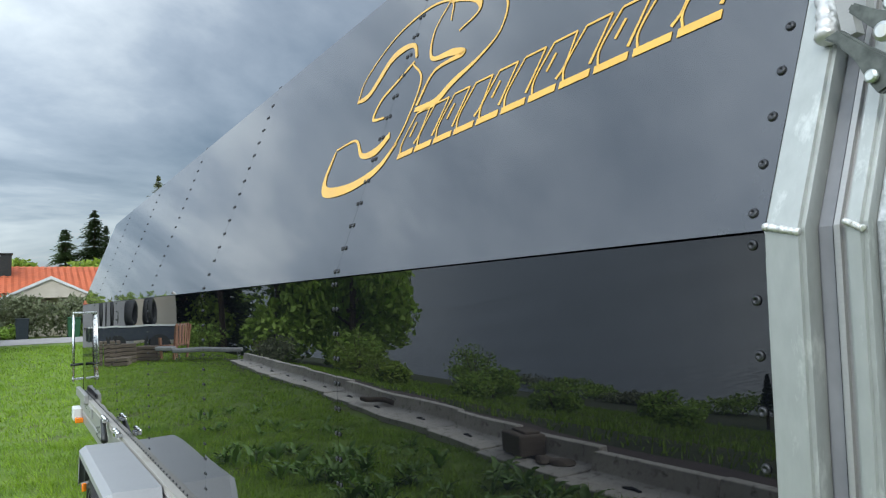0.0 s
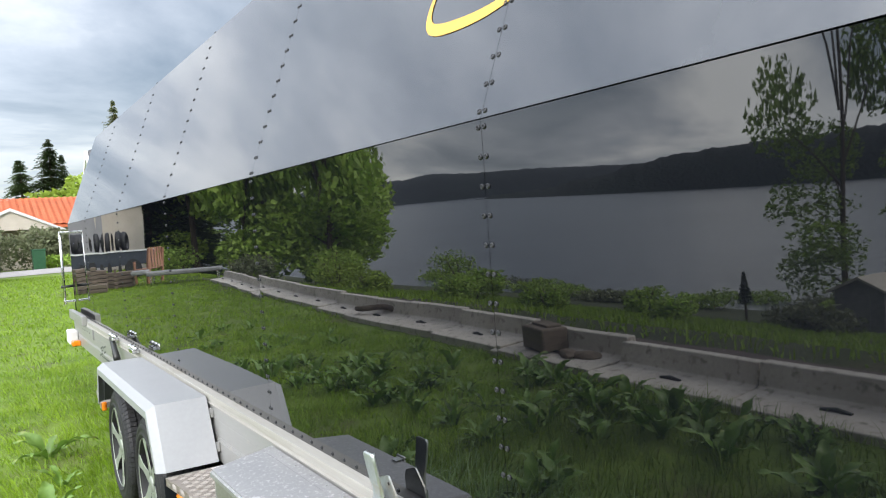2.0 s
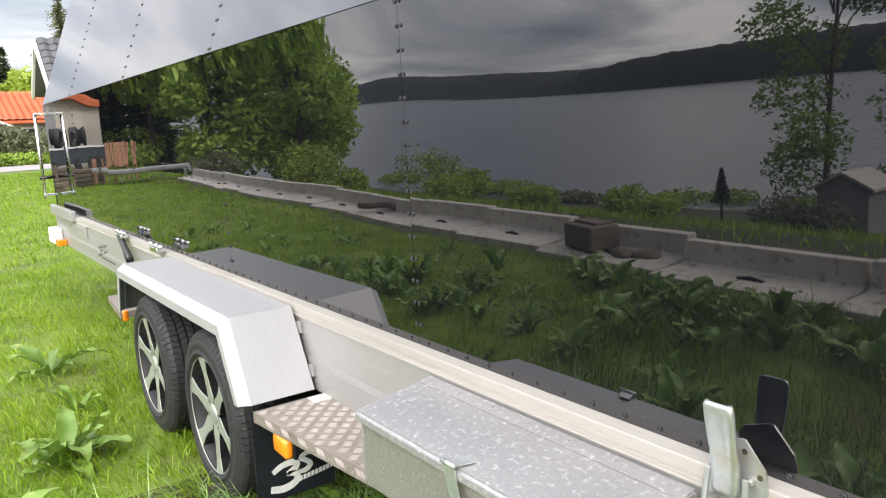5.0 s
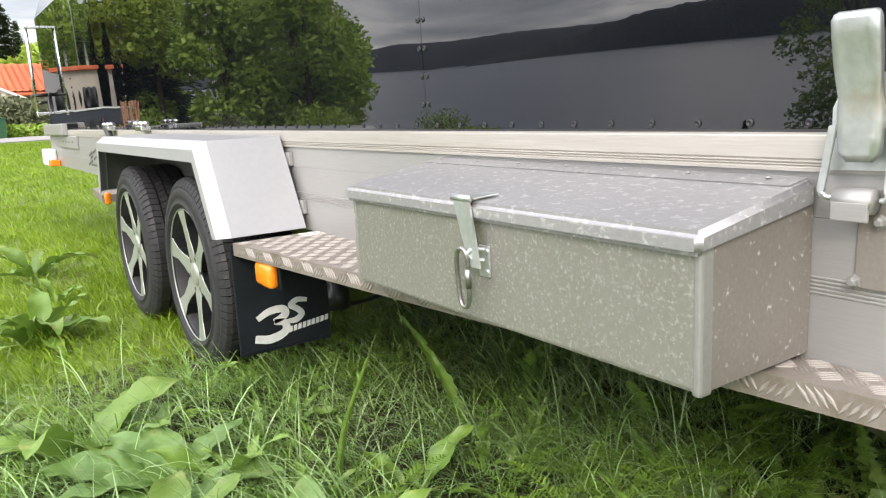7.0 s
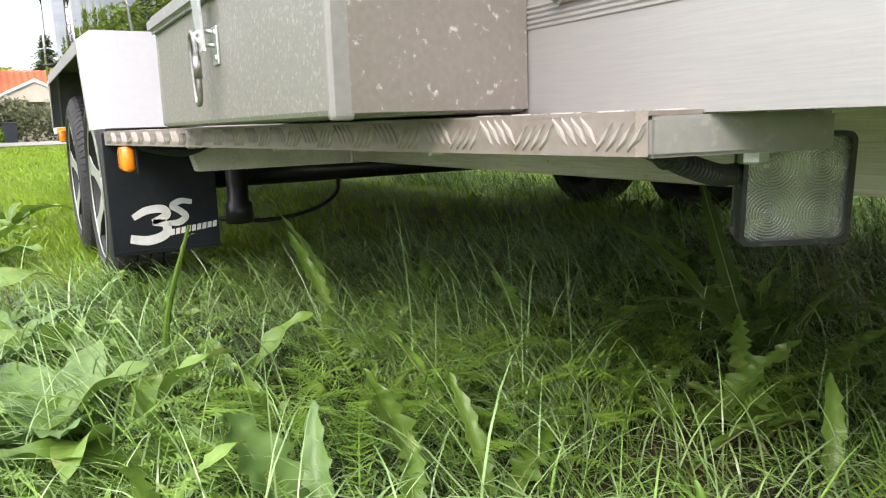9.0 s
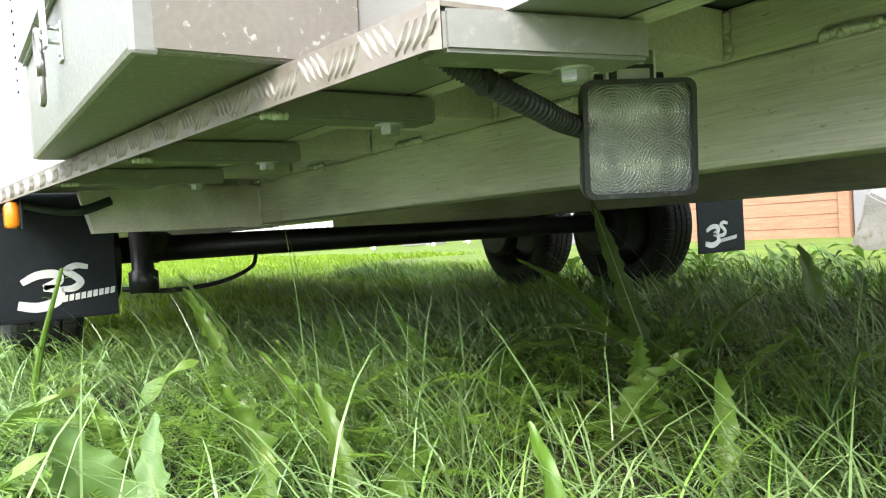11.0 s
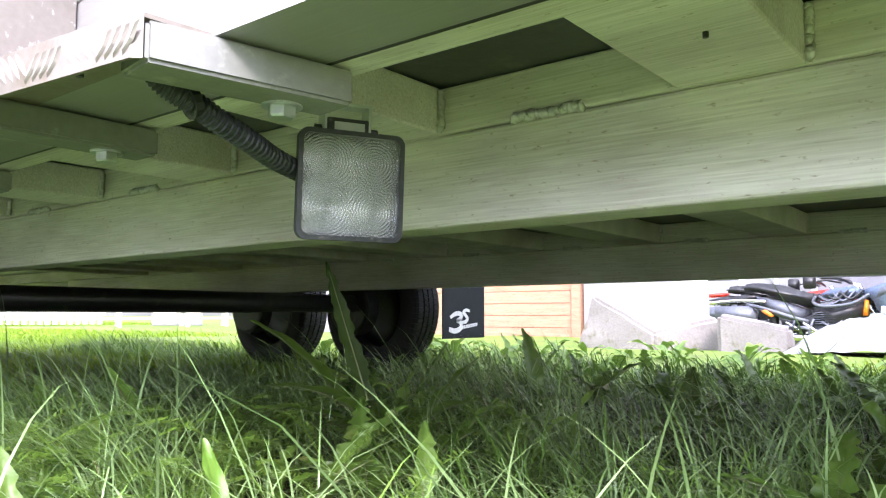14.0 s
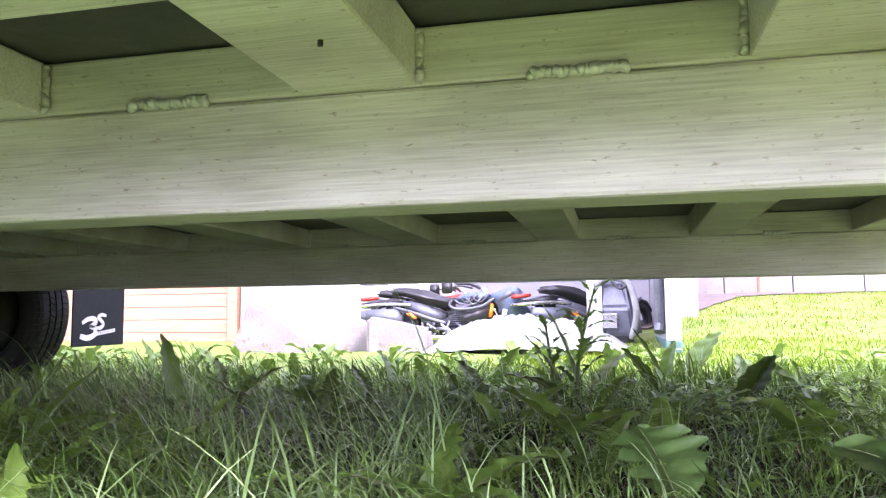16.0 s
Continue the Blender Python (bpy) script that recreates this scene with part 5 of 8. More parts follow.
film([(1.277, 0.608), (1.215, 0.590), (1.150, 0.556), (1.130, 0.520), (1.190, 0.500)], [0.020, 0.028, 0.022, 0.008, 0.006], emblem)
for k in range(11):
    y0 = 1.285 - 0.0715 * k
    y1 = y0 - 0.052
    lo, hi, sl = 0.252 + 0.0016 * k, 0.338 + 0.0012 * k, 0.022
    corners = [(y0, lo), (y0 + sl * 0.2, lo + 0.03), (y0 - sl, hi), (y1 - sl, hi), (y1 - sl * 0.6, (lo + hi) / 2 + (0.012 if k % 3 else -0.01)), (y1, lo + 0.012)]
    w = 0.0045
    film(corners[:3], [w, w, w], emblem)
    film(corners[2:4], [w, w], emblem)
    film(corners[3:], [w, w, w * 1.6], emblem)
    film([(y0 + 0.006, lo - 0.004), (y1 - 0.004, lo - 0.002)], [0.015, 0.015], emblem)
    if k % 2 == 0:
        film([((y0 + y1) / 2 + 0.004, lo + 0.034), ((y0 + y1) / 2 - 0.008, hi - 0.022)], [0.006, 0.006], emblem)


# ---- ground: one sheet, flat round the trailer, falling to the lake on one side, rising to a bank on the other ----
def smooth(a, b, v):
    t = min(1.0, max(0.0, (v - a) / (b - a)))
    return t * t * (3 - 2 * t)


def ground_z(x, y):
    z = 0.0
    if x < -3.2:
        d = -3.2 - x
        z -= 0.19 * min(d, 30) * smooth(0, 3, d) + max(0.0, min(d, 60) - 30) * 0.07
    if x > 4.6:
        z += 0.55 * smooth(4.6, 12.4, x) * (1 - smooth(0.5, 2.4, y))
    near = 1 - smooth(10, 60, math.hypot(x, y))
    z += near * (0.016 * noise.noise((x * 0.9, y * 0.9, 0)) + 0.008 * noise.noise((x * 3.1, y * 3.1, 5)))
    return z


xs = [-3000, -900, -300, -120, -80, -60] + [-50 + 2.5 * k for k in range(16)] + [-10 + 0.25 * k for k in range(96)] + [14, 15, 16, 18, 20, 24, 30, 40, 60, 100, 300, 900, 3000]
ys = [-3000, -900, -300, -100, -50, -30, -20, -14, -10] + [-8 + 0.25 * k for k in range(72)] + [10 + 1.0 * k for k in range(30)] + [44, 50, 60, 80, 120, 300, 900, 3000]
verts = [(x, y, ground_z(x, y)) for y in ys for x in xs]
nx = len(xs)
faces = [(j * nx + i, j * nx + i + 1, (j + 1) * nx + i + 1, (j + 1) * nx + i) for j in range(len(ys) - 1) for i in range(nx - 1)]
me = bpy.data.meshes.new("ground")
me.from_pydata(verts, [], faces)
me.materials.append(SOIL_GAP_SHADE)
me.materials.append(TURF)
me.materials.append(TURF_ROUGH)
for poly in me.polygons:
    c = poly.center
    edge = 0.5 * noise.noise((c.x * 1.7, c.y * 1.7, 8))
    # The darkened soil lies under and beside the trailer, painting shade below the grass.
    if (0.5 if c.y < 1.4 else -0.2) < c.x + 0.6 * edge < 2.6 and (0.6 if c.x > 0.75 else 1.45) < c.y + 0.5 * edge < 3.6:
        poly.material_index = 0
    else:
        poly.material_index = 2 if c.x + 0.3 * edge < -2.7 else 1
me.polygons.foreach_set("use_smooth", [True] * len(me.polygons))
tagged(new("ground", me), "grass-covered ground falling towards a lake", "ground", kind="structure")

# The trailer stands a degree out of level, so that the water and the hills rise a little away from it.
def water_z(x, y):
    return -7.0 + 0.0235 * (-0.682 * x + 0.731 * y)


def bearing(deg, r):
    """A place r metres off, deg degrees from -x towards +y."""
    return -r * math.cos(radians(deg)), r * math.sin(radians(deg))


bm = bmesh.new()
rows = []
for r in (28, 40, 60, 120, 300, 800, 1600, 3000):
    rows.append([bm.verts.new((*bearing(a, r), water_z(*bearing(a, r)))) for a in range(-40, 79, 2)])
for a, b in zip(rows, rows[1:]):
    for k in range(len(a) - 1):
        bm.faces.new((a[k], a[k + 1], b[k + 1], b[k]))
bmesh.ops.recalc_face_normals(bm, faces=bm.faces[:])
if bm.faces[:][0].normal.z < 0:
    bmesh.ops.reverse_faces(bm, faces=bm.faces[:])
solid("lake", bm, WATER, "wide grey lake with faint wind streaks", "lake", "structure")


def ridge_hill(name, crest, r, depth, rough, material, label):
    """A wooded ridge round the lake: crest gives (bearing, rise in degrees)."""
    n, rows = 420, 7
    bm = bmesh.new()
    grid = []
    for j in range(rows):
        t = j / (rows - 1)
        row = []
        for i in range(n):
            a = crest[0][0] + (crest[-1][0] - crest[0][0]) * i / (n - 1)
            k = max(q for q in range(len(crest) - 1) if (a - crest[q][0]) * (1 if crest[-1][0] > crest[0][0] else -1) >= -1e-6)
            f = (a - crest[k][0]) / (crest[k + 1][0] - crest[k][0])
            rise = crest[k][1] + (crest[k + 1][1] - crest[k][1]) * smooth(0, 1, f)
            x, y = bearing(a, r + depth * t)
            foot = water_z(*bearing(a, r)) - 6
            top = (r + depth) * math.tan(radians(rise)) + 1.3
            z = foot + (top - foot) * math.sin(t * math.pi / 2) + rough * (noise.noise((a * 1.6, t * 3, r)) + 0.8 * abs(noise.noise((a * 7.0, t * 5, r)))) * t
            row.append(bm.verts.new((x, y, z)))
        grid.append(row)
    for a, b in zip(grid, grid[1:]):
        for i in range(n - 1):
            bm.faces.new((a[i], a[i + 1], b[i + 1], b[i]))
    bmesh.ops.recalc_face_normals(bm, faces=bm.faces[:])
    return solid(name, bm, material, label, "hill", "structure", smooth=True)


ridge_hill("far_hill", [(-40, 2.5), (10, 2.5), (36, 2.7), (46, 3.0), (50, 3.1), (54, 3.0), (58, 3.1), (61, 2.75), (65, 2.5), (70, 2.2), (78, 1.6)], 2500, 300, 3.0, HILL_HAZED, "low wooded hill beyond the lake, haze mixed into its colour")
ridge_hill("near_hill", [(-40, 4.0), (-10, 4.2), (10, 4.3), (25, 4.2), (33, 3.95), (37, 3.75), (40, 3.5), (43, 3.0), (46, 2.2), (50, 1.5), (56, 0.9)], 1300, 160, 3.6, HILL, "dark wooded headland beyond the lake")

# ---- road and far houses ----
bm = bmesh.new()
pts = [(-3.2, 35.6, 39.4), (0, 36.0, 39.8), (6, 38.0, 41.8), (20, 43.0, 47.0), (60, 56, 61)]
low, high = [bm.verts.new((x, a, 0.13)) for x, a, b in pts], [bm.verts.new((x, b, 0.13)) for x, a, b in pts]
for k in range(len(pts) - 1):
    bm.faces.new((low[k], low[k + 1], high[k + 1], high[k]))
for v in low:
    v.co.z = 0.02
bmesh.ops.recalc_face_normals(bm, faces=bm.faces[:])
solid("road", bm, ASPHALT, "narrow pale gravelled road beyond the lawn", "road", "structure")


def tile_roof(parent, x0, x1, y_eave, z_eave, y_ridge, z_ridge, material, tile=0.34, row=0.36):
    """One slope of a tiled roof: courses of tiles, each course lapping the one below."""
    bm = bmesh.new()
    n = max(1, int(math.hypot(y_ridge - y_eave, z_ridge - z_eave) / row))
    m = max(1, int((x1 - x0) / tile))
    dy, dz = (y_ridge - y_eave) / n, (z_ridge - z_eave) / n
    for j in range(n):
        for i in range(m):
            xa, xb = x0 + (x1 - x0) * i / m, x0 + (x1 - x0) * (i + 1) / m
            ya, za = y_eave + dy * j, z_eave + dz * j + 0.05
            yb, zb = y_eave + dy * (j + 1.05), z_eave + dz * (j + 1.05) + 0.02
            xm = xa * 0.45 + xb * 0.55
            lo = [bm.verts.new((x, ya, za + h)) for x, h in ((xa, 0), (xm, 0.055), (xb, 0.0))]
            hi = [bm.verts.new((x, yb, zb + h)) for x, h in ((xa, 0), (xm, 0.055), (xb, 0.0))]
            bm.faces.new((lo[0], lo[1], hi[1], hi[0]))
            bm.faces.new((lo[1], lo[2], hi[2], hi[1]))
    ob = part("roof_tiles", bm, material, parent)
    return tagged(ob, kind="stuff")


house = thing("house", "low pale house with an orange tiled roof behind bushes", "house", (1.0, 48.0, 0))
part("wall", boxed(-12, 6.5, 0, 8, -0.2, 2.45), HOUSE_WALL, house)
roof = part("roof", prism(bmesh.new(), [(-12.5, -0.7, 2.35), (-12.5, 4, 4.05), (-12.5, 8.7, 2.35), (-12.5, 8.7, 2.2), (-12.5, -0.7, 2.2)], (19.6, 0, 0)), ROOF_TILE, house, "orange tiled roof")
tile_roof(roof, -12.5, 7.1, -0.75, 2.36, 4.0, 4.08, ROOF_TILE)
gable = part("gable", prism(bmesh.new(), [(-1.4, -1.1, 2.15), (0.95, -1.1, 3.20), (3.3, -1.1, 2.15)], (0, 3.0, 0)), HOUSE_WALL, house, "pale gable over the entrance")
part("barge_board", prism(bmesh.new(), [(-1.75, -1.2, 2.05), (0.95, -1.2, 3.35), (3.65, -1.2, 2.05), (3.4, -1.2, 2.05), (0.95, -1.2, 3.18), (-1.5, -1.2, 2.05)], (0, 0.12, 0)), WHITE_PAINT, gable)
chimney = part("chimney", boxed(-1.55, -0.95, 2.2, 2.9, 3.0, 4.75, 0.03), BLACK_PAINT, house, "dark chimney stack")
part("chimney_cap", boxed(-1.62, -0.88, 2.12, 2.98, 4.75, 4.82), BLACK_PAINT, chimney)
for x in (-6.0, -3.2, 4.6):
    win = part("window", boxed(x - 0.6, x + 0.6, -0.04, 0.02, 0.9, 2.0), WHITE_PAINT, house)
    part("pane", boxed(x - 0.5, x + 0.5, -0.06, -0.045, 1.0, 1.9), BLACK_GLOSS, win)

white_house = thing("garden_house", "white boarded house with a dark tiled roof", "house", (3.46, 28.1, 0))
part("wall", boxed(0.35, 6.0, -1.25, 1.25, -0.1, 3.05), WHITE_PAINT, white_house)
part("gable", prism(bmesh.new(), [(0.35, -1.25, 3.05), (0.35, 0, 4.15), (0.35, 1.25, 3.05)], (5.6, 0, 0)), WHITE_PAINT, white_house)
wr = part("roof", prism(bmesh.new(), [(0, -1.65, 2.75), (0, 0, 4.30), (0, 1.65, 2.75), (0, 1.65, 2.63), (0, 0, 4.14), (0, -1.65, 2.63)], (6.4, 0, 0)), ROOF_DARK, white_house, "dark tiled roof")
tile_roof(wr, 0.06, 6.4, -1.68, 2.76, 0.0, 4.31, ROOF_DARK, 0.3, 0.32)
part("barge_board", prism(bmesh.new(), [(-0.05, -1.68, 2.74), (-0.05, 0, 4.32), (-0.05, 1.68, 2.74), (-0.05, 1.68, 2.56), (-0.05, 0, 4.10), (-0.05, -1.68, 2.56)], (0.08, 0, 0)), WHITE_PAINT, white_house)
for k in range(12):
    part("board", boxed(0.33, 0.348, -1.25 + 0.2085 * k, -1.25 + 0.2085 * k + 0.195, 0.0, 3.0), WHITE_PAINT, white_house)

for x, m, lab in ((0.55, BIN_DARK, "dark plastic wheelie bin by the bushes"), (2.9, BIN_GREEN, "green plastic wheelie bin by the bushes")):
    b = thing("wheelie_bin", lab, "bin", (x, 43.6, 0), group="bins by the road")
    part("body", prism(bmesh.new(), [(-0.26, -0.3, 0.05), (0.26, -0.3, 0.05), (0.30, -0.36, 1.0), (-0.30, -0.36, 1.0)], (0, 0.68, 0)), m, b)
    part("lid", boxed(-0.32, 0.32, -0.40, 0.36, 1.0, 1.07, 0.02), m, b)
    part("wheel", tube(bmesh.new(), [(-0.3, 0.32, 0.1), (0.3, 0.32, 0.1)], 0.1, 14), RUBBER, b)


# ---- vegetation: trees and bushes ----
def leaf_mesh(bm, centre, radius, count, size, flat=0.8, gaps=0.0, seed=0, droop=0.0):
    rnd = random.Random(seed)
    cx, cy, cz = centre
    rx, ry, rz = radius
    for _ in range(count):
        while True:
            p = Vector((rnd.uniform(-1, 1), rnd.uniform(-1, 1), rnd.uniform(-1, 1)))
            if 0.25 < p.length < 1 and noise.noise((p.x * 2.3 + seed, p.y * 2.3, p.z * 2.3 + seed * 0.7)) > gaps - 0.25:
                break
        bulge = 1 + 0.28 * noise.noise((p.x * 1.7 + seed * 3.3, p.y * 1.7, p.z * 1.7))
        q = Vector((cx + p.x * rx * bulge, cy + p.y * ry * bulge, cz + p.z * rz * bulge))
        a = Vector((rnd.gauss(0, 1), rnd.gauss(0, 1), rnd.gauss(0, 1) * flat)).normalized()
        b = a.cross(Vector((rnd.gauss(0, 1), rnd.gauss(0, 1), rnd.gauss(0, 1)))).normalized()
        s = size * rnd.uniform(0.6, 1.4)
        v = [bm.verts.new(q + a * s), bm.verts.new(q + b * s * 0.5 - Vector((0, 0, droop * s))), bm.verts.new(q - a * s), bm.verts.new(q - b * s * 0.5)]
        bm.faces.new(v)


def broad_tree(at, height, spread, material, label, seed, leaves=5200, trunk=0.16, size=0.15, low=0.22, gaps=0.05):
    x, y = at
    z = ground_z(x, y)
    t = thing("tree", label, "tree", (x, y, z))
    rnd = random.Random(seed)
    tb = bmesh.new()
    top = height * 0.8
    lean = rnd.uniform(-0.3, 0.3)
    tube(tb, curve_points([(0, 0, -0.2), (lean * 0.3, 0, height * 0.3), (lean, lean * 0.5, height * 0.6), (lean * 1.2, lean, top)], 4), [trunk * (1 - 0.85 * k / 12) for k in range(13)], 8)
    trunk_ob = part("trunk", tb, BARK, t)
    blobs = []
    for k in range(9):
        a = rnd.uniform(0, 2 * math.pi)
        h = height * rnd.uniform(low + 0.1, 0.86)
        r = spread * (0.75 - 0.45 * abs(h / height - 0.5)) * rnd.uniform(0.55, 1.0)
        e = Vector((math.cos(a) * r, math.sin(a) * r, h))
        lb = bmesh.new()
        tube(lb, curve_points([(lean * 0.5, 0, h * 0.72), (e.x * 0.5, e.y * 0.5, h * 0.9), tuple(e)], 3), [trunk * 0.35 * (1 - 0.12 * q) for q in range(7)], 6)
        part("limb", lb, BARK, trunk_ob)
        blobs.append(e)
    cb = bmesh.new()
    for k, e in enumerate(blobs):
        s = spread * rnd.uniform(0.42, 0.62)
        leaf_mesh(cb, e, (s, s, s * 0.8), leaves // 11, size, 0.8, gaps, seed * 31 + k)
    leaf_mesh(cb, (lean, 0, height * 0.86), (spread * 0.45, spread * 0.45, height * 0.16), 2 * leaves // 11, size, 0.8, gaps, seed * 7)
    part("crown", cb, material, t)
    return t


def spruce(at, height, spread, label, seed, sparse=1.0, bare=0.08, material=None):
    x, y = at
    t = thing("spruce_tree", label, "tree", (x, y, ground_z(x, y)), group="conifers")
    rnd = random.Random(seed)
    part("trunk", tube(bmesh.new(), [(0, 0, -0.2), (0.02 * height * 0.3, 0, height * 0.5), (0, 0, height)], [0.022 * height, 0.014 * height, 0.01], 8), BARK, t)
    bm = bmesh.new()
    tiers = int(height * 4.6)
    for k in range(tiers):
        u = k / tiers
        h = height * (bare + (1 - bare) * u) + rnd.uniform(-0.15, 0.15)
        r = spread * (1 - u) ** 0.82 * rnd.uniform(0.55, 1.15) + 0.06
        for j in range(int(7 * sparse) + 2):
            a = rnd.uniform(0, 2 * math.pi)
            rr = r * rnd.uniform(0.4, 1.12)
            d = Vector((math.cos(a), math.sin(a), 0))
            side = Vector((-d.y, d.x, 0))
            for q in range(7):
                f = (q + 0.6) / 7
                c = d * rr * f + Vector((0, 0, h - rr * 0.32 * f * f + rnd.uniform(-0.16, 0.16)))
                s = 0.16 * rr * (1.2 - f * 0.7) + 0.06
                for sg in (-1, 1):
                    tip = c + (side * sg * 0.9 + d * 0.8).normalized() * s * 1.5 + Vector((0, 0, -0.35 * s + rnd.uniform(-0.05, 0.08)))
                    bm.faces.new((bm.verts.new(c - d * s * 0.35), bm.verts.new(tip), bm.verts.new(c + d * s * 0.45 + Vector((0, 0, 0.03)))))
    part("crown", bm, material or LEAF_DARK, t)
    return t


def bush(at, size, material, label, seed, leaves=1500, leaf=0.07, z=None):
    x, y = at
    b = thing("bush", label, "bush", (x, y, ground_z(x, y) if z is None else z))
    rnd = random.Random(seed)
    for k in range(4):
        a = rnd.uniform(0, 6.28)
        part("stem", tube(bmesh.new(), [(0, 0, -0.1), (math.cos(a) * size[0] * 0.3, math.sin(a) * size[1] * 0.3, size[2] * 0.5), (math.cos(a) * size[0] * 0.55, math.sin(a) * size[1] * 0.55, size[2] * 0.85)], [0.03, 0.02, 0.008], 6), BARK, b)
    bm = bmesh.new()
    for k in range(5):
        a = rnd.uniform(0, 6.28)
        c = (math.cos(a) * size[0] * 0.45, math.sin(a) * size[1] * 0.45, size[2] * rnd.uniform(0.35, 0.62))
        leaf_mesh(bm, c, (size[0] * 0.6, size[1] * 0.6, size[2] * 0.42), leaves // 5, leaf, 0.8, 0.0, seed * 13 + k)
    part("foliage", bm, material, b)
    return b


# behind the far house
spruce((4.0, 71), 8.4, 3.6, "dark spruce behind the orange-roofed house", 1, 2.6)
spruce((6.3, 72), 10.2, 4.0, "tall dark spruce behind the orange-roofed house", 2, 2.6)
spruce((7.4, 73.5), 9.1, 1.8, "thin dark spruce behind the orange-roofed house", 3, 1.8)
spruce((10.2, 76), 9.2, 3.0, "dark spruce behind the orange-roofed house", 4, 2.2)
spruce((10.0, 62), 11.8, 1.9, "tall sparse pine standing above the trailer roof", 5, 0.8, 0.45, LEAF_GREY)
for k, (x, y, h, s, m) in enumerate(((0.5, 70, 5.6, 2.8, LEAF_LIGHT), (8.2, 66, 6.6, 3.4, LEAF_LIGHT), (11.0, 64, 7.8, 3.2, LEAF_MID), (-3.5, 72, 6.4, 3.4, LEAF_LIGHT), (14.5, 68, 6.5, 3.2, LEAF_LIGHT), (-9, 74, 6.5, 3.4, LEAF_MID), (5.5, 64, 5.2, 2.6, LEAF_LIGHT))):
    broad_tree((x, y), h, s, m, "leafy green tree behind the far house", 20 + k, 2600, 0.14, 0.24, 0.1)
for k, (x, y, sx, sz) in enumerate(((-1.8, 45.4, 1.7, 2.2), (0.7, 45.0, 1.8, 2.5), (2.9, 45.3, 1.9, 2.5), (4.9, 45.6, 1.8, 2.1), (6.8, 46.2, 1.7, 2.2), (-4.3, 45.6, 1.8, 2.2), (8.6, 47.2, 1.6, 2.0))):
    bush((x, y), (sx, 1.2, sz), LEAF_GREY, "greyish flowering hedge bush in front of the far house", 40 + k, 2200, 0.11)
for k, (x, y) in enumerate(((-0.6, 43.9), (4.0, 44.0), (5.8, 44.5))):
    bush((x, y), (1.3, 0.7, 0.8), LEAF_MID, "low green bush by the road", 50 + k, 900, 0.09)

# towards the lake, seen in the side sheets
for k, (x, y, h, s, m) in enumerate(((-10.6, 27.5, 7.2, 2.3, LEAF_MID), (-9.0, 30.5, 7.4, 2.4, LEAF_MID), (-13.0, 33.0, 7.4, 2.6, LEAF_MID), (-6.9, 33.5, 7.2, 2.4, LEAF_LIGHT), (-5.2, 38.0, 6.0, 2.4, LEAF_MID), (-7.6, 28.0, 5.4, 2.0, LEAF_MID), (-15.0, 38.0, 8.0, 2.8, LEAF_MID), (-4.4, 43.0, 5.6, 2.4, LEAF_LIGHT), (-9.5, 40.0, 8.5, 2.8, LEAF_MID))):
    broad_tree((x, y), h, s, m, "tall leafy tree at the edge of the lakeside lawn", 60 + k, 9000, 0.16, 0.13, 0.02, -0.05)
spruce((-7.6, 36.0), 8.6, 2.3, "dark spruce among the lakeside trees", 71, 2.2, 0.03)
spruce((-5.6, 35.5), 8.2, 2.0, "dark spruce among the lakeside trees", 72, 2.2, 0.03)
broad_tree((-21.5, 13.3), 12.0, 2.3, LEAF_MID, "tall airy birch on the lakeside slope", 80, 9500, 0.12, 0.085, 0.0, 0.12)
broad_tree((-24.5, 11.2), 11.5, 2.2, LEAF_MID, "tall airy birch on the lakeside slope", 81, 9500, 0.12, 0.085, 0.0, 0.12)
for k, (x, y, sx, sy, sz, m) in enumerate(((-7.4, 17.8, 1.1, 1.3, 1.35, LEAF_LIGHT), (-8.8, 16.0, 1.4, 1.4, 1.5, LEAF_MID), (-10.5, 17.5, 1.6, 1.8, 2.0, LEAF_MID), (-9.6, 13.6, 1.3, 1.2, 1.2, LEAF_MID), (-11.8, 11.8, 1.5, 1.3, 1.3, LEAF_MID), (-14.0, 14.8, 1.4, 1.4, 2.1, LEAF_MID), (-13.0, 9.0, 1.5, 1.6, 1.4, LEAF_GREY),
                                           (-8.2, 21.5, 1.5, 1.6, 1.5, LEAF_LIGHT), (-9.2, 24.0, 1.6, 1.8, 2.2, LEAF_MID), (-6.4, 25.5, 1.4, 1.5, 1.3, LEAF_GREY), (-5.2, 29.0, 1.6, 1.4, 1.6, LEAF_MID), (-14.5, 6.6, 1.5, 1.5, 1.3, LEAF_MID), (-16.5, 12.0, 1.6, 1.5, 1.5, LEAF_GREY), (-13.4, 4.0, 1.6, 1.5, 1.5, LEAF_MID), (-12.0, 20.5, 1.7, 1.7, 2.3, LEAF_MID))):
    f = 0.48 if y < 19 else 0.75
    bush((x, y), (sx * f, sy * f, sz * f), m, "green bush on the slope above the lake", 90 + k, 1300, 0.06)
rnd = random.Random(31)
for k in range(24):
    s = rnd.uniform(0.8, 1.7)
    bush((rnd.uniform(-42.5, -34.0), 2.0 + 2.6 * k + rnd.uniform(-1.2, 1.2)), (1.3 * s, 1.9 * s, rnd.uniform(0.6, 1.3)), rnd.choice((LEAF_MID, LEAF_GREY, LEAF_MID)), "low scrubby bush along the lake shore", 200 + k, 700, 0.13)
cone = thing("juniper", "small dark pointed juniper on the lakeside slope", "bush", (-20.0, 15.9, -2.55))
part("trunk", tube(bmesh.new(), [(0, 0, -0.9), (0, 0, 0.4)], 0.05, 8), BARK, cone)
bm = bmesh.new()
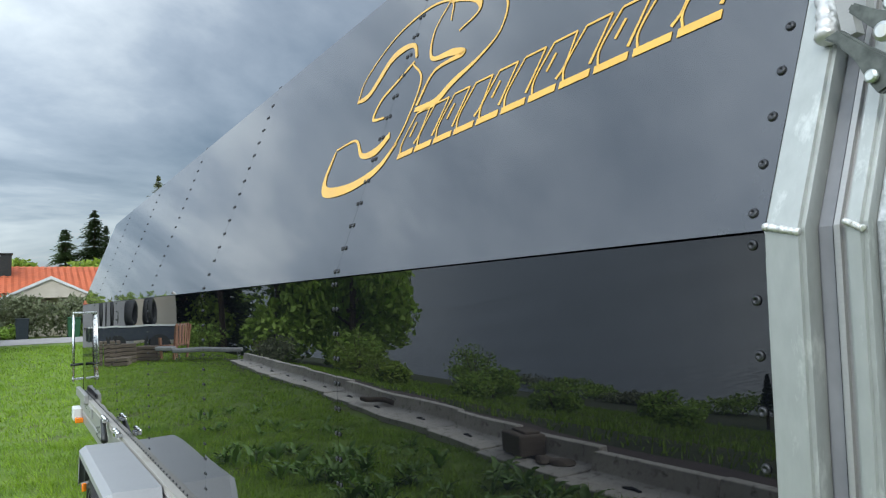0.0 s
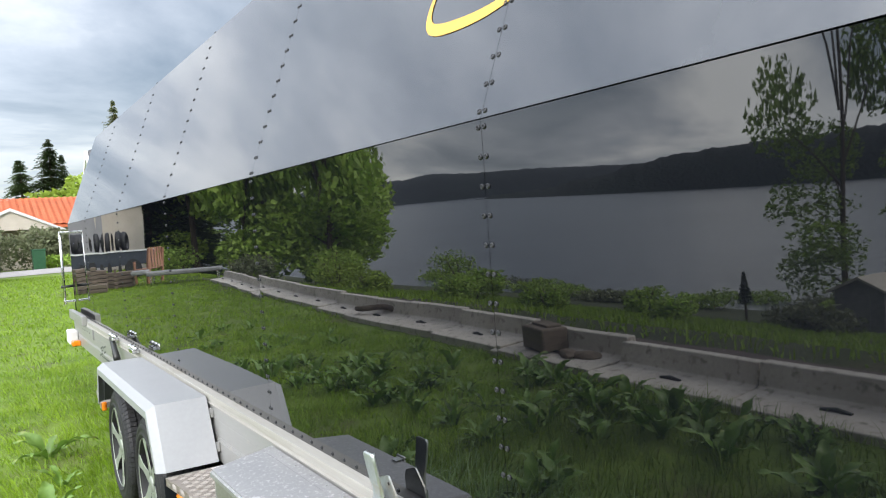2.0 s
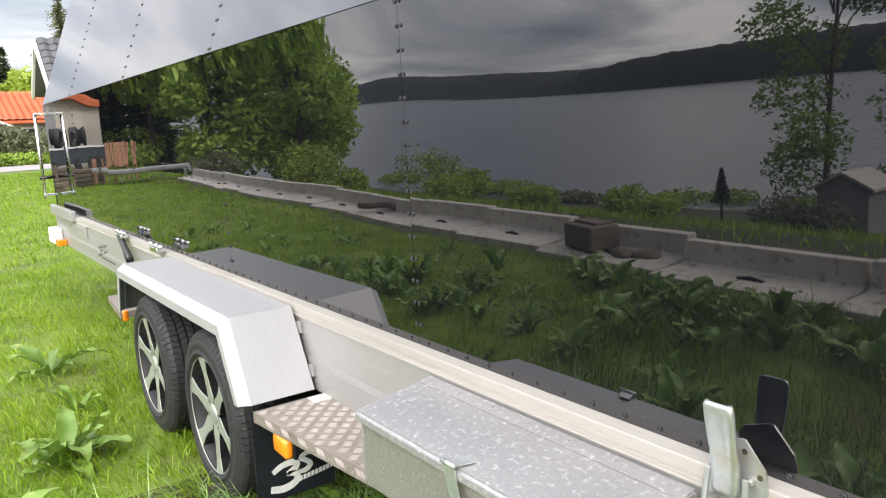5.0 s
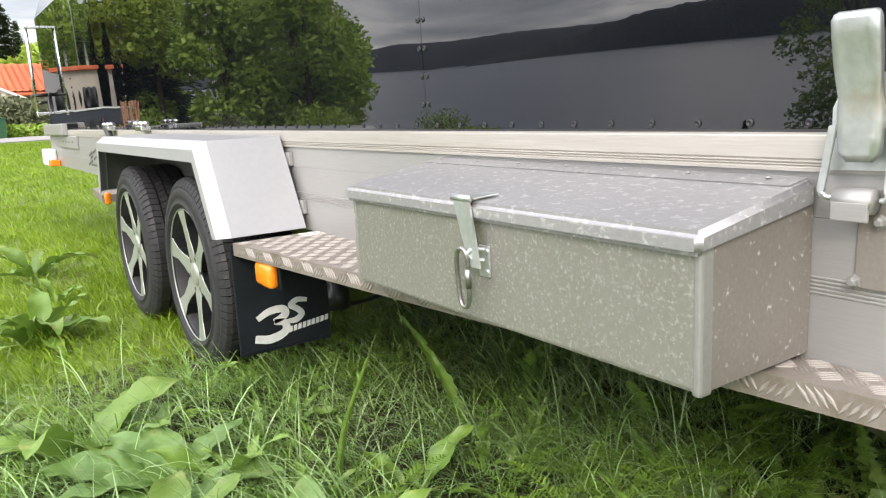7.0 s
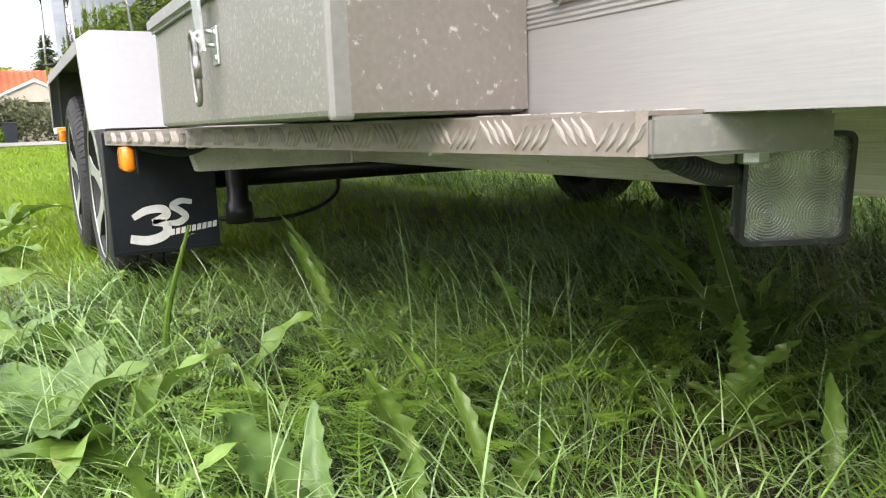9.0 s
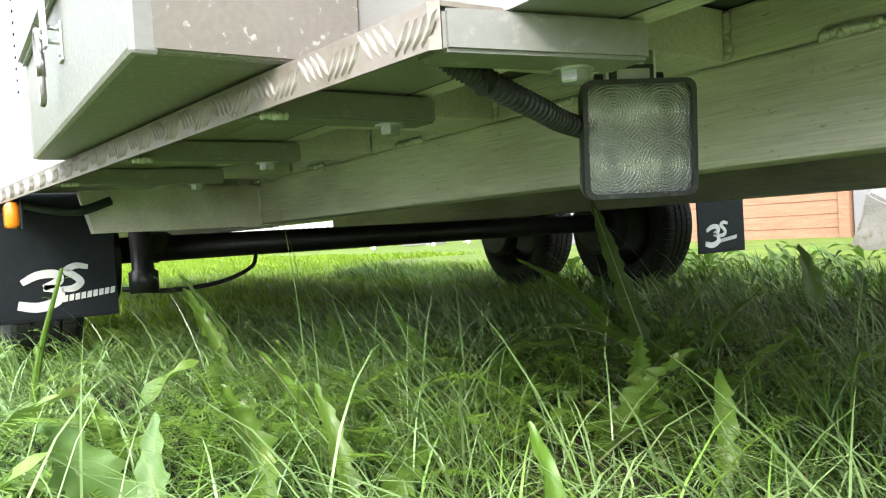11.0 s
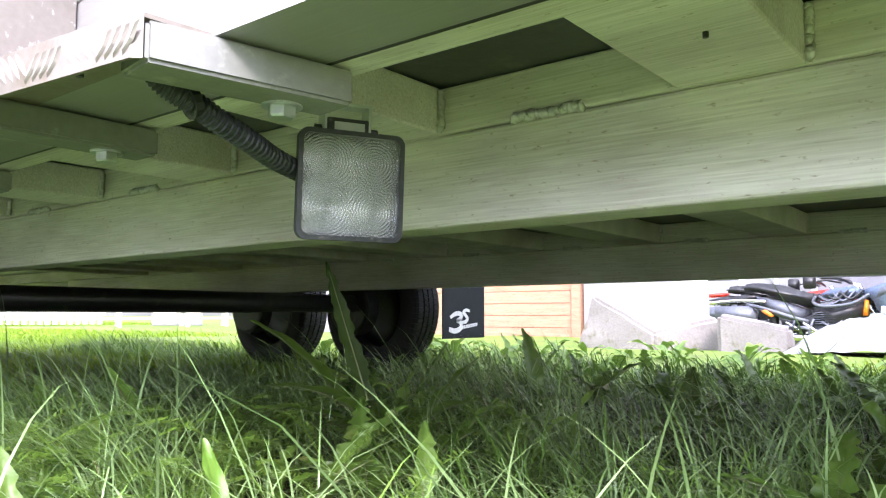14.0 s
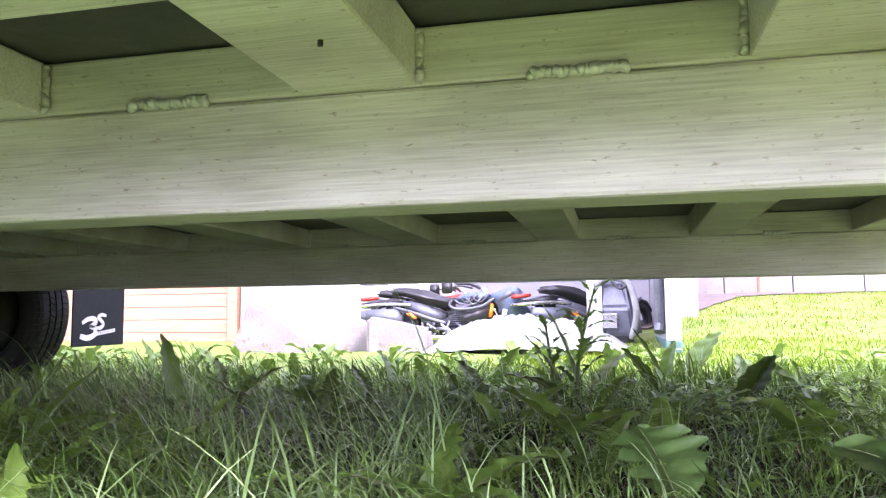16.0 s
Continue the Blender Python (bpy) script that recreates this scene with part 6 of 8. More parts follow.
for k in range(9):
    leaf_mesh(bm, (0, 0, 0.08 + 0.12 * k), (0.30 * (1 - k / 9.5), 0.30 * (1 - k / 9.5), 0.12), 90, 0.06, 0.8, 0, k)
part("foliage", bm, LEAF_DARK, cone)

hut = thing("garden_shed", "small grey wooden shed with a pale roof edge", "shed", (-20.6, 12.0, ground_z(-20.6, 12.0)))
part("wall", boxed(-0.7, 0.7, -0.72, 0.72, -0.3, 1.5), GREY_FABRIC, hut)
part("gable", prism(bmesh.new(), [(0.7, -0.72, 1.5), (0.7, 0, 1.85), (0.7, 0.72, 1.5)], (-1.4, 0, 0)), GREY_FABRIC, hut)
part("roof", prism(bmesh.new(), [(0.8, -0.9, 1.42), (0.8, 0, 1.90), (0.8, 0.9, 1.42), (0.8, 0.9, 1.34), (0.8, 0, 1.82), (0.8, -0.9, 1.34)], (-1.6, 0, 0)), CONCRETE, hut)
part("door", boxed(0.7, 0.72, -0.3, 0.3, 0.0, 1.35), GREY_FABRIC, hut)


# ---- the row of low concrete wall elements along the lawn ----
def kerb_x(y):
    return -2.12 - 0.068 * (y - 2.4) - 0.0012 * (y - 4) ** 2


element = thing("wall_element", "low L-shaped precast concrete element, weathered grey", "concrete element", (0, 0, 0), group="row of concrete elements")
LEN = 1.17
foot = bmesh.new()
prism(foot, [(0.0, 0.01, -0.10), (0.0, 0.01, 0.060), (-0.31, 0.01, 0.078), (-0.345, 0.01, 0.095), (-0.375, 0.01, 0.235), (-0.46, 0.01, 0.235), (-0.48, 0.01, -0.10)], (0, LEN - 0.02, 0))
bmesh.ops.bevel(foot, geom=foot.edges[:], offset=0.006, segments=1, affect="EDGES")
part("body", foot, CONCRETE, element)
part("lifting_eye", tube(bmesh.new(), [(-0.2, 0.5, 0.07), (-0.2, 0.58, 0.085), (-0.2, 0.66, 0.07)], 0.014, 8), BLACK_PAINT, element)
rnd = random.Random(5)
y = -3.9
first = True
while y < 17.5:
    turn = math.degrees(math.atan2(-(kerb_x(y + LEN) - kerb_x(y)), LEN))
    m = pose(kerb_x(y) + rnd.uniform(-0.02, 0.02), y, rnd.uniform(-0.012, 0.012), 0, rnd.uniform(-1.5, 1.5), turn - rnd.uniform(0.5, 3.5))
    if first:
        element.matrix_basis = m
        first = False
    else:
        copy_thing(element, m)
    y += LEN
stump = thing("wood_block", "weathered wooden block lying on a concrete element", "wood block", (kerb_x(5.1) - 0.22, 5.08, 0.075), 12)
part("block", boxed(-0.13, 0.13, -0.19, 0.17, 0.0, 0.19, 0.02), WOOD_OLD, stump)
part("split_piece", boxed(-0.1, 0.05, -0.14, 0.14, 0.185, 0.21, 0.01), WOOD_OLD, stump)
for dx, dy, r in ((-0.16, -0.33, 20), (-0.2, -0.50, -15)):
    c = thing("stone", "dark flat stone on a concrete element", "stone", (kerb_x(5) + dx, 5.05 + dy, 0.085), r)
    bm = bmesh.new()
    bmesh.ops.create_icosphere(bm, subdivisions=2, radius=0.09)
    for v in bm.verts:
        v.co = Vector((v.co.x * 0.8, v.co.y * 1.3, v.co.z * 0.45)) * (1 + 0.25 * noise.noise(v.co * 14))
    part("body", bm, WOOD_OLD, c)
drift = thing("driftwood", "short dark branch lying on a concrete element", "branch", (kerb_x(8.5) - 0.2, 8.5, 0.09), 65)
part("limb", tube(bmesh.new(), curve_points([(-0.3, 0, 0.03), (-0.1, 0.05, 0.06), (0.12, -0.02, 0.05), (0.3, 0.06, 0.04)], 4), 0.035, 8), BARK, drift)

# ---- garden things near the front of the trailer, seen in its sheets ----
shed_pale = thing("pale_shed", "pale yellow shed beyond the parked utility trailer", "shed", (-3.6, 31.0, 0))
part("wall", boxed(-0.9, 0.9, 0, 3, -0.1, 2.3), HOUSE_WALL, shed_pale)
part("roof", boxed(-1.1, 1.1, -0.2, 3.2, 2.3, 2.45, 0.02), ROOF_TILE, shed_pale)
shed_white = thing("white_garage", "white garage with a shallow gable", "garage", (-1.7, 29.5, 0))
part("wall", boxed(-1.1, 0.9, 0, 4, -0.1, 2.1), WHITE_WALL, shed_white)
part("gable", prism(bmesh.new(), [(-1.1, 0, 2.1), (-0.1, 0, 2.45), (0.9, 0, 2.1)], (0, 4, 0)), WHITE_WALL, shed_white)
ut = thing("utility_trailer", "dark utility trailer loaded with upright tyres", "trailer", (-2.1, 24.5, 0))
part("bed", boxed(-1.3, 1.3, -0.7, 0.7, 0.42, 0.85, 0.02), BIN_DARK, ut)
part("edge_strip", boxed(-1.33, 1.33, -0.73, -0.70, 0.85, 0.90), WHITE_PAINT, ut)
for x in (-0.6, 0.6):
    part("wheel", tube(bmesh.new(), [(x, -0.72, 0.3), (x, -0.55, 0.3)], 0.3, 22), RUBBER, ut)
for k, x in enumerate((-0.45, 0.1, 0.75)):
    ty = thing("tyre", "worn black tyre standing on the utility trailer", "tyre", (-2.1 + x, 24.3, 1.17), group="tyres on the trailer")
    part("carcass", lathe(bmesh.new(), [(0.20, -0.1), (0.27, -0.12), (0.31, -0.08), (0.32, 0), (0.31, 0.08), (0.27, 0.12), (0.20, 0.1)], pose(0, 0, 0, 0, 90, 25), 28, close=True), RUBBER, ty, smooth=True)
for k, (x, y, h) in enumerate(((-0.85, 19.6, 0.62), (-1.35, 19.9, 0.60), (-1.85, 20.2, 0.40), (-1.1, 19.2, 0.25))):
    cr = thing("timber_stack", "stack of brown timber offcuts on a pallet", "timber stack", (x, y, 0), 8 * k, group="timber stacks")
    for r in range(int(h / 0.1)):
        for q in range(3):
            part("plank", boxed(-0.22, 0.22, -0.2 + 0.14 * q, -0.08 + 0.14 * q, 0.02 + 0.1 * r, 0.105 + 0.1 * r, 0.008), WOOD_OLD, cr)
ch = thing("garden_chair", "reddish-brown slatted wooden garden chair", "chair", (-2.55, 20.6, 0), 150)
for x in (-0.25, 0.25):
    part("front_leg", boxed(x - 0.03, x + 0.03, -0.28, -0.22, 0, 0.6, 0.005), WOOD_DOOR, ch)
    part("rear_leg", prism(bmesh.new(), [(x - 0.03, 0.2, 0), (x - 0.03, 0.27, 0), (x - 0.03, 0.42, 0.95), (x - 0.03, 0.36, 0.95)], (0.06, 0, 0)), WOOD_DOOR, ch)
for k in range(5):
    part("seat_slat", boxed(-0.26, 0.26, -0.26 + 0.1 * k, -0.18 + 0.1 * k, 0.38, 0.40, 0.004), WOOD_DOOR, ch)
    part("back_slat", boxed(-0.24 + 0.1 * k, -0.17 + 0.1 * k, 0.33, 0.35, 0.42, 0.98, 0.004), WOOD_DOOR, ch)
lg = thing("sun_lounger", "folded grey sun lounger on the lawn", "lounger", (-3.1, 19.4, 0), 20)
part("cushion", boxed(-0.9, 0.8, -0.3, 0.3, 0.24, 0.34, 0.03), GREY_FABRIC, lg)
part("backrest", boxed(0.78, 1.2, -0.3, 0.3, 0.30, 0.40, 0.03), GREY_FABRIC, lg)
for x in (-0.8, 0.7):
    for yy in (-0.27, 0.27):
        part("leg", tube(bmesh.new(), [(x, yy, 0), (x, yy, 0.25)], 0.015, 8), STEEL, lg)
pole = thing("lamp_post", "slim grey street lamp among the trees", "street lamp", (-3.9, 33.0, 0))
part("post", tube(bmesh.new(), [(0, 0, 0), (0, 0, 5.0), (0.1, 0, 5.3), (0.5, 0, 5.4)], [0.06, 0.045, 0.04, 0.03], 10), GALV, pole)
part("lamp_head", boxed(0.4, 0.9, -0.1, 0.1, 5.33, 5.45, 0.03), WHITE_PAINT, pole)

# ---- beyond the trailer: garage, shelter with motorcycles, concrete lumps, bank ----
garage = thing("garage", "white-rendered garage with an orange-brown timber door", "garage", (8.0, 5.4, 0))
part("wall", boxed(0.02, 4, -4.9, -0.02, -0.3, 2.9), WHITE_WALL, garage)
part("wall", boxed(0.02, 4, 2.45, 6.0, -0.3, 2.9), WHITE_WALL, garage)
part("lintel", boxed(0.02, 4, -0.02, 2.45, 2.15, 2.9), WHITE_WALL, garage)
part("door_post", boxed(-0.03, 0.10, -0.0, 0.12, -0.1, 2.15, 0.01), WOOD_DOOR, garage)
part("door_post", boxed(-0.03, 0.10, 2.33, 2.45, -0.1, 2.15, 0.01), WOOD_DOOR, garage)
door = part("door", boxed(0.05, 0.10, 0.125, 2.325, -0.05, 2.15), WOOD_DOOR, garage, "orange-brown boarded timber door")
for k in range(15):
    part("board", boxed(0.025, 0.05, 0.13, 2.32, -0.04 + 0.145 * k, 0.10 + 0.145 * k, 0.004), WOOD_DOOR, door)
part("roof", boxed(-0.4, 4.4, -5.0, 6.2, 2.9, 3.05, 0.02), ROOF_DARK, garage)

shelter = thing("shelter", "open white shelter with posts, downpipe and a green plinth", "shelter", (6.2, 0.0, 0))
for y, w in ((3.46, 0.09), (1.432, 0.058)):
    part("post", boxed(0.0, 0.14, y - w, y + w, -0.1, 2.4, 0.006), WHITE_PAINT, shelter, "white painted timber post")
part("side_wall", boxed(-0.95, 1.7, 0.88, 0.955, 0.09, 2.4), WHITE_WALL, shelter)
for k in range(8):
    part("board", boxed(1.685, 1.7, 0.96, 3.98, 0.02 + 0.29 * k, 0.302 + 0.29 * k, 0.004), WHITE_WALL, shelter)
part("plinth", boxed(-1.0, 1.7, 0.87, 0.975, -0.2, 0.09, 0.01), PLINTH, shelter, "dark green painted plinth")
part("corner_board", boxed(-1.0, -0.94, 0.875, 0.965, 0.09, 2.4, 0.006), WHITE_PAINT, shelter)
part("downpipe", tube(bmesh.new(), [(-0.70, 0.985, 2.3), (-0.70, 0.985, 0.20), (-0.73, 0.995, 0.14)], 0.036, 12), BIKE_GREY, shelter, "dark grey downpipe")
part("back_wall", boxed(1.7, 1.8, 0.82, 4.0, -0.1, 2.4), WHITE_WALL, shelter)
wn = part("window", boxed(1.66, 1.70, 2.9, 3.6, 0.35, 1.2), WHITE_PAINT, shelter)
part("pane", boxed(1.645, 1.66, 2.95, 3.23, 0.40, 1.15), GREY_FABRIC, wn)
part("pane", boxed(1.645, 1.66, 3.27, 3.55, 0.40, 1.15), GREY_FABRIC, wn)


def motorcycle(at, turn, paint, label, screen=True):
    """A small motorcycle, its nose towards +x: seat, carrier, side case, engine, radiator shield, fairing, bars."""
    b = thing("motorcycle", label, "motorcycle", at, turn, group="motorcycles by the shelter")

    def plate(name, pts, y0, y1, material, label="", bevel=0.008):
        pb = prism(bmesh.new(), [(x, y0, z) for x, z in pts], (0, y1 - y0, 0))
        bmesh.ops.recalc_face_normals(pb, faces=pb.faces[:])
        bmesh.ops.bevel(pb, geom=pb.edges[:], offset=bevel, segments=2, affect="EDGES")
        return part(name, pb, material, b, label, True)

    def pipe(name, pts, r, material, label=""):
        pp = curve_points(pts, 5)
        return part(name, tube(bmesh.new(), pp, r, 8), material, b, label, True)

    for x in (-0.44, 0.50):
        w = part("wheel", lathe(bmesh.new(), [(0.135, -0.035), (0.165, -0.045), (0.19, -0.03), (0.198, 0), (0.19, 0.03), (0.165, 0.045), (0.135, 0.035)], pose(x, 0, 0.197, 90, 0, 0), 30, close=True), RUBBER, b, smooth=True)
        part("rim", lathe(bmesh.new(), [(0.125, -0.02), (0.138, -0.02), (0.138, 0.02), (0.125, 0.02)], pose(x, 0, 0.197, 90, 0, 0), 30, close=True), BIKE_BLACK, w, smooth=True)
        part("brake_disc", lathe(bmesh.new(), [(0.03, -0.03), (0.10, -0.03), (0.10, -0.026), (0.03, -0.026)], pose(x, 0, 0.197, 90, 0, 0), 24), BIKE_GREY, w)
        for k in range(5):
            a = 2 * math.pi * k / 5
            part("spoke", tube(bmesh.new(), [(x, 0, 0.197), (x + 0.13 * math.cos(a), 0, 0.197 + 0.13 * math.sin(a))], [0.016, 0.008], 6), BIKE_GREY, w)
    plate("seat", [(-0.52, 0.455), (-0.50, 0.505), (-0.40, 0.520), (-0.20, 0.500), (-0.06, 0.440), (0.06, 0.425), (0.08, 0.36), (0.02, 0.30), (-0.14, 0.36), (-0.34, 0.43)], -0.10, 0.10, BIKE_BLACK, "black padded seat", 0.022)
    plate("side_cover", [(-0.40, 0.41), (-0.16, 0.35), (0.0, 0.29), (-0.04, 0.20), (-0.20, 0.22), (-0.36, 0.32)], -0.085, 0.085, BIKE_GREY, "scuffed grey side cover")
    plate("side_case", [(-0.72, 0.325), (-0.42, 0.325), (-0.36, 0.23), (-0.44, 0.17), (-0.70, 0.20)], -0.19, -0.10, BIKE_GREY, "dull grey side case", 0.014)
    pipe("carrier", [(-0.30, -0.12, 0.36), (-0.50, -0.14, 0.37), (-0.74, -0.13, 0.355), (-0.78, 0.0, 0.35), (-0.74, 0.13, 0.355), (-0.50, 0.14, 0.37), (-0.30, 0.12, 0.36)], 0.016, STEEL, "bright tubular carrier")
    pipe("carrier_rail", [(-0.46, -0.13, 0.34), (-0.30, -0.15, 0.30), (-0.12, -0.15, 0.24), (0.02, -0.14, 0.20)], 0.015, BIKE_GREY)
    plate("indicator", [(-0.33, 0.285), (-0.29, 0.295), (-0.23, 0.245), (-0.26, 0.232)], -0.19, -0.15, ORANGE, "orange indicator", 0.005)
    plate("tail_lamp", [(-0.80, 0.40), (-0.66, 0.415), (-0.66, 0.445), (-0.80, 0.435)], -0.05, 0.05, BIKE_RED, "red tail lamp", 0.006)
    plate("tail", [(-0.78, 0.37), (-0.48, 0.43), (-0.34, 0.42), (-0.40, 0.37), (-0.62, 0.34)], -0.06, 0.06, BIKE_BLACK)
    plate("engine", [(-0.04, 0.06), (0.22, 0.06), (0.26, 0.20), (0.12, 0.28), (-0.06, 0.22)], -0.11, 0.11, BIKE_BLACK, "dark engine block", 0.02)
    for q in range(6):      # cooling fins
        plate("fin", [(0.02 + 0.01 * q, 0.175 + 0.018 * q), (0.20 + 0.01 * q, 0.185 + 0.018 * q), (0.20 + 0.01 * q, 0.192 + 0.018 * q), (0.02 + 0.01 * q, 0.182 + 0.018 * q)], -0.135, 0.135, BIKE_GREY, "", 0.001)
    for q, (x0, z0, x1, z1) in enumerate(((-0.02, 0.19, 0.16, 0.05), (0.06, 0.22, 0.02, 0.05), (0.0, 0.11, 0.20, 0.12), (0.12, 0.20, 0.24, 0.09), (-0.06, 0.15, 0.05, 0.13))):
        pipe("lever" if q < 2 else "hose", [(x0, -0.15, z0), ((x0 + x1) / 2, -0.175, (z0 + z1) / 2 + 0.012), (x1, -0.155, z1)], 0.010 if q % 2 else 0.013, STEEL if q in (0, 2) else BIKE_GREY)
    part("clutch_cover", lathe(bmesh.new(), [(0.001, -0.022), (0.04, -0.02), (0.055, 0.0)], pose(0.09, -0.115, 0.13, 90, 0, 0), 20), BIKE_GREY, b, smooth=True)
    plate("radiator_shield", [(0.10, 0.335), (0.20, 0.325), (0.44, 0.375), (0.42, 0.25), (0.30, 0.15), (0.20, 0.13), (0.12, 0.22)], -0.135, 0.10, BIKE_BLACK, "black ribbed shield before the engine", 0.016)
    pipe("crash_bar", [(0.08, -0.15, 0.40), (0.07, -0.16, 0.345), (0.16, -0.165, 0.318), (0.34, -0.16, 0.340), (0.46, -0.14, 0.41)], 0.013, BIKE_GREY, "bent grey tube")
    for q in range(4):
        pipe("cable", [(0.10 + 0.05 * q, -0.13, 0.40 + 0.01 * q), (0.18 + 0.05 * q, -0.15, 0.36 + 0.015 * (q % 2)), (0.26 + 0.05 * q, -0.12, 0.44)], 0.009, (BIKE_GREY, BIKE_BLACK)[q % 2])
    plate("tank", [(0.08, 0.40), (0.16, 0.455), (0.34, 0.475), (0.42, 0.43), (0.38, 0.385), (0.20, 0.365)], -0.10, 0.10, paint, "", 0.02)
    if screen:
        plate("fairing", [(0.40, 0.44), (0.62, 0.515), (0.68, 0.46), (0.66, 0.40), (0.80, 0.24), (0.74, 0.19), (0.58, 0.19), (0.50, 0.28), (0.47, 0.37)], -0.12, 0.12, paint, "moulded blue-grey front fairing", 0.016)
        plate("yellow_strip", [(0.405, 0.245), (0.44, 0.245), (0.45, 0.36), (0.425, 0.37)], -0.145, -0.10, AMBER, "yellow strip", 0.004)
        plate("pale_panel", [(0.52, 0.45), (0.60, 0.49), (0.64, 0.45), (0.50, 0.38)], -0.128, -0.10, BIKE_GREY, "", 0.004)
        plate("badge", [(0.52, 0.25), (0.56, 0.25), (0.57, 0.31), (0.53, 0.32)], -0.13, -0.10, WHITE_PAINT, "small white label", 0.003)
        plate("badge", [(0.515, 0.235), (0.575, 0.235), (0.575, 0.265), (0.52, 0.265)], -0.131, -0.10, BIKE_BLUE, "", 0.003)
    plate("mirror", [(0.02, 0.455), (0.11, 0.455), (0.11, 0.56), (0.02, 0.56)], -0.26, -0.21, BIKE_BLACK, "black mirror", 0.008)
    pipe("mirror_stem", [(0.065, -0.23, 0.50), (0.16, -0.18, 0.52), (0.26, -0.10, 0.50)], 0.007, BIKE_BLACK)
    pipe("handlebar", [(0.16, -0.28, 0.535), (0.26, -0.14, 0.53), (0.30, 0.0, 0.50), (0.26, 0.14, 0.53), (0.16, 0.28, 0.535)], 0.010, BIKE_BLACK)
    for y in (-0.06, 0.06):
        pipe("fork", [(0.50, y, 0.197), (0.42, y, 0.35), (0.34, y, 0.50)], 0.016, STEEL)
    plate("mudguard", [(0.34, 0.36), (0.46, 0.42), (0.62, 0.39), (0.70, 0.28), (0.67, 0.29), (0.60, 0.37), (0.46, 0.395)], -0.05, 0.05, paint)
    pipe("exhaust", [(0.14, -0.13, 0.14), (0.02, -0.15, 0.07), (-0.25, -0.15, 0.10), (-0.60, -0.16, 0.19)], 0.028, STEEL, "bright exhaust pipe")
    pipe("side_stand", [(0.0, 0.10, 0.16), (-0.02, 0.15, 0.08), (-0.04, 0.20, 0.005)], 0.010, BIKE_BLACK)
    return b


motorcycle((6.90, 2.75, 0.0), -92, BIKE_BLUE, "small blue-grey motorcycle with a black seat and bright carrier")
motorcycle((7.16, 1.50, 0.0), -50, BIKE_BLACK, "small black motorcycle with a red tail lamp", False)
motorcycle((7.45, 3.05, 0.0), -80, BIKE_RED, "small dark motorcycle with a red panel behind another", False)
unit = thing("outboard_cover", "grey moulded engine cover standing by the shelter wall", "engine cover", (6.28, 1.235, 0), -20)
ub = prism(bmesh.new(), [(-0.12, -0.17, 0.12), (0.12, -0.17, 0.12), (0.16, -0.14, 0.40), (0.10, -0.10, 0.66), (-0.08, -0.05, 0.66), (-0.16, -0.15, 0.40)], (0, 0.30, 0))
bmesh.ops.bevel(ub, geom=ub.edges[:], offset=0.03, segments=2, affect="EDGES")
part("body", ub, BIKE_GREY, unit)
unit.scale = (0.8, 0.8, 0.78)
part("vent", boxed(-0.05, 0.05, -0.12, -0.10, 0.50, 0.60, 0.005), BIKE_BLACK, unit)
part("bent_tube", tube(bmesh.new(), curve_points([(-0.17, 0.20, 0.62), (-0.16, 0.05, 0.69), (-0.14, -0.12, 0.64), (-0.18, -0.20, 0.45), (-0.18, -0.21, 0.30), (-0.15, -0.15, 0.10)], 5), 0.030, 10), GREY_FABRIC, unit, "bent pale grey tube", True)
part("grille", boxed(-0.17, -0.15, -0.02, 0.12, 0.20, 0.34, 0.004), STEEL, unit)
part("dark_strap", tube(bmesh.new(), curve_points([(-0.19, 0.02, 0.66), (-0.20, -0.06, 0.58), (-0.19, -0.13, 0.60)], 4), 0.012, 8), BIKE_BLACK, unit, "", True)
part("foot", boxed(-0.08, 0.08, -0.1, 0.1, -0.02, 0.14, 0.02), BIKE_BLACK, unit)


def lump(at, front, back, label, seed):
    """A broken block between a near and a far outline of (y, z), with chipped edges."""
    t = thing("concrete_block", label, "concrete block", at)
    bm = bmesh.new()
    a = [bm.verts.new((0, y - at[1], z)) for y, z in front[0]]
    b = [bm.verts.new((back[1] - front[1], y - at[1], z)) for y, z in back[0]]
    bm.faces.new(a)
    bm.faces.new(b[::-1])
    for q in range(4):
        bm.faces.new((a[q], b[q], b[(q + 1) % 4], a[(q + 1) % 4]))
    bmesh.ops.recalc_face_normals(bm, faces=bm.faces[:])
    bmesh.ops.bevel(bm, geom=bm.edges[:], offset=0.022, segments=2, affect="EDGES")
    bmesh.ops.subdivide_edges(bm, edges=[ed for ed in bm.edges if ed.calc_length() > 0.1], cuts=5, use_grid_fill=True)
    for v in bm.verts:
        v.co += Vector((noise.noise(v.co * 6 + Vector((seed, 0, 0))), noise.noise(v.co * 6 + Vector((0, seed, 0))), noise.noise(v.co * 6 + Vector((0, 0, seed))))) * 0.012
    part("body", bm, CONCRETE_PALE, t)
    return t


lump((5.45, 3.7, 0), ([(4.09, -0.05), (3.944, 0.396), (3.459, 0.123), (3.45, -0.05)], 5.45), ([(4.22, -0.05), (4.08, 0.49), (3.13, 0.235), (3.10, -0.05)], 5.9), "large slanting pale concrete block with a broken edge", 3)
lump((5.46, 2.8, 0), ([(3.02, -0.05), (3.015, 0.255), (2.555, 0.160), (2.55, -0.05)], 5.46), ([(3.10, -0.05), (3.08, 0.262), (2.62, 0.17), (2.60, -0.05)], 5.8), "smaller pale concrete block beside a tarpaulin", 5)

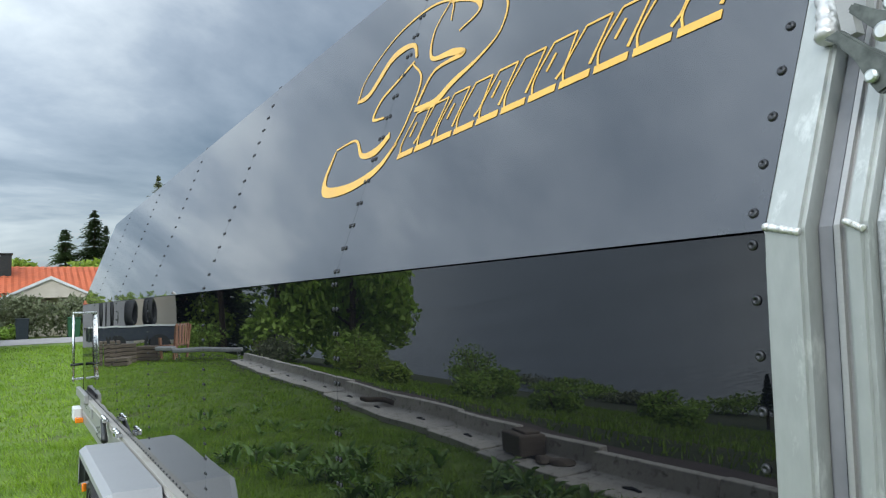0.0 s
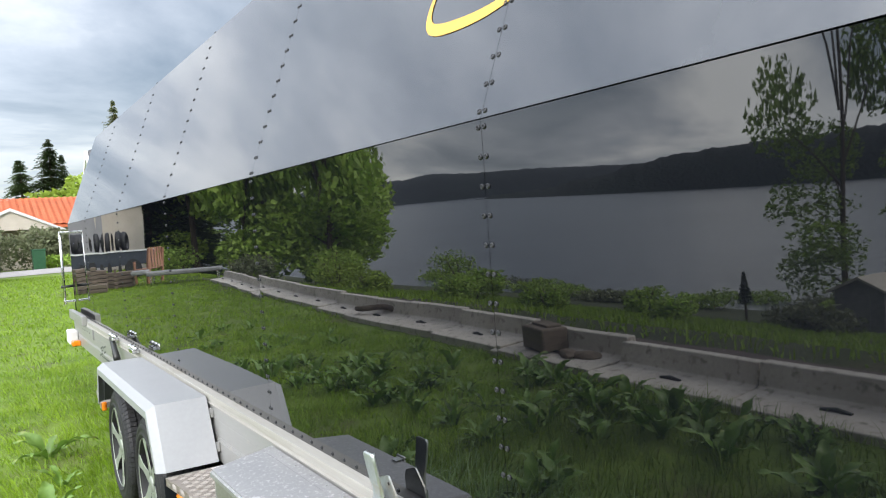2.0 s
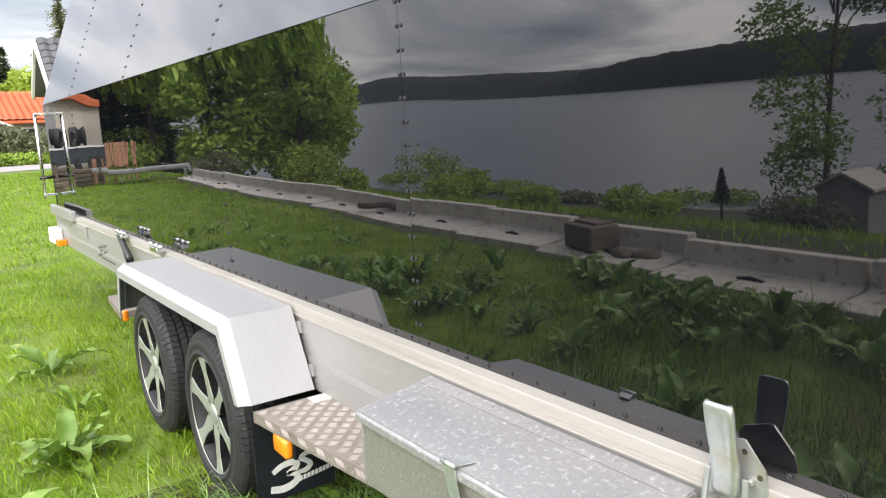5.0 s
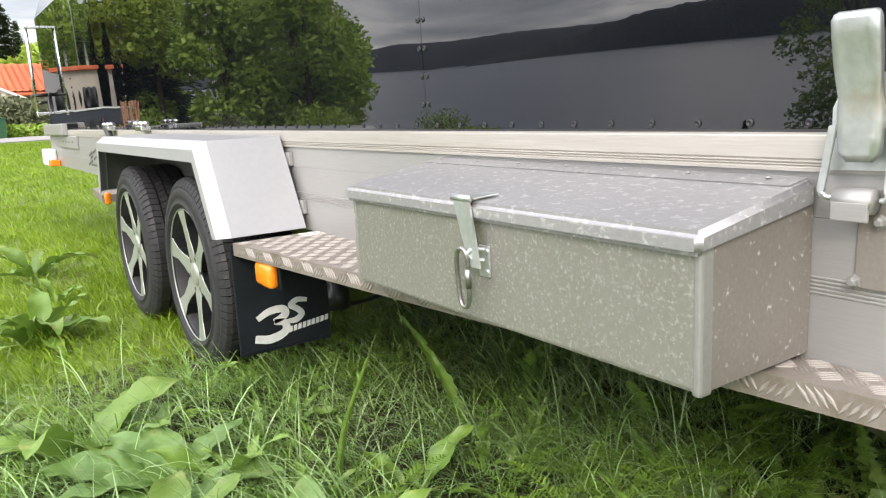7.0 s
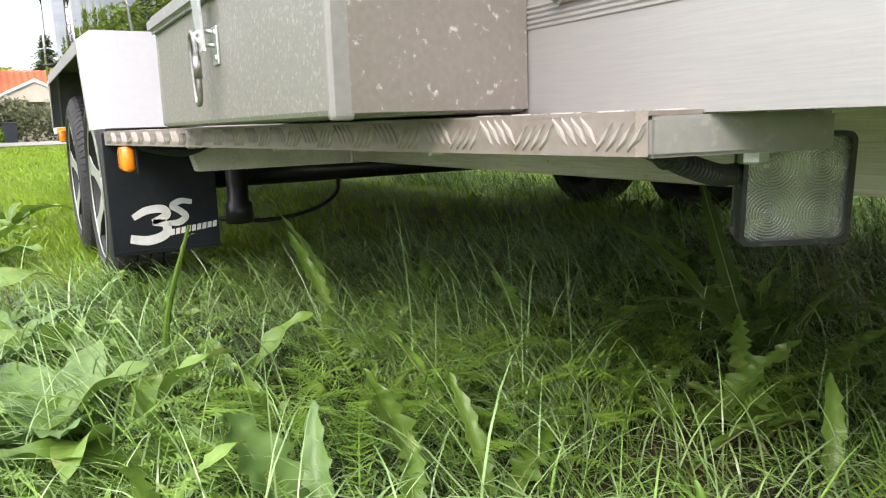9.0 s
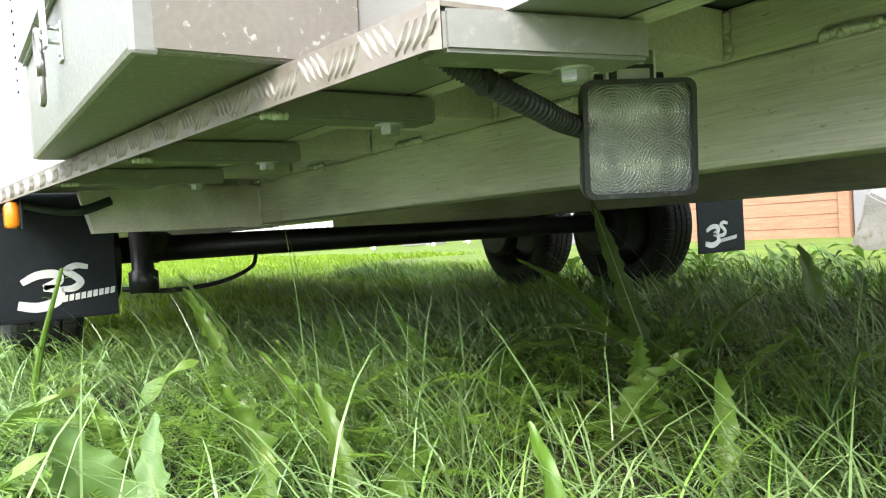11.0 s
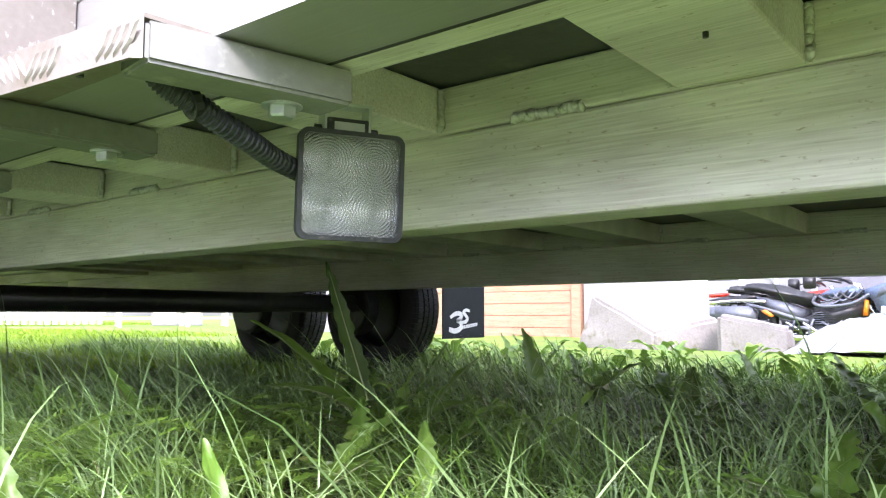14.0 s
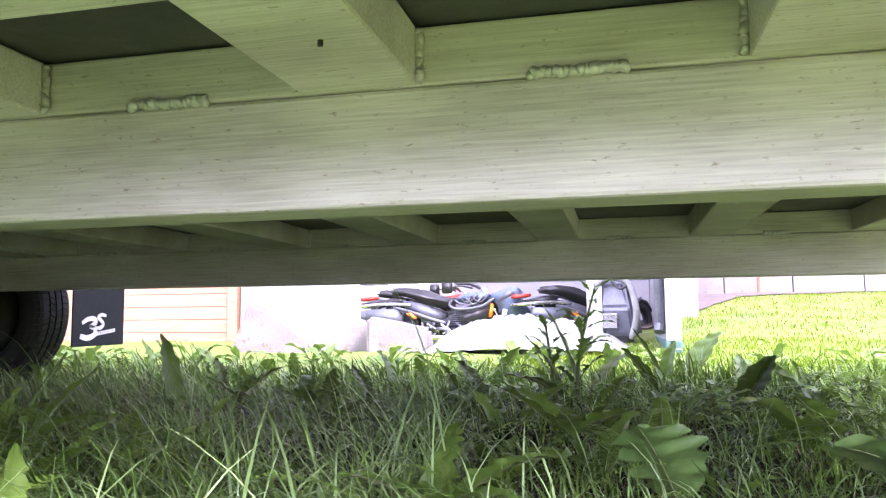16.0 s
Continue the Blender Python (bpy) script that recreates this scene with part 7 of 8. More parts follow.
tarp = thing("tarpaulin", "crumpled white tarpaulin heaped on the grass", "tarpaulin", (5.66, 1.87, 0))
bm = bmesh.new()
N = 60
grid = []
for j in range(N):
    row = []
    for i in range(N):
        u, v = i / (N - 1) * 2 - 1, j / (N - 1) * 2 - 1
        h = 0.285 * max(0, 1 - (u * 0.95) ** 2) ** 0.8 * max(0, 1 - (abs(v) * 0.97) ** 2.4) * (1 + 0.12 * v)
        fold = abs(noise.noise((u * 2.2 + v * 0.6, v * 3.2, 2))) * 0.16 + abs(noise.noise((u * 5 + v, v * 7, 9))) * 0.06
        row.append(bm.verts.new((u * 0.42, v * 0.71, max(-0.03, h * (1.0 - fold * 3.4) + 0.02 * noise.noise((u * 4, v * 4, 4))))))
    grid.append(row)
for a, b in zip(grid, grid[1:]):
    for i in range(N - 1):
        bm.faces.new((a[i], a[i + 1], b[i + 1], b[i]))
bmesh.ops.recalc_face_normals(bm, faces=bm.faces[:])
part("sheet", bm, TARP, tarp, smooth=True)

# retaining wall of blocks beyond the bank, with a gravel strip and a rusty pole
rw = thing("retaining_wall", "pale concrete block retaining wall above the grassy bank", "wall", (12.4, -0.306, 0))
for k in range(9):
    for r in range(2):
        y0 = 1.94 - 0.97 * (k + 1) - 0.48 * r
        part("block", boxed(0, 0.35, y0 + 0.006, y0 + 0.964, 0.50 + 0.40 * r, 0.894 + 0.40 * r, 0.012), CONCRETE_PALE, rw)


def gravel_edge(y):
    """Where the bank's grass ends and the gravel below the wall begins."""
    return 7.9 + (0.70 - y) * 2.7 if y > -0.2 else min(11.9, 10.33 + (-0.2 - y) * 0.85)


bm = bmesh.new()
gys = [2.2 - 0.2 * k for k in range(48)]
grows = []
for y in gys:
    x0 = max(7.2, gravel_edge(y))
    grows.append([bm.verts.new((x, y, ground_z(x, y) + 0.022)) for x in (x0 + (12.45 - x0) * k / 12 for k in range(13))])
for a, b in zip(grows, grows[1:]):
    for k in range(12):
        bm.faces.new((a[k], a[k + 1], b[k + 1], b[k]))
bmesh.ops.recalc_face_normals(bm, faces=bm.faces[:])
bmesh.ops.solidify(bm, geom=bm.faces[:], thickness=0.01)
solid("gravel_strip", bm, GRAVEL, "pinkish gravel strip below the retaining wall", "gravel", "structure")
bm = tube(bmesh.new(), [(11.6, -0.69, 0.3), (11.6, -0.69, 2.0)], 0.05, 10)
solid("rusty_pole", bm, WOOD_DOOR, "rusty red-brown pole by the retaining wall", "pole")

# bare gravelly path behind the row of elements
bm = bmesh.new()
prow = []
for k in range(46):
    y = -4 + 0.5 * k
    xa = kerb_x(y) - 0.47
    prow.append([bm.verts.new((xa - d, y, ground_z(xa - d, y) + 0.025)) for d in (0, 0.25, 0.5, 0.75 + 0.12 * noise.noise((y * 0.7, 1, 2)))])
for a, b in zip(prow, prow[1:]):
    for k in range(3):
        bm.faces.new((a[k], a[k + 1], b[k + 1], b[k]))
bmesh.ops.recalc_face_normals(bm, faces=bm.faces[:])
bmesh.ops.solidify(bm, geom=bm.faces[:], thickness=0.01)
solid("gravel_path", bm, GRAVEL, "bare gravelly strip behind the concrete elements", "gravel", "structure")

# far clutter seen between the wheels
crate = thing("plastic_crate", "red plastic crate with a yellow stripe on the grass", "crate", (3.9, 18.3, 0))
part("body", boxed(-0.28, 0.28, -0.2, 0.2, 0.02, 0.36, 0.03), BIKE_RED, crate)
part("stripe", boxed(-0.04, 0.06, -0.21, -0.2, 0.05, 0.34), YELLOW, crate)
fence = thing("white_fence", "low white slatted fence panel", "fence", (8.0, 19.0, 0), -20)
for k in range(16):
    part("slat", boxed(-1.2 + 0.155 * k, -1.09 + 0.155 * k, -0.02, 0.02, 0.05, 0.9, 0.004), WHITE_PAINT, fence)
for z in (0.25, 0.7):
    part("rail", boxed(-1.25, 1.3, 0.02, 0.05, z, z + 0.08), WHITE_PAINT, fence)
for k, (x, y, tn) in enumerate(((9.5, 17.0, -25), (12.0, 16.6, -30))):
    tb_ = thing("picnic_table", "white-painted picnic table with slanted legs", "table", (x, y, 0), tn, group="garden tables")
    for s in (-0.7, 0.7):
        for q in (-1, 1):
            part("leg", prism(bmesh.new(), [(s - 0.04, 0.55 * q, 0), (s - 0.04, 0.45 * q, 0), (s - 0.04, 0.12 * q, 0.72), (s - 0.04, 0.24 * q, 0.72)], (0.08, 0, 0)), WHITE_PAINT, tb_)
        part("cross_bar", boxed(s - 0.03, s + 0.03, -0.7, 0.7, 0.38, 0.46), WHITE_PAINT, tb_)
    for q in range(5):
        part("top_board", boxed(-0.95, 0.95, -0.36 + 0.145 * q, -0.23 + 0.145 * q, 0.72, 0.76, 0.005), WHITE_PAINT, tb_)
    for q in (-0.72, 0.58):
        part("bench_board", boxed(-0.95, 0.95, q, q + 0.14, 0.46, 0.50, 0.005), WHITE_PAINT, tb_)
cab = thing("white_cabinet", "white boxy cabinet standing on the lawn", "cabinet", (11.0, 18.4, 0), -30)
part("body", boxed(-0.6, 0.6, -0.3, 0.3, 0.0, 1.0, 0.02), WHITE_WALL, cab)
part("door", boxed(-0.56, 0.0, -0.32, -0.30, 0.06, 0.94, 0.01), WHITE_PAINT, cab)
part("door", boxed(0.01, 0.56, -0.32, -0.30, 0.06, 0.94, 0.01), WHITE_PAINT, cab)


# ---- grass ----
def blades(name, x0, x1, y0, y1, density, h0, h1, w, material, label, seed, lean=0.3, curl=1.1, keep=None, wind=2.7, steps=3, bare=0.2):
    """Blades that rise at a tilt and arch over; many of them lean with the wind."""
    g = np.random.default_rng(seed)
    n = int((x1 - x0) * (y1 - y0) * density)
    x, y = g.uniform(x0, x1, n), g.uniform(y0, y1, n)
    clump = np.array([noise.noise((a * 3.0, b * 3.0, seed)) + 0.5 * noise.noise((a * 9.0, b * 9.0, seed)) for a, b in zip(x, y)])
    ok = clump > g.uniform(-0.75, bare, n)
    if keep is not None:
        ok &= keep(x, y)
    x, y, clump = x[ok], y[ok], clump[ok]
    n = len(x)
    z = np.array([ground_z(a, b) for a, b in zip(x, y)]) - 0.004
    length = g.uniform(h0, h1, n) * (0.75 + 0.55 * np.clip(clump + 0.3, 0, 1)) * np.where(g.uniform(0, 1, n) < 0.06, 1.4, 1.0)
    a = np.where(g.uniform(0, 1, n) < 0.62, wind + g.normal(0, 0.5, n), g.uniform(0, 2 * np.pi, n))
    tilt = np.abs(g.normal(0, lean, n))
    arch = 0.45 + g.gamma(2.0, curl / 2.2, n)
    twist = g.normal(0, 0.45, n)
    ww = w * g.uniform(0.55, 1.4, n)
    ca, sa = np.cos(a), np.sin(a)
    fx, fy = np.cos(a + np.pi / 2 + twist), np.sin(a + np.pi / 2 + twist)
    out = np.zeros((n, 2 * steps + 1, 3), dtype=np.float32)
    cx, cy, cz = x.copy(), y.copy(), z.copy()
    for k in range(steps + 1):
        t = k / steps
        wk = ww * (0.75 + 0.5 * t - 0.75 * t * t) * (1 - t ** 4)
        if k == steps:
            out[:, 2 * k] = np.stack((cx, cy, cz), 1)
            break
        out[:, 2 * k] = np.stack((cx - fx * wk / 2, cy - fy * wk / 2, cz), 1)
        out[:, 2 * k + 1] = np.stack((cx + fx * wk / 2, cy + fy * wk / 2, cz), 1)
        th = tilt + arch * ((k + 0.5) / steps) ** 1.3
        d = length / steps
        cx = cx + np.sin(th) * ca * d
        cy = cy + np.sin(th) * sa * d
        cz = np.maximum(cz + np.cos(th) * d, z + 0.008)
    nv = 2 * steps + 1
    pattern, starts, at = [], [], 0
    for k in range(steps - 1):
        pattern += [2 * k, 2 * k + 1, 2 * k + 3, 2 * k + 2]
        starts.append(at)
        at += 4
    pattern += [2 * steps - 2, 2 * steps - 1, 2 * steps]
    starts.append(at)
    at += 3
    loops = (np.arange(n)[:, None] * nv + np.array(pattern)).ravel()
    start = (np.arange(n)[:, None] * at + np.array(starts)).ravel()
    me = bpy.data.meshes.new(name)
    me.vertices.add(n * nv)
    me.vertices.foreach_set("co", out.ravel())
    me.loops.add(len(loops))
    me.loops.foreach_set("vertex_index", loops.astype(np.int32))
    me.polygons.add(len(start))
    me.polygons.foreach_set("loop_start", start.astype(np.int32))
    me.polygons.foreach_set("use_smooth", np.ones(len(start), dtype=bool))
    me.update(calc_edges=True)
    me.materials.append(material)
    return tagged(new(name, me), label, "grass", kind="stuff")


def off_wheels(x, y):
    on = np.zeros(len(x), dtype=bool)
    for c in HUBS:
        on |= (x > 0.355) & (x < 0.56) & (np.abs(y - c) < 0.085)
    return ~on


def off_gravel(x, y):
    edge = np.where(y > -0.2, 7.9 + (0.70 - y) * 2.7, np.minimum(11.9, 10.33 + (-0.2 - y) * 0.85))
    return (x < edge + 0.1) & ~((y > 0.85) & (x > 6.1))


def off_path(x, y):
    kx = -2.12 - 0.068 * (y - 2.4) - 0.0012 * (y - 4) ** 2
    return x < kx - 1.25


def lawn_side(x, y):
    kx = -2.12 - 0.068 * (y - 2.4) - 0.0012 * (y - 4) ** 2
    return x > kx + 0.02


def under(x, y):
    return x > 0.75


def scatter(x, y):
    """An even scatter of 0 to 1 over the plan."""
    return (np.sin(x * 431.7 + y * 977.3) * 4375.5) % 1.0


def ragged(x, y):
    """The rank grass thins out unevenly towards the open lawn."""
    wave = 0.12 * np.sin(y * 5.1) + 0.08 * np.sin(x * 7.3 + y * 11.0)
    return ((x + 0.75 + wave) / 0.6 > scatter(x, y)) & ((y - 1.35 + wave) / 0.3 > scatter(y, x)) & ((3.75 - y + wave) / 0.4 > scatter(y, x + 3))


def worn_patch(x, y):
    """Rank grass, thin and trodden where bare soil and litter show."""
    thin = ((x - 0.87) / 0.15) ** 2 + ((y - 1.96) / 0.13) ** 2
    return off_wheels(x, y) & ragged(x, y) & (thin + 0.9 * scatter(x, y) > 0.95)


blades("grass", -0.7, 1.7, 1.45, 3.65, 9600, 0.05, 0.15, 0.0028, GRASS_LUSH, "lush uneven grass beside and under the trailer", 11, 0.5, 1.6, worn_patch, steps=4, bare=0.45)
blades("grass", -0.7, 1.7, 1.45, 3.65, 4500, 0.10, 0.25, 0.0028, GRASS_SHEEN, "glossy grass blades arching beside the trailer, sky sheen in their pale colour", 31, 0.5, 1.9, worn_patch, steps=6, bare=0.5)
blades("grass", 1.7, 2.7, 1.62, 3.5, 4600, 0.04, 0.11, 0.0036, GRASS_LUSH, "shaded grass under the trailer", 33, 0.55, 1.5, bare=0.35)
blades("grass", 1.7, 2.7, 1.62, 3.5, 1200, 0.09, 0.19, 0.0050, GRASS_SHEEN, "arching blades under the trailer, sky sheen in their pale colour", 34, 0.7, 1.6, steps=5, bare=0.5)
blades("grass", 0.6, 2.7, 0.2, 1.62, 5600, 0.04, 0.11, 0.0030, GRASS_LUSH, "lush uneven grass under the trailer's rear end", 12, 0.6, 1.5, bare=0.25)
blades("grass", 0.6, 2.7, 0.2, 1.62, 1100, 0.07, 0.18, 0.0028, GRASS_SHEEN, "arching blades under the trailer's rear end, sky sheen in their pale colour", 32, 0.75, 1.7, steps=6, bare=0.5)
blades("grass", -0.7, 0.75, 0.7, 1.75, 2800, 0.03, 0.07, 0.0036, GRASS_LUSH, "short trodden grass", 13, 0.4, 0.8)
blades("grass", -2.3, 0.9, 3.5, 9.0, 2700, 0.04, 0.10, 0.0058, GRASS, "bright lawn grass along the trailer", 14, 0.35, 1.3, lambda x, y: off_wheels(x, y) & lawn_side(x, y))
blades("grass", -0.6, 0.7, 3.3, 5.2, 1600, 0.05, 0.12, 0.0050, GRASS, "dense bright grass round the wheels", 35, 0.35, 1.4, off_wheels)
blades("grass", 0.9, 4.0, 3.5, 9.0, 900, 0.05, 0.10, 0.006, GRASS, "grass under the trailer's axles", 15, 0.3, 1.1, off_wheels)
blades("grass", -2.4, -0.25, -4.0, 3.7, 2100, 0.06, 0.16, 0.005, GRASS, "lawn grass in front of the concrete elements", 16, 0.35, 1.3, lawn_side)
blades("grass", 2.6, 6.2, -1.5, 6.0, 1400, 0.03, 0.065, 0.0050, GRASS, "sunlit grass just beyond the trailer", 36, 0.35, 1.2, off_gravel)
blades("grass", 3.3, 12.0, -6.0, 9.0, 700, 0.025, 0.05, 0.009, GRASS, "sunlit grass on the bank", 17, 0.35, 1.0, off_gravel, steps=2, bare=0.6)
blades("grass", -6.0, 6.0, 9.0, 20.0, 760, 0.04, 0.09, 0.014, GRASS, "lawn beyond the trailer's front", 18, 0.4, 1.0, lawn_side, steps=2)
blades("grass", -9.0, 13.0, 20.0, 34.0, 260, 0.05, 0.09, 0.030, GRASS, "distant lawn by the road", 19, 0.5, 0.9, steps=2)
blades("grass", -16.0, -2.75, 2.0, 26.0, 110, 0.06, 0.17, 0.018, GRASS, "rough grass on the slope towards the lake", 20, 0.3, 0.8, off_path, steps=2)
blades("grass", -9.0, -2.75, -4.0, 2.0, 150, 0.06, 0.17, 0.016, GRASS, "rough grass at the top of the slope", 41, 0.3, 0.8, off_path, steps=2)
blades("grass", -0.7, 3.4, -4.0, 0.25, 900, 0.04, 0.10, 0.006, GRASS, "lawn grass behind the trailer's rear end", 42, 0.35, 1.2)
blades("grass", -0.7, 0.62, 0.2, 0.95, 1500, 0.03, 0.07, 0.005, GRASS, "short trodden grass beside the trailer", 43, 0.4, 1.0)
blades("grass", 2.55, 3.25, -0.5, 6.5, 3200, 0.07, 0.17, 0.0050, GRASS_LUSH, "rank grass along the far edge of the trailer", 51, 0.4, 1.2, steps=4, bare=0.3)
# Added layers of short near-black blades: painted shade in the gaps of the grass.
blades("thatch", -0.5, 1.7, 1.45, 3.5, 10500, 0.025, 0.075, 0.0042, GAP_SHADE, "near-black low blades standing in for the shade between the grass", 61, 0.6, 1.2, worn_patch, steps=2, bare=0.9)
blades("thatch", 0.6, 2.7, 0.2, 1.55, 7000, 0.025, 0.06, 0.0045, GAP_SHADE, "near-black low blades standing in for the shade between the grass", 62, 0.6, 1.2, steps=2, bare=0.9)
blades("dry_grass", 0.72, 1.02, 1.83, 2.09, 3000, 0.03, 0.09, 0.0016, STRAW, "dead brown stems on a worn patch", 63, 1.2, 0.8)
blades("dry_grass", 0.2, 2.6, 0.6, 3.3, 500, 0.03, 0.11, 0.0020, STRAW, "dry straw between the grass", 21, 1.1, 1.0)


# ---- feathery yarrow leaves, thick between the grass ----
def feather_patch(x0, x1, y0, y1, count, seed, label):
    rnd = random.Random(seed)
    vs, fs = [], []
    for _ in range(count):
        x, y = rnd.uniform(x0, x1), rnd.uniform(y0, y1)
        if noise.noise((x * 2.0, y * 2.0, seed)) < 0.02 or (-0.42 < x < 0.5 and 1.0 < y < 1.6):
            continue
        z = ground_z(x, y) + rnd.uniform(0.0, 0.07 if x < 1.5 and y > 1.65 else 0.03)
        a, ln = rnd.uniform(0, 6.28), rnd.uniform(0.09, 0.18)
        d = Vector((math.cos(a), math.sin(a), 0))
        s = Vector((-d.y, d.x, 0))
        up = rnd.uniform(0.4, 1.3)
        n = 19
        for k in range(n):
            t = 0.12 + 0.88 * (k + 1) / n
            c = Vector((x, y, z + 0.01)) + d * ln * t + Vector((0, 0, ln * up * (t - 0.55 * t * t)))
            wd = ln * 0.13 * math.sin(math.pi * (0.15 + 0.84 * t)) ** 0.7
            for sg in (-1, 1):
                out = (s * sg + d * 0.45 + Vector((0, 0, rnd.uniform(-0.1, 0.35)))).normalized() * wd
                across = d * ln * 0.0085
                i = len(vs)
                vs += [c - across, c + out * 0.6 - across * 1.2, c + out, c + out * 0.6 + across * 1.2, c + across]
                fs.append((i, i + 1, i + 2, i + 3, i + 4))
        prev = Vector((x, y, ground_z(x, y)))
        for t in (0.0, 0.25, 0.5, 0.75, 1.0):
            nxt = Vector((x, y, z + 0.01)) + d * ln * t + Vector((0, 0, ln * up * (t - 0.55 * t * t)))
            i = len(vs)
            vs += [prev - s * 0.0009, prev + s * 0.0009, nxt + s * 0.0008, nxt - s * 0.0008]
            fs.append((i, i + 1, i + 2, i + 3))
            prev = nxt
    me = bpy.data.meshes.new("yarrow")
    me.from_pydata(vs, [], fs)
    me.materials.append(YARROW)
    return tagged(new("yarrow", me), label, "yarrow", kind="stuff")


feather_patch(-0.6, 1.5, 1.65, 3.3, 800, 3, "feathery yarrow leaves among the grass")
feather_patch(1.5, 2.9, 1.65, 3.0, 260, 6, "feathery yarrow leaves in the shade")
feather_patch(0.8, 2.6, 0.2, 1.65, 480, 4, "feathery yarrow leaves under the trailer")
feather_patch(0.35, 1.45, 1.66, 2.25, 420, 7, "feathery yarrow leaves at the edge of the shade")


# ---- broad-leaved weeds ----
def weed_leaf(length, width, lobes, curl, seed):
    """One leaf along +x: midrib, wavy or toothed edge, arching to its tip."""
    rnd = random.Random(seed)
    bm = bmesh.new()
    n = 26
    rows = []
    for k in range(n + 1):
        t = k / n
        w = width * (math.sin(math.pi * t ** 0.75) ** 0.8 * 0.5 + 0.02) * (0.35 + 0.65 * smooth(0, 0.45, t))
        if lobes:
            f = (t * lobes) % 1.0
            w *= (0.30 + 0.85 * (f if f < 0.8 else (1 - f) / 0.2 * 0.8)) if t < 0.85 else 0.9
        w *= 1 + 0.06 * rnd.uniform(-1, 1)
        x = length * (t - 0.22 * curl * t ** 3)
        z = length * (0.55 * t - 0.75 * curl * t * t)
        wave = 0.10 * width * math.sin(t * 15 + seed)
        rows.append([bm.verts.new((x, w * q, z + abs(q) * w * 0.35 + (wave if q > 0 else -wave) * abs(q))) for q in (-1, -0.5, 0, 0.5, 1)])
    for a, b in zip(rows, rows[1:]):
        for q in range(4):
            bm.faces.new((a[q], a[q + 1], b[q + 1], b[q]))
    return bm


THISTLE = surface("greyish_thistle", (0.15, 0.21, 0.08), (0.25, 0.31, 0.14), 0.6, 0, 20, fine=90, bump=0.2, vary=0.2, sheen_through=0.2)

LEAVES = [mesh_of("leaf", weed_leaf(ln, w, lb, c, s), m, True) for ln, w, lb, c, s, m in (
    (0.20, 0.052, 0, 0.55, 1, WEED), (0.22, 0.048, 9, 0.75, 2, WEED), (0.17, 0.042, 7, 0.6, 3, WEED), (0.25, 0.062, 0, 0.8, 4, WEED), (0.15, 0.040, 8, 0.6, 5, WEED_DIMMED), (0.20, 0.040, 6, 0.7, 6, WEED_DIMMED))]


def weed(at, kinds, count, scale, seed, label, spread=(25, 75)):
    x, y = at
    rnd = random.Random(seed)
    w = thing("weed", label, "weed", (x, y, ground_z(x, y) - 0.005), rnd.uniform(0, 360), group="broad-leaved weeds")
    for k in range(count):
        ob = new("leaf", LEAVES[rnd.choice(kinds)])
        ob.parent = w
        s = scale * rnd.uniform(0.65, 1.15)
        ob.matrix_basis = pose(0, 0, 0, 0, 0, 360 * k / count + rnd.uniform(-25, 25)) @ pose(0.008, 0, 0, rnd.uniform(-20, 20), -rnd.uniform(*spread) + 28, 0) @ Matrix.Scale(s, 4)
    return w


BRIGHT = "bright green broad-leaved weed growing in the grass"
TOOTHED = "toothed green weed growing in the grass"
# These plants mix in the dimmed leaves, which deepens the shade by colour.
SHADE = "broad-leaved weed in the trailer's shade, many leaves coloured darker for it"
WEEDS = [
    (0.12, 2.36, (0, 3), 8, 1.1, "b"), (0.20, 2.78, (0, 1), 8, 1.1, "b"), (0.02, 2.55, (0, 3), 9, 1.2, "b"),
    (-0.02, 3.10, (1, 3), 9, 1.2, "b"), (0.00, 4.15, (0, 1, 3), 9, 1.2, "b"), (0.10, 3.02, (0, 1), 7, 1.0, "b"), (0.42, 3.02, (1, 2), 6, 0.9, "t"), (0.33, 2.95, (1, 2), 5, 0.8, "t"),
    (1.30, 2.32, (4, 1), 6, 0.9, "s"), (0.77, 2.18, (1, 2), 5, 0.7, "t"), (1.20, 1.93, (1, 2), 4, 0.75, "t"), (1.62, 1.42, (1, 2), 5, 0.8, "t"),
    (2.57, 1.113, (1, 4), 4, 0.9, "s"), (2.30, 0.93, (5,), 3, 0.9, "s"), (2.05, 0.75, (1, 4), 5, 0.8, "s"), (1.58, 1.78, (5, 4), 5, 0.8, "s"), (2.68, 1.52, (4, 5), 5, 0.85, "s"), (3.05, 2.25, (4, 5), 5, 0.9, "s"),
    (3.10, 3.05, (0, 4), 6, 1.0, "s"), (0.46, 2.55, (0, 1), 6, 0.95, "b"), (0.72, 2.28, (1, 2), 5, 0.8, "t"), (0.90, 2.00, (0, 2), 4, 0.75, "t"), (1.58, 2.30, (2, 4), 5, 0.8, "s"),
    (0.89, 2.06, (2,), 4, 0.7, "t"), (1.25, 1.52, (2, 1), 4, 0.7, "t"), (0.04, 4.20, (0, 3, 1), 10, 1.25, "b"), (0.15, 5.38, (0, 3), 9, 1.2, "b"), (0.16, 4.72, (1,), 7, 1.0, "b"), (0.30, 3.30, (1, 2), 6, 0.9, "t"),
    (0.62, 2.62, (1, 2), 5, 0.7, "t"), (-0.25, 3.6, (0, 3), 8, 1.1, "b"), (0.26, 2.36, (0, 3), 6, 0.9, "b"),
]
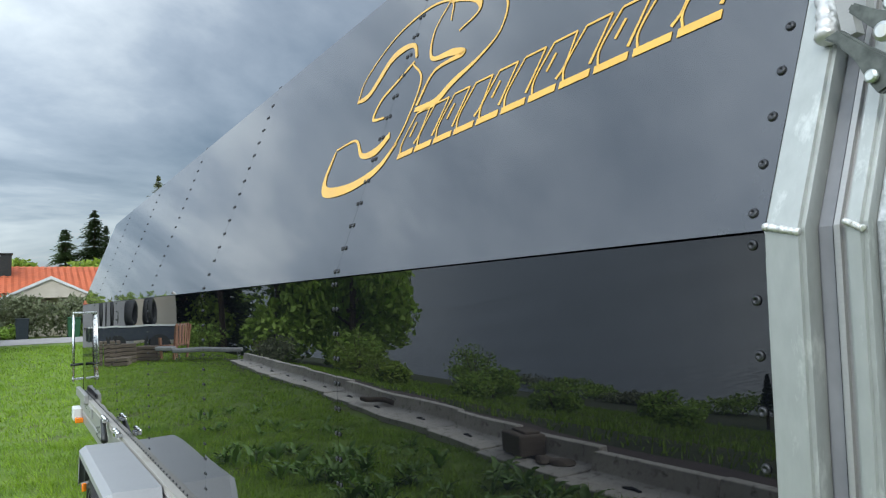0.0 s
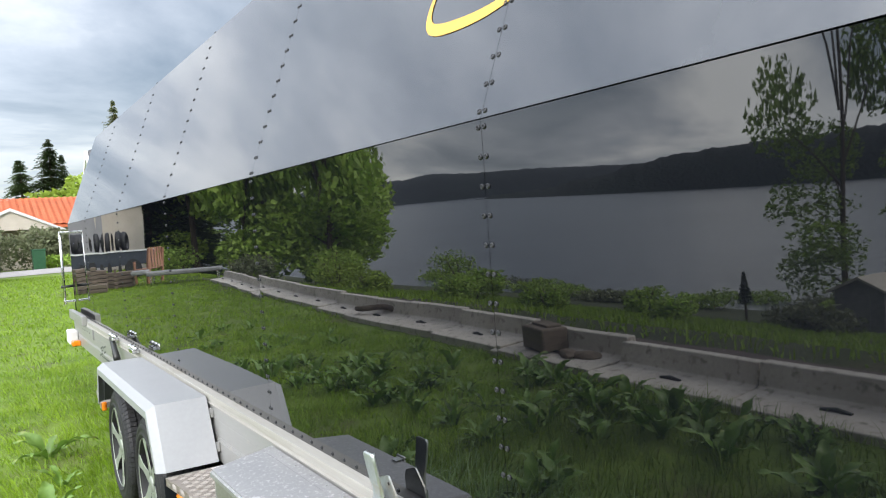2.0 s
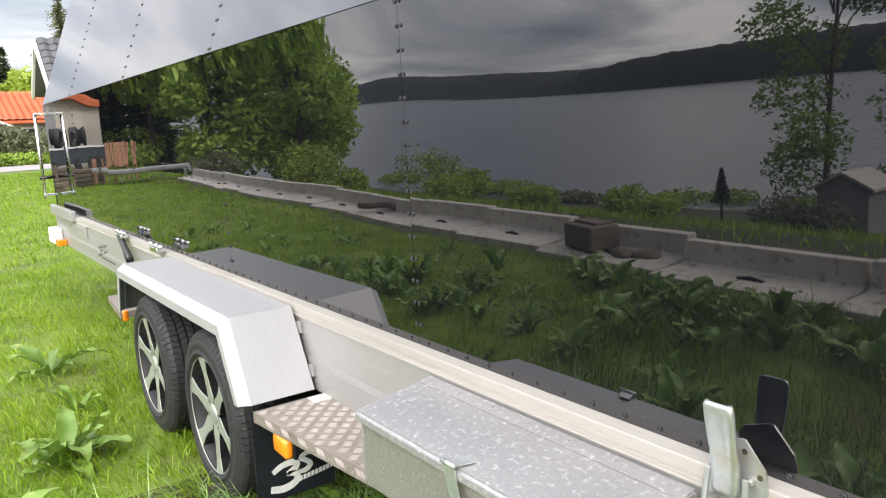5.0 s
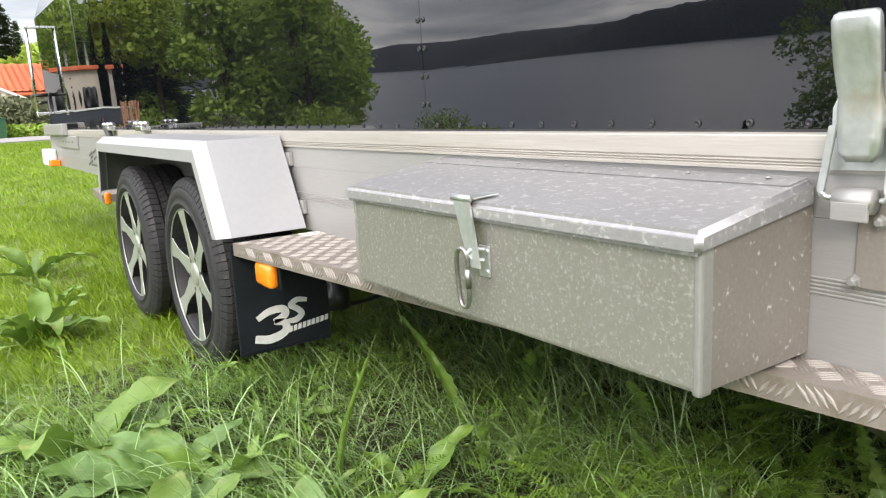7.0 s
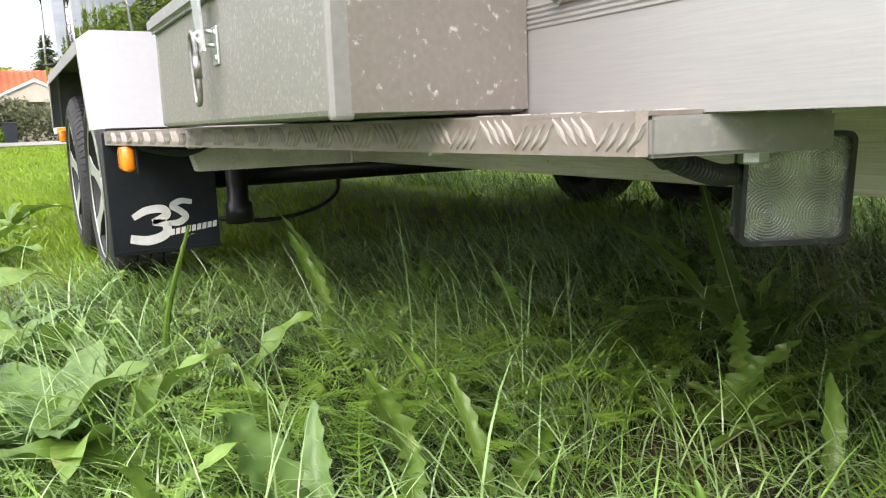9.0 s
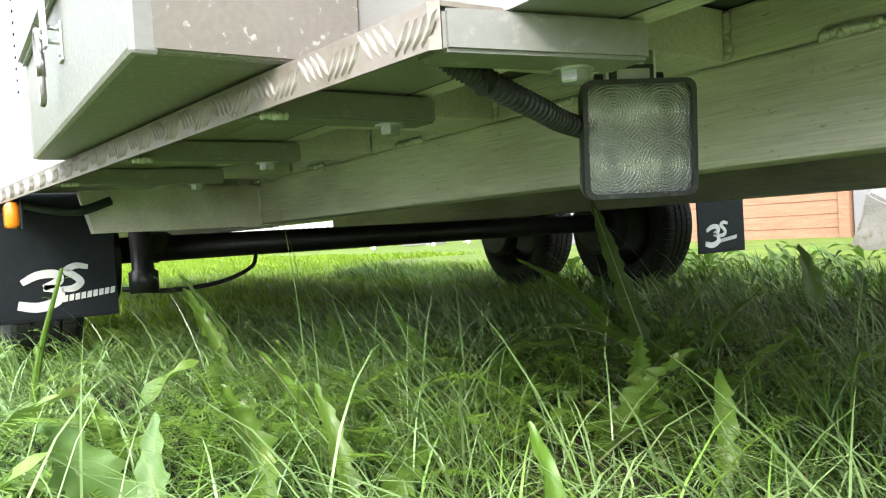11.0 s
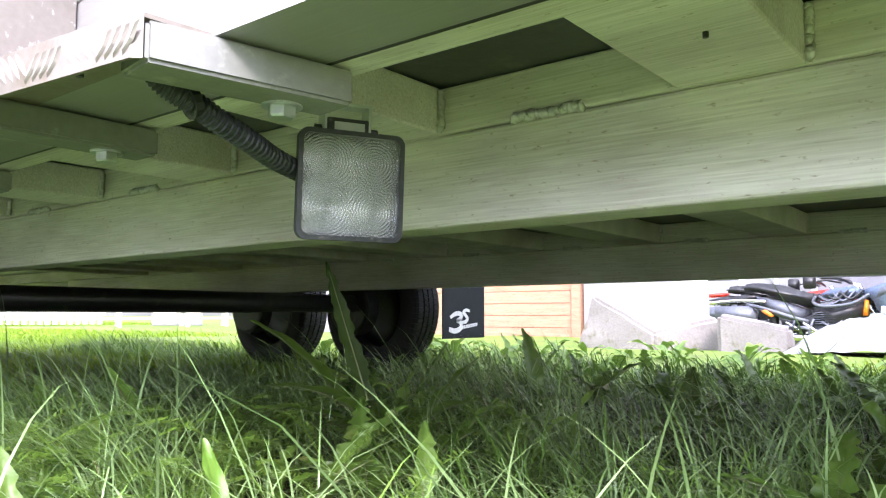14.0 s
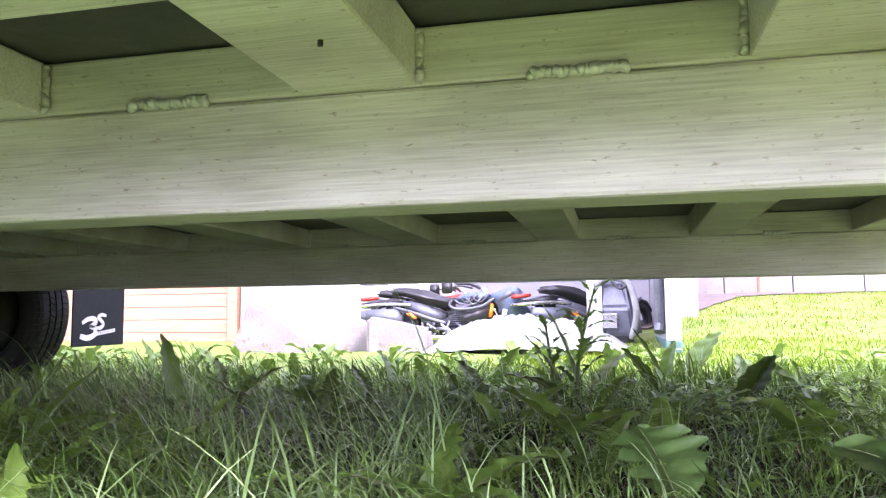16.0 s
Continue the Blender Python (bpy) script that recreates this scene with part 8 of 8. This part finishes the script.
STALKS = [
    ((2.54, 1.375), 0.33, (0.03, -0.06), 16, 1, "tall prickly thistle stalk in the shade", THISTLE, (4, 1), 1.0),
    ((2.56, 1.44), 0.24, (-0.02, 0.02), 11, 2, "short prickly thistle stalk in the shade", THISTLE, (4, 1), 1.0),
    ((1.56, 2.38), 0.18, (0.05, -0.06), 5, 4, "small weed with lobed leaves", WEED, (1, 2), 0.6),
    ((0.36, 2.66), 0.27, (0.05, -0.06), 14, 5, "drooping seed stalk in front of the mud flap", WEED, (2, ), 0.30),
]
seed = 100
for x, y, kinds, count, scale, lab in WEEDS:
    weed((x, y), kinds, count, scale, seed, {"b": BRIGHT, "t": TOOTHED, "s": SHADE}[lab])
    seed += 1
rnd = random.Random(77)
for k in range(44):
    x, y = rnd.uniform(3.1, 4.7), rnd.uniform(-0.4, 4.6)
    weed((x, y), (0, 3, 3, 1), rnd.randint(5, 8), rnd.uniform(0.7, 1.15), 300 + k, BRIGHT, (12, 62))
for k in range(26):
    x, y = rnd.uniform(-2.0, -0.5), rnd.uniform(3.6, 9.5)
    weed((x, y), (0, 1, 2), rnd.randint(5, 8), rnd.uniform(0.7, 1.15), 400 + k, BRIGHT)
for k in range(46):
    x, y = rnd.uniform(-2.0, -0.75), rnd.uniform(0.2, 6.5)
    weed((x, y), (0, 1, 3), rnd.randint(6, 9), rnd.uniform(0.9, 1.35), 500 + k, BRIGHT, (40, 85))
for k in range(48):
    x, y = rnd.uniform(-2.0, -0.35), rnd.uniform(0.3, 7.0)
    weed((x, y), (4, 5, 0, 1), rnd.randint(6, 10), rnd.uniform(0.8, 1.3), 900 + k, BRIGHT, (35, 85))
for k in range(36):
    x, y = rnd.uniform(0.15, 1.6), rnd.uniform(1.85, 2.9)
    weed((x, y), (1, 2), rnd.randint(3, 5), rnd.uniform(0.5, 0.8), 700 + k, TOOTHED, (60, 108))
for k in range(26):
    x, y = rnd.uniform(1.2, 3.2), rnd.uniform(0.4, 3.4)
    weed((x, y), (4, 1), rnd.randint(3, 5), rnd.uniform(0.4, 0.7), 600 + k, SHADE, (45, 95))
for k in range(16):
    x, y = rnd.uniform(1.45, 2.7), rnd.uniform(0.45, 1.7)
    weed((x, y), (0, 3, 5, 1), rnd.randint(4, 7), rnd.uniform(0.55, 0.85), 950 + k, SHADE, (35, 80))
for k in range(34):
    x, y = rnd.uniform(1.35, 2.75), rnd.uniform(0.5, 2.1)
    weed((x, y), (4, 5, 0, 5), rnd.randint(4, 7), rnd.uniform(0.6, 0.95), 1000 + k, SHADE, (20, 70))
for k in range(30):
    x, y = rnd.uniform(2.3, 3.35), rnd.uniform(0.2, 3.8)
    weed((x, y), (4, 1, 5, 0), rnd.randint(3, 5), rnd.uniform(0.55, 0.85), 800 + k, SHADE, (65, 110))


# tall single stalks
def stalk(at, height, lean, leaves, seed, label, material, leaf_ids, scale):
    x, y = at
    rnd = random.Random(seed)
    s = thing("tall_weed", label, "weed", (x, y, ground_z(x, y)), group="tall weeds")
    pts = curve_points([(0, 0, -0.01), (lean[0] * 0.25, lean[1] * 0.25, height * 0.45), (lean[0], lean[1], height)], 6)
    part("stem", tube(bmesh.new(), pts, [0.0085 * (1 - 0.75 * k / len(pts)) for k in range(len(pts))], 7), material, s)
    for k in range(leaves):
        t = 0.12 + 0.84 * k / leaves
        p = pts[min(int(t * len(pts)), len(pts) - 1)]
        ob = new("leaf", LEAVES[rnd.choice(leaf_ids)])
        ob.parent = s
        ob.matrix_basis = Matrix.Translation(p) @ pose(0, 0, 0, 0, 0, 137.5 * k + rnd.uniform(-20, 20)) @ pose(0, 0, 0, 0, rnd.uniform(-40, -5), 0) @ Matrix.Scale(scale * (1.1 - 0.65 * t) * rnd.uniform(0.8, 1.1), 4)
    return s


for args in STALKS:
    stalk(*args)


# two large single leaves close to the rear cross members
def big_leaf(at, length, width, lobes, turn, rise, roll, material, label, seed, curl=0.35):
    t = thing("dock_plant", label, "weed", (at[0], at[1], ground_z(*at)))
    bm = bmesh.new()
    n, q_n = 44, 6
    teeth = {}
    dice = random.Random(seed * 7 + 1)
    for side in (-1, 1):      # uneven teeth that point back to the stem, each side its own
        at_s, teeth[side] = 0.04 * dice.random(), []
        while lobes and at_s < 1:
            step = dice.uniform(0.55, 1.6) / lobes
            teeth[side].append((at_s, at_s + step, dice.uniform(0.35, 0.75), dice.uniform(0.85, 1.15)))
            at_s += step
    rows = []
    for k in range(n + 1):
        s = k / n
        w = width * (math.sin(math.pi * min(1, s * 0.97 + 0.03) ** 0.8) ** 0.7) * 0.5 + 0.002
        row = []
        for i in range(q_n + 1):
            q = i / q_n * 2 - 1
            ws = w
            if lobes:
                side = 1 if q > 0 else -1
                for t0, t1, notch, tip in teeth[side]:
                    if t0 <= s < t1:
                        f = (s - t0) / (t1 - t0)
                        lobe = tip + (notch - tip) * (f / 0.7 if f < 0.7 else 1 - (f - 0.7) / 0.3)
                        ws = w * (1 + (lobe - 1) * min(1.0, abs(q) * 1.3))
            crinkle = 0.035 * width * noise.noise((s * 9, q * 5, seed)) + 0.05 * width * abs(q) * math.sin(s * 26 + q * 3 + seed)
            vein = -0.012 * width * abs(math.sin((s * 11 - abs(q) * 1.6) * math.pi)) * (1 - abs(q) * 0.5)
            row.append(bm.verts.new((length * (s - 0.18 * curl * s ** 3), ws * q * (1 + 0.08 * noise.noise((s * 7, seed, 3 * (q > 0)))), -length * curl * s * s * 0.6 + abs(q) * w * 0.3 + crinkle + vein)))
        rows.append(row)
    for a, b in zip(rows, rows[1:]):
        for i in range(q_n):
            bm.faces.new((a[i], a[i + 1], b[i + 1], b[i]))
    M = pose(0, 0, 0.02, 0, 0, turn) @ pose(0, 0, 0, 0, -rise, 0) @ pose(0, 0, 0, roll, 0, 0)
    for v in bm.verts:
        v.co = M @ v.co
    leaf = part("leaf", bm, material, t, "", True)
    rib_pts = [M @ Vector((length * (s - 0.18 * curl * s ** 3), 0, -length * curl * s * s * 0.6 - 0.001)) for s in (0, 0.2, 0.4, 0.6, 0.8, 0.95)]
    part("midrib", tube(bmesh.new(), [M @ Vector((-0.06, 0, -0.02)), *rib_pts], [0.0024, 0.0020, 0.0016, 0.0013, 0.001, 0.0008, 0.0005], 6), RIB, leaf, "reddish-green midrib", True)
    return t


DOCK = surface("soft_dock_leaf", (0.0899, 0.183, 0.0422), (0.166, 0.277, 0.0795), 0.42, 0, 9, fine=55, bump=0.3, wear=(0.26, 0.31, 0.12), wear_amount=0.1, wear_scale=8, sheen_through=0.2)
RIB = surface("pale_midrib", (0.15, 0.18, 0.07), (0.23, 0.26, 0.11), 0.5, 0, 20, bump=0.1)
big_leaf((1.34, 1.18), 0.16, 0.125, 4, 150, 55, 16, DOCK, "large lobed pale green leaf standing in the shade", 3)
big_leaf((1.36, 0.84), 0.24, 0.16, 0, 120, 34, 18, DOCK, "large soft green leaf with wavy edges", 5)
big_leaf((1.30, 0.78), 0.20, 0.16, 0, 60, 30, -15, DOCK, "large soft green leaf with wavy edges", 8)
for at, ln, wd, turn, rise, mat, sd in (((2.57, 1.12), 0.21, 0.045, 80, 72, WEED_DIMMED, 11), ((2.56, 1.15), 0.17, 0.055, 110, 60, WEED_DIMMED, 12), ((2.28, 0.96), 0.17, 0.075, -60, 58, WEED_DIMMED, 13), ((3.25, 1.0), 0.22, 0.11, -70, 60, WEED, 14),
                                        ((2.85, 2.03), 0.13, 0.06, 70, 78, WEED_DIMMED, 15), ((2.7, 1.72), 0.13, 0.05, 60, 80, WEED_DIMMED, 16), ((3.2, 3.1), 0.17, 0.08, 90, 65, WEED, 17), ((3.0, 2.9), 0.15, 0.08, -80, 62, WEED_DIMMED, 18)):
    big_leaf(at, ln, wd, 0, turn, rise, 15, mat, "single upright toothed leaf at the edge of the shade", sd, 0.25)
big_leaf((1.19, 2.115), 0.34, 0.032, 13, 150, 72, 78, WEED_DIMMED, "long narrow toothed leaf leaning out of the grass", 21, 0.18)
big_leaf((1.235, 2.115), 0.21, 0.05, 9, -50, 62, -10, WEED, "long narrow toothed leaf leaning out of the grass", 22, 0.3)
big_leaf((0.52, 2.02), 0.17, 0.045, 7, 100, 62, 10, WEED, "upright toothed leaf in the grass", 23, 0.3)
big_leaf((0.30, 2.20), 0.24, 0.085, 0, 160, 30, 12, WEED, "broad pale dock leaf lying over the grass", 24, 0.4)
big_leaf((0.05, 2.40), 0.30, 0.10, 0, 175, 28, -10, WEED, "broad pale dock leaf lying over the grass", 25, 0.4)
big_leaf((0.15, 2.10), 0.26, 0.09, 0, -150, 32, 14, WEED, "broad pale dock leaf lying over the grass", 26, 0.45)
# bright broad leaves standing where the lawn is open to the sky again
edge = random.Random(91)
for k in range(16):
    big_leaf((edge.uniform(2.72, 3.15), 1.15 + 0.16 * k + edge.uniform(-0.05, 0.05)), edge.uniform(0.10, 0.19), edge.uniform(0.04, 0.065), (0, 6, 7)[k % 3], edge.uniform(30, 330), edge.uniform(48, 84), edge.uniform(-20, 20), WEED, "bright broad leaf at the lit edge of the lawn", 250 + k, edge.uniform(0.2, 0.5))
# prickly leaves about the thistle at the edge of the shade
for k, (x, y, ln, wd, turn, rise) in enumerate(((2.54, 1.36, 0.30, 0.050, 75, 78), (2.53, 1.40, 0.22, 0.045, 110, 66), (2.55, 1.34, 0.20, 0.05, -60, 50), (2.52, 1.42, 0.26, 0.055, 150, 28), (2.50, 1.30, 0.26, 0.05, 200, 24), (2.42, 1.62, 0.15, 0.06, 80, 60), (2.45, 1.70, 0.12, 0.05, 120, 70), (2.40, 1.95, 0.12, 0.045, 70, 62), (2.46, 2.45, 0.12, 0.045, 60, 75))):
    big_leaf((x, y), ln, wd, (9, 8, 7)[k % 3], turn, rise, 14 * (-1) ** k, THISTLE if k < 3 else WEED_DIMMED, "prickly dark leaf at the edge of the shade", 210 + k, 0.3)
# small bright leaves in the foreground
for k, (x, y, ln, wd, turn, rise, lb) in enumerate(((0.553, 1.632, 0.16, 0.020, 70, 82, 5), (0.585, 1.985, 0.15, 0.022, 105, 72, 7), (0.60, 1.97, 0.11, 0.04, 20, 35, 5), (0.70, 2.72, 0.24, 0.036, 120, 68, 9), (0.47, 1.95, 0.13, 0.032, 60, 50, 6), (0.80, 1.90, 0.13, 0.036, -30, 48, 6))):
    big_leaf((x, y), ln, wd, lb, turn, rise, 20 * (-1) ** k, WEED, "small toothed leaf standing in the grass", 230 + k, 0.35)
# single plants beside and under the step
big_leaf((0.372, 2.010), 0.165, 0.085, 7, 112, 58, 12, DOCK, "pale toothed leaf of a young dock", 27, 0.3)
big_leaf((0.400, 2.012), 0.140, 0.030, 6, 80, 66, -25, DOCK, "pale upright leaf of a young dock", 28, 0.25)
big_leaf((0.905, 1.800), 0.135, 0.030, 4, 25, 66, 35, WEED, "upright toothed leaf in the grass", 29, 0.3)
big_leaf((0.290, 2.215), 0.13, 0.036, 0, 140, 80, 10, WEED, "small bright upright leaf", 30, 0.2)
big_leaf((0.635, 2.150), 0.18, 0.042, 9, 150, 72, 20, WEED, "upright toothed leaf in the grass", 31, 0.3)
big_leaf((0.770, 2.880), 0.25, 0.044, 9, 145, 70, 25, WEED, "toothed leaf leaning out from under the step", 32, 0.25)
big_leaf((1.970, 2.310), 0.20, 0.060, 0, 60, 80, 20, WEED, "upright bright dock leaf under the trailer", 33, 0.2)
# a large dock sprawling over the lawn before the step
for k, (turn, rise, ln, wd, cv) in enumerate(((172, 24, 0.30, 0.105, 0.45), (150, 30, 0.27, 0.100, 0.5), (196, 26, 0.28, 0.095, 0.5), (128, 36, 0.25, 0.090, 0.5), (222, 32, 0.24, 0.085, 0.55), (98, 44, 0.22, 0.080, 0.5), (250, 40, 0.20, 0.075, 0.6), (20, 46, 0.19, 0.075, 0.5), (-40, 38, 0.20, 0.080, 0.6))):
    big_leaf((0.125 + 0.03 * math.cos(k * 2.1), 2.80 + 0.03 * math.sin(k * 2.1)), ln, wd, 0, turn, rise, 10 * (-1) ** k, DOCK, "broad wavy leaf of a large dock", 160 + k, cv)
for k, (turn, rise, ln, wd) in enumerate(((165, 30, 0.24, 0.085), (120, 38, 0.22, 0.080), (205, 28, 0.25, 0.085), (75, 46, 0.20, 0.070), (260, 40, 0.20, 0.07))):
    big_leaf((0.20, 2.40), ln, wd, 0, turn, rise, 12 * (-1) ** k, DOCK, "broad wavy leaf of a dock", 170 + k, 0.45)
rnd = random.Random(55)
for k in range(14):
    big_leaf((rnd.uniform(1.7, 2.75), rnd.uniform(0.55, 1.9)), rnd.uniform(0.10, 0.17), rnd.uniform(0.035, 0.065), rnd.choice((0, 7, 9)), rnd.uniform(0, 360), rnd.uniform(35, 80), rnd.uniform(-20, 20), rnd.choice((WEED, WEED_DIMMED)), "toothed weed leaf in the trailer's shade", 60 + k, rnd.uniform(0.2, 0.5))
for k in range(10):
    big_leaf((rnd.uniform(0.85, 1.5), rnd.uniform(1.95, 2.5)), rnd.uniform(0.12, 0.19), rnd.uniform(0.035, 0.06), rnd.choice((7, 9, 11)), rnd.uniform(0, 360), rnd.uniform(40, 75), rnd.uniform(-20, 20), WEED, "upright toothed leaf in the grass", 80 + k, rnd.uniform(0.2, 0.5))
# a tussock of long arching leaves in the shade, and toothed rosettes before it
for k, (turn, rise, ln, cv) in enumerate(((172, 52, 0.34, 0.75), (150, 46, 0.30, 0.9), (195, 40, 0.27, 0.7), (128, 64, 0.36, 0.5), (215, 58, 0.25, 0.8), (100, 55, 0.26, 0.8), (-40, 50, 0.22, 0.7))):
    big_leaf((1.22 + 0.02 * math.cos(k), 2.15 + 0.02 * math.sin(k)), ln * 0.88, 0.046, (0, 8, 10)[k % 3], turn, rise, 8 * (-1) ** k, WEED, "long arching leaf of a dock in the shade", 120 + k, cv)
for cx, cy, count, size in ((0.95, 1.92, 6, 0.13), (0.80, 2.28, 5, 0.12), (1.62, 2.62, 5, 0.15), (1.15, 1.45, 6, 0.15), (1.75, 1.35, 6, 0.17), (2.1, 2.2, 5, 0.14)):
    for k in range(count):
        big_leaf((cx, cy), size * rnd.uniform(0.8, 1.2), size * 0.32, rnd.choice((5, 7)), 360 / count * k + rnd.uniform(-18, 18), rnd.uniform(35, 65), rnd.uniform(-15, 15), WEED, "toothed leaf of a dandelion rosette", 140 + k + int(cx * 50), rnd.uniform(0.4, 0.8))
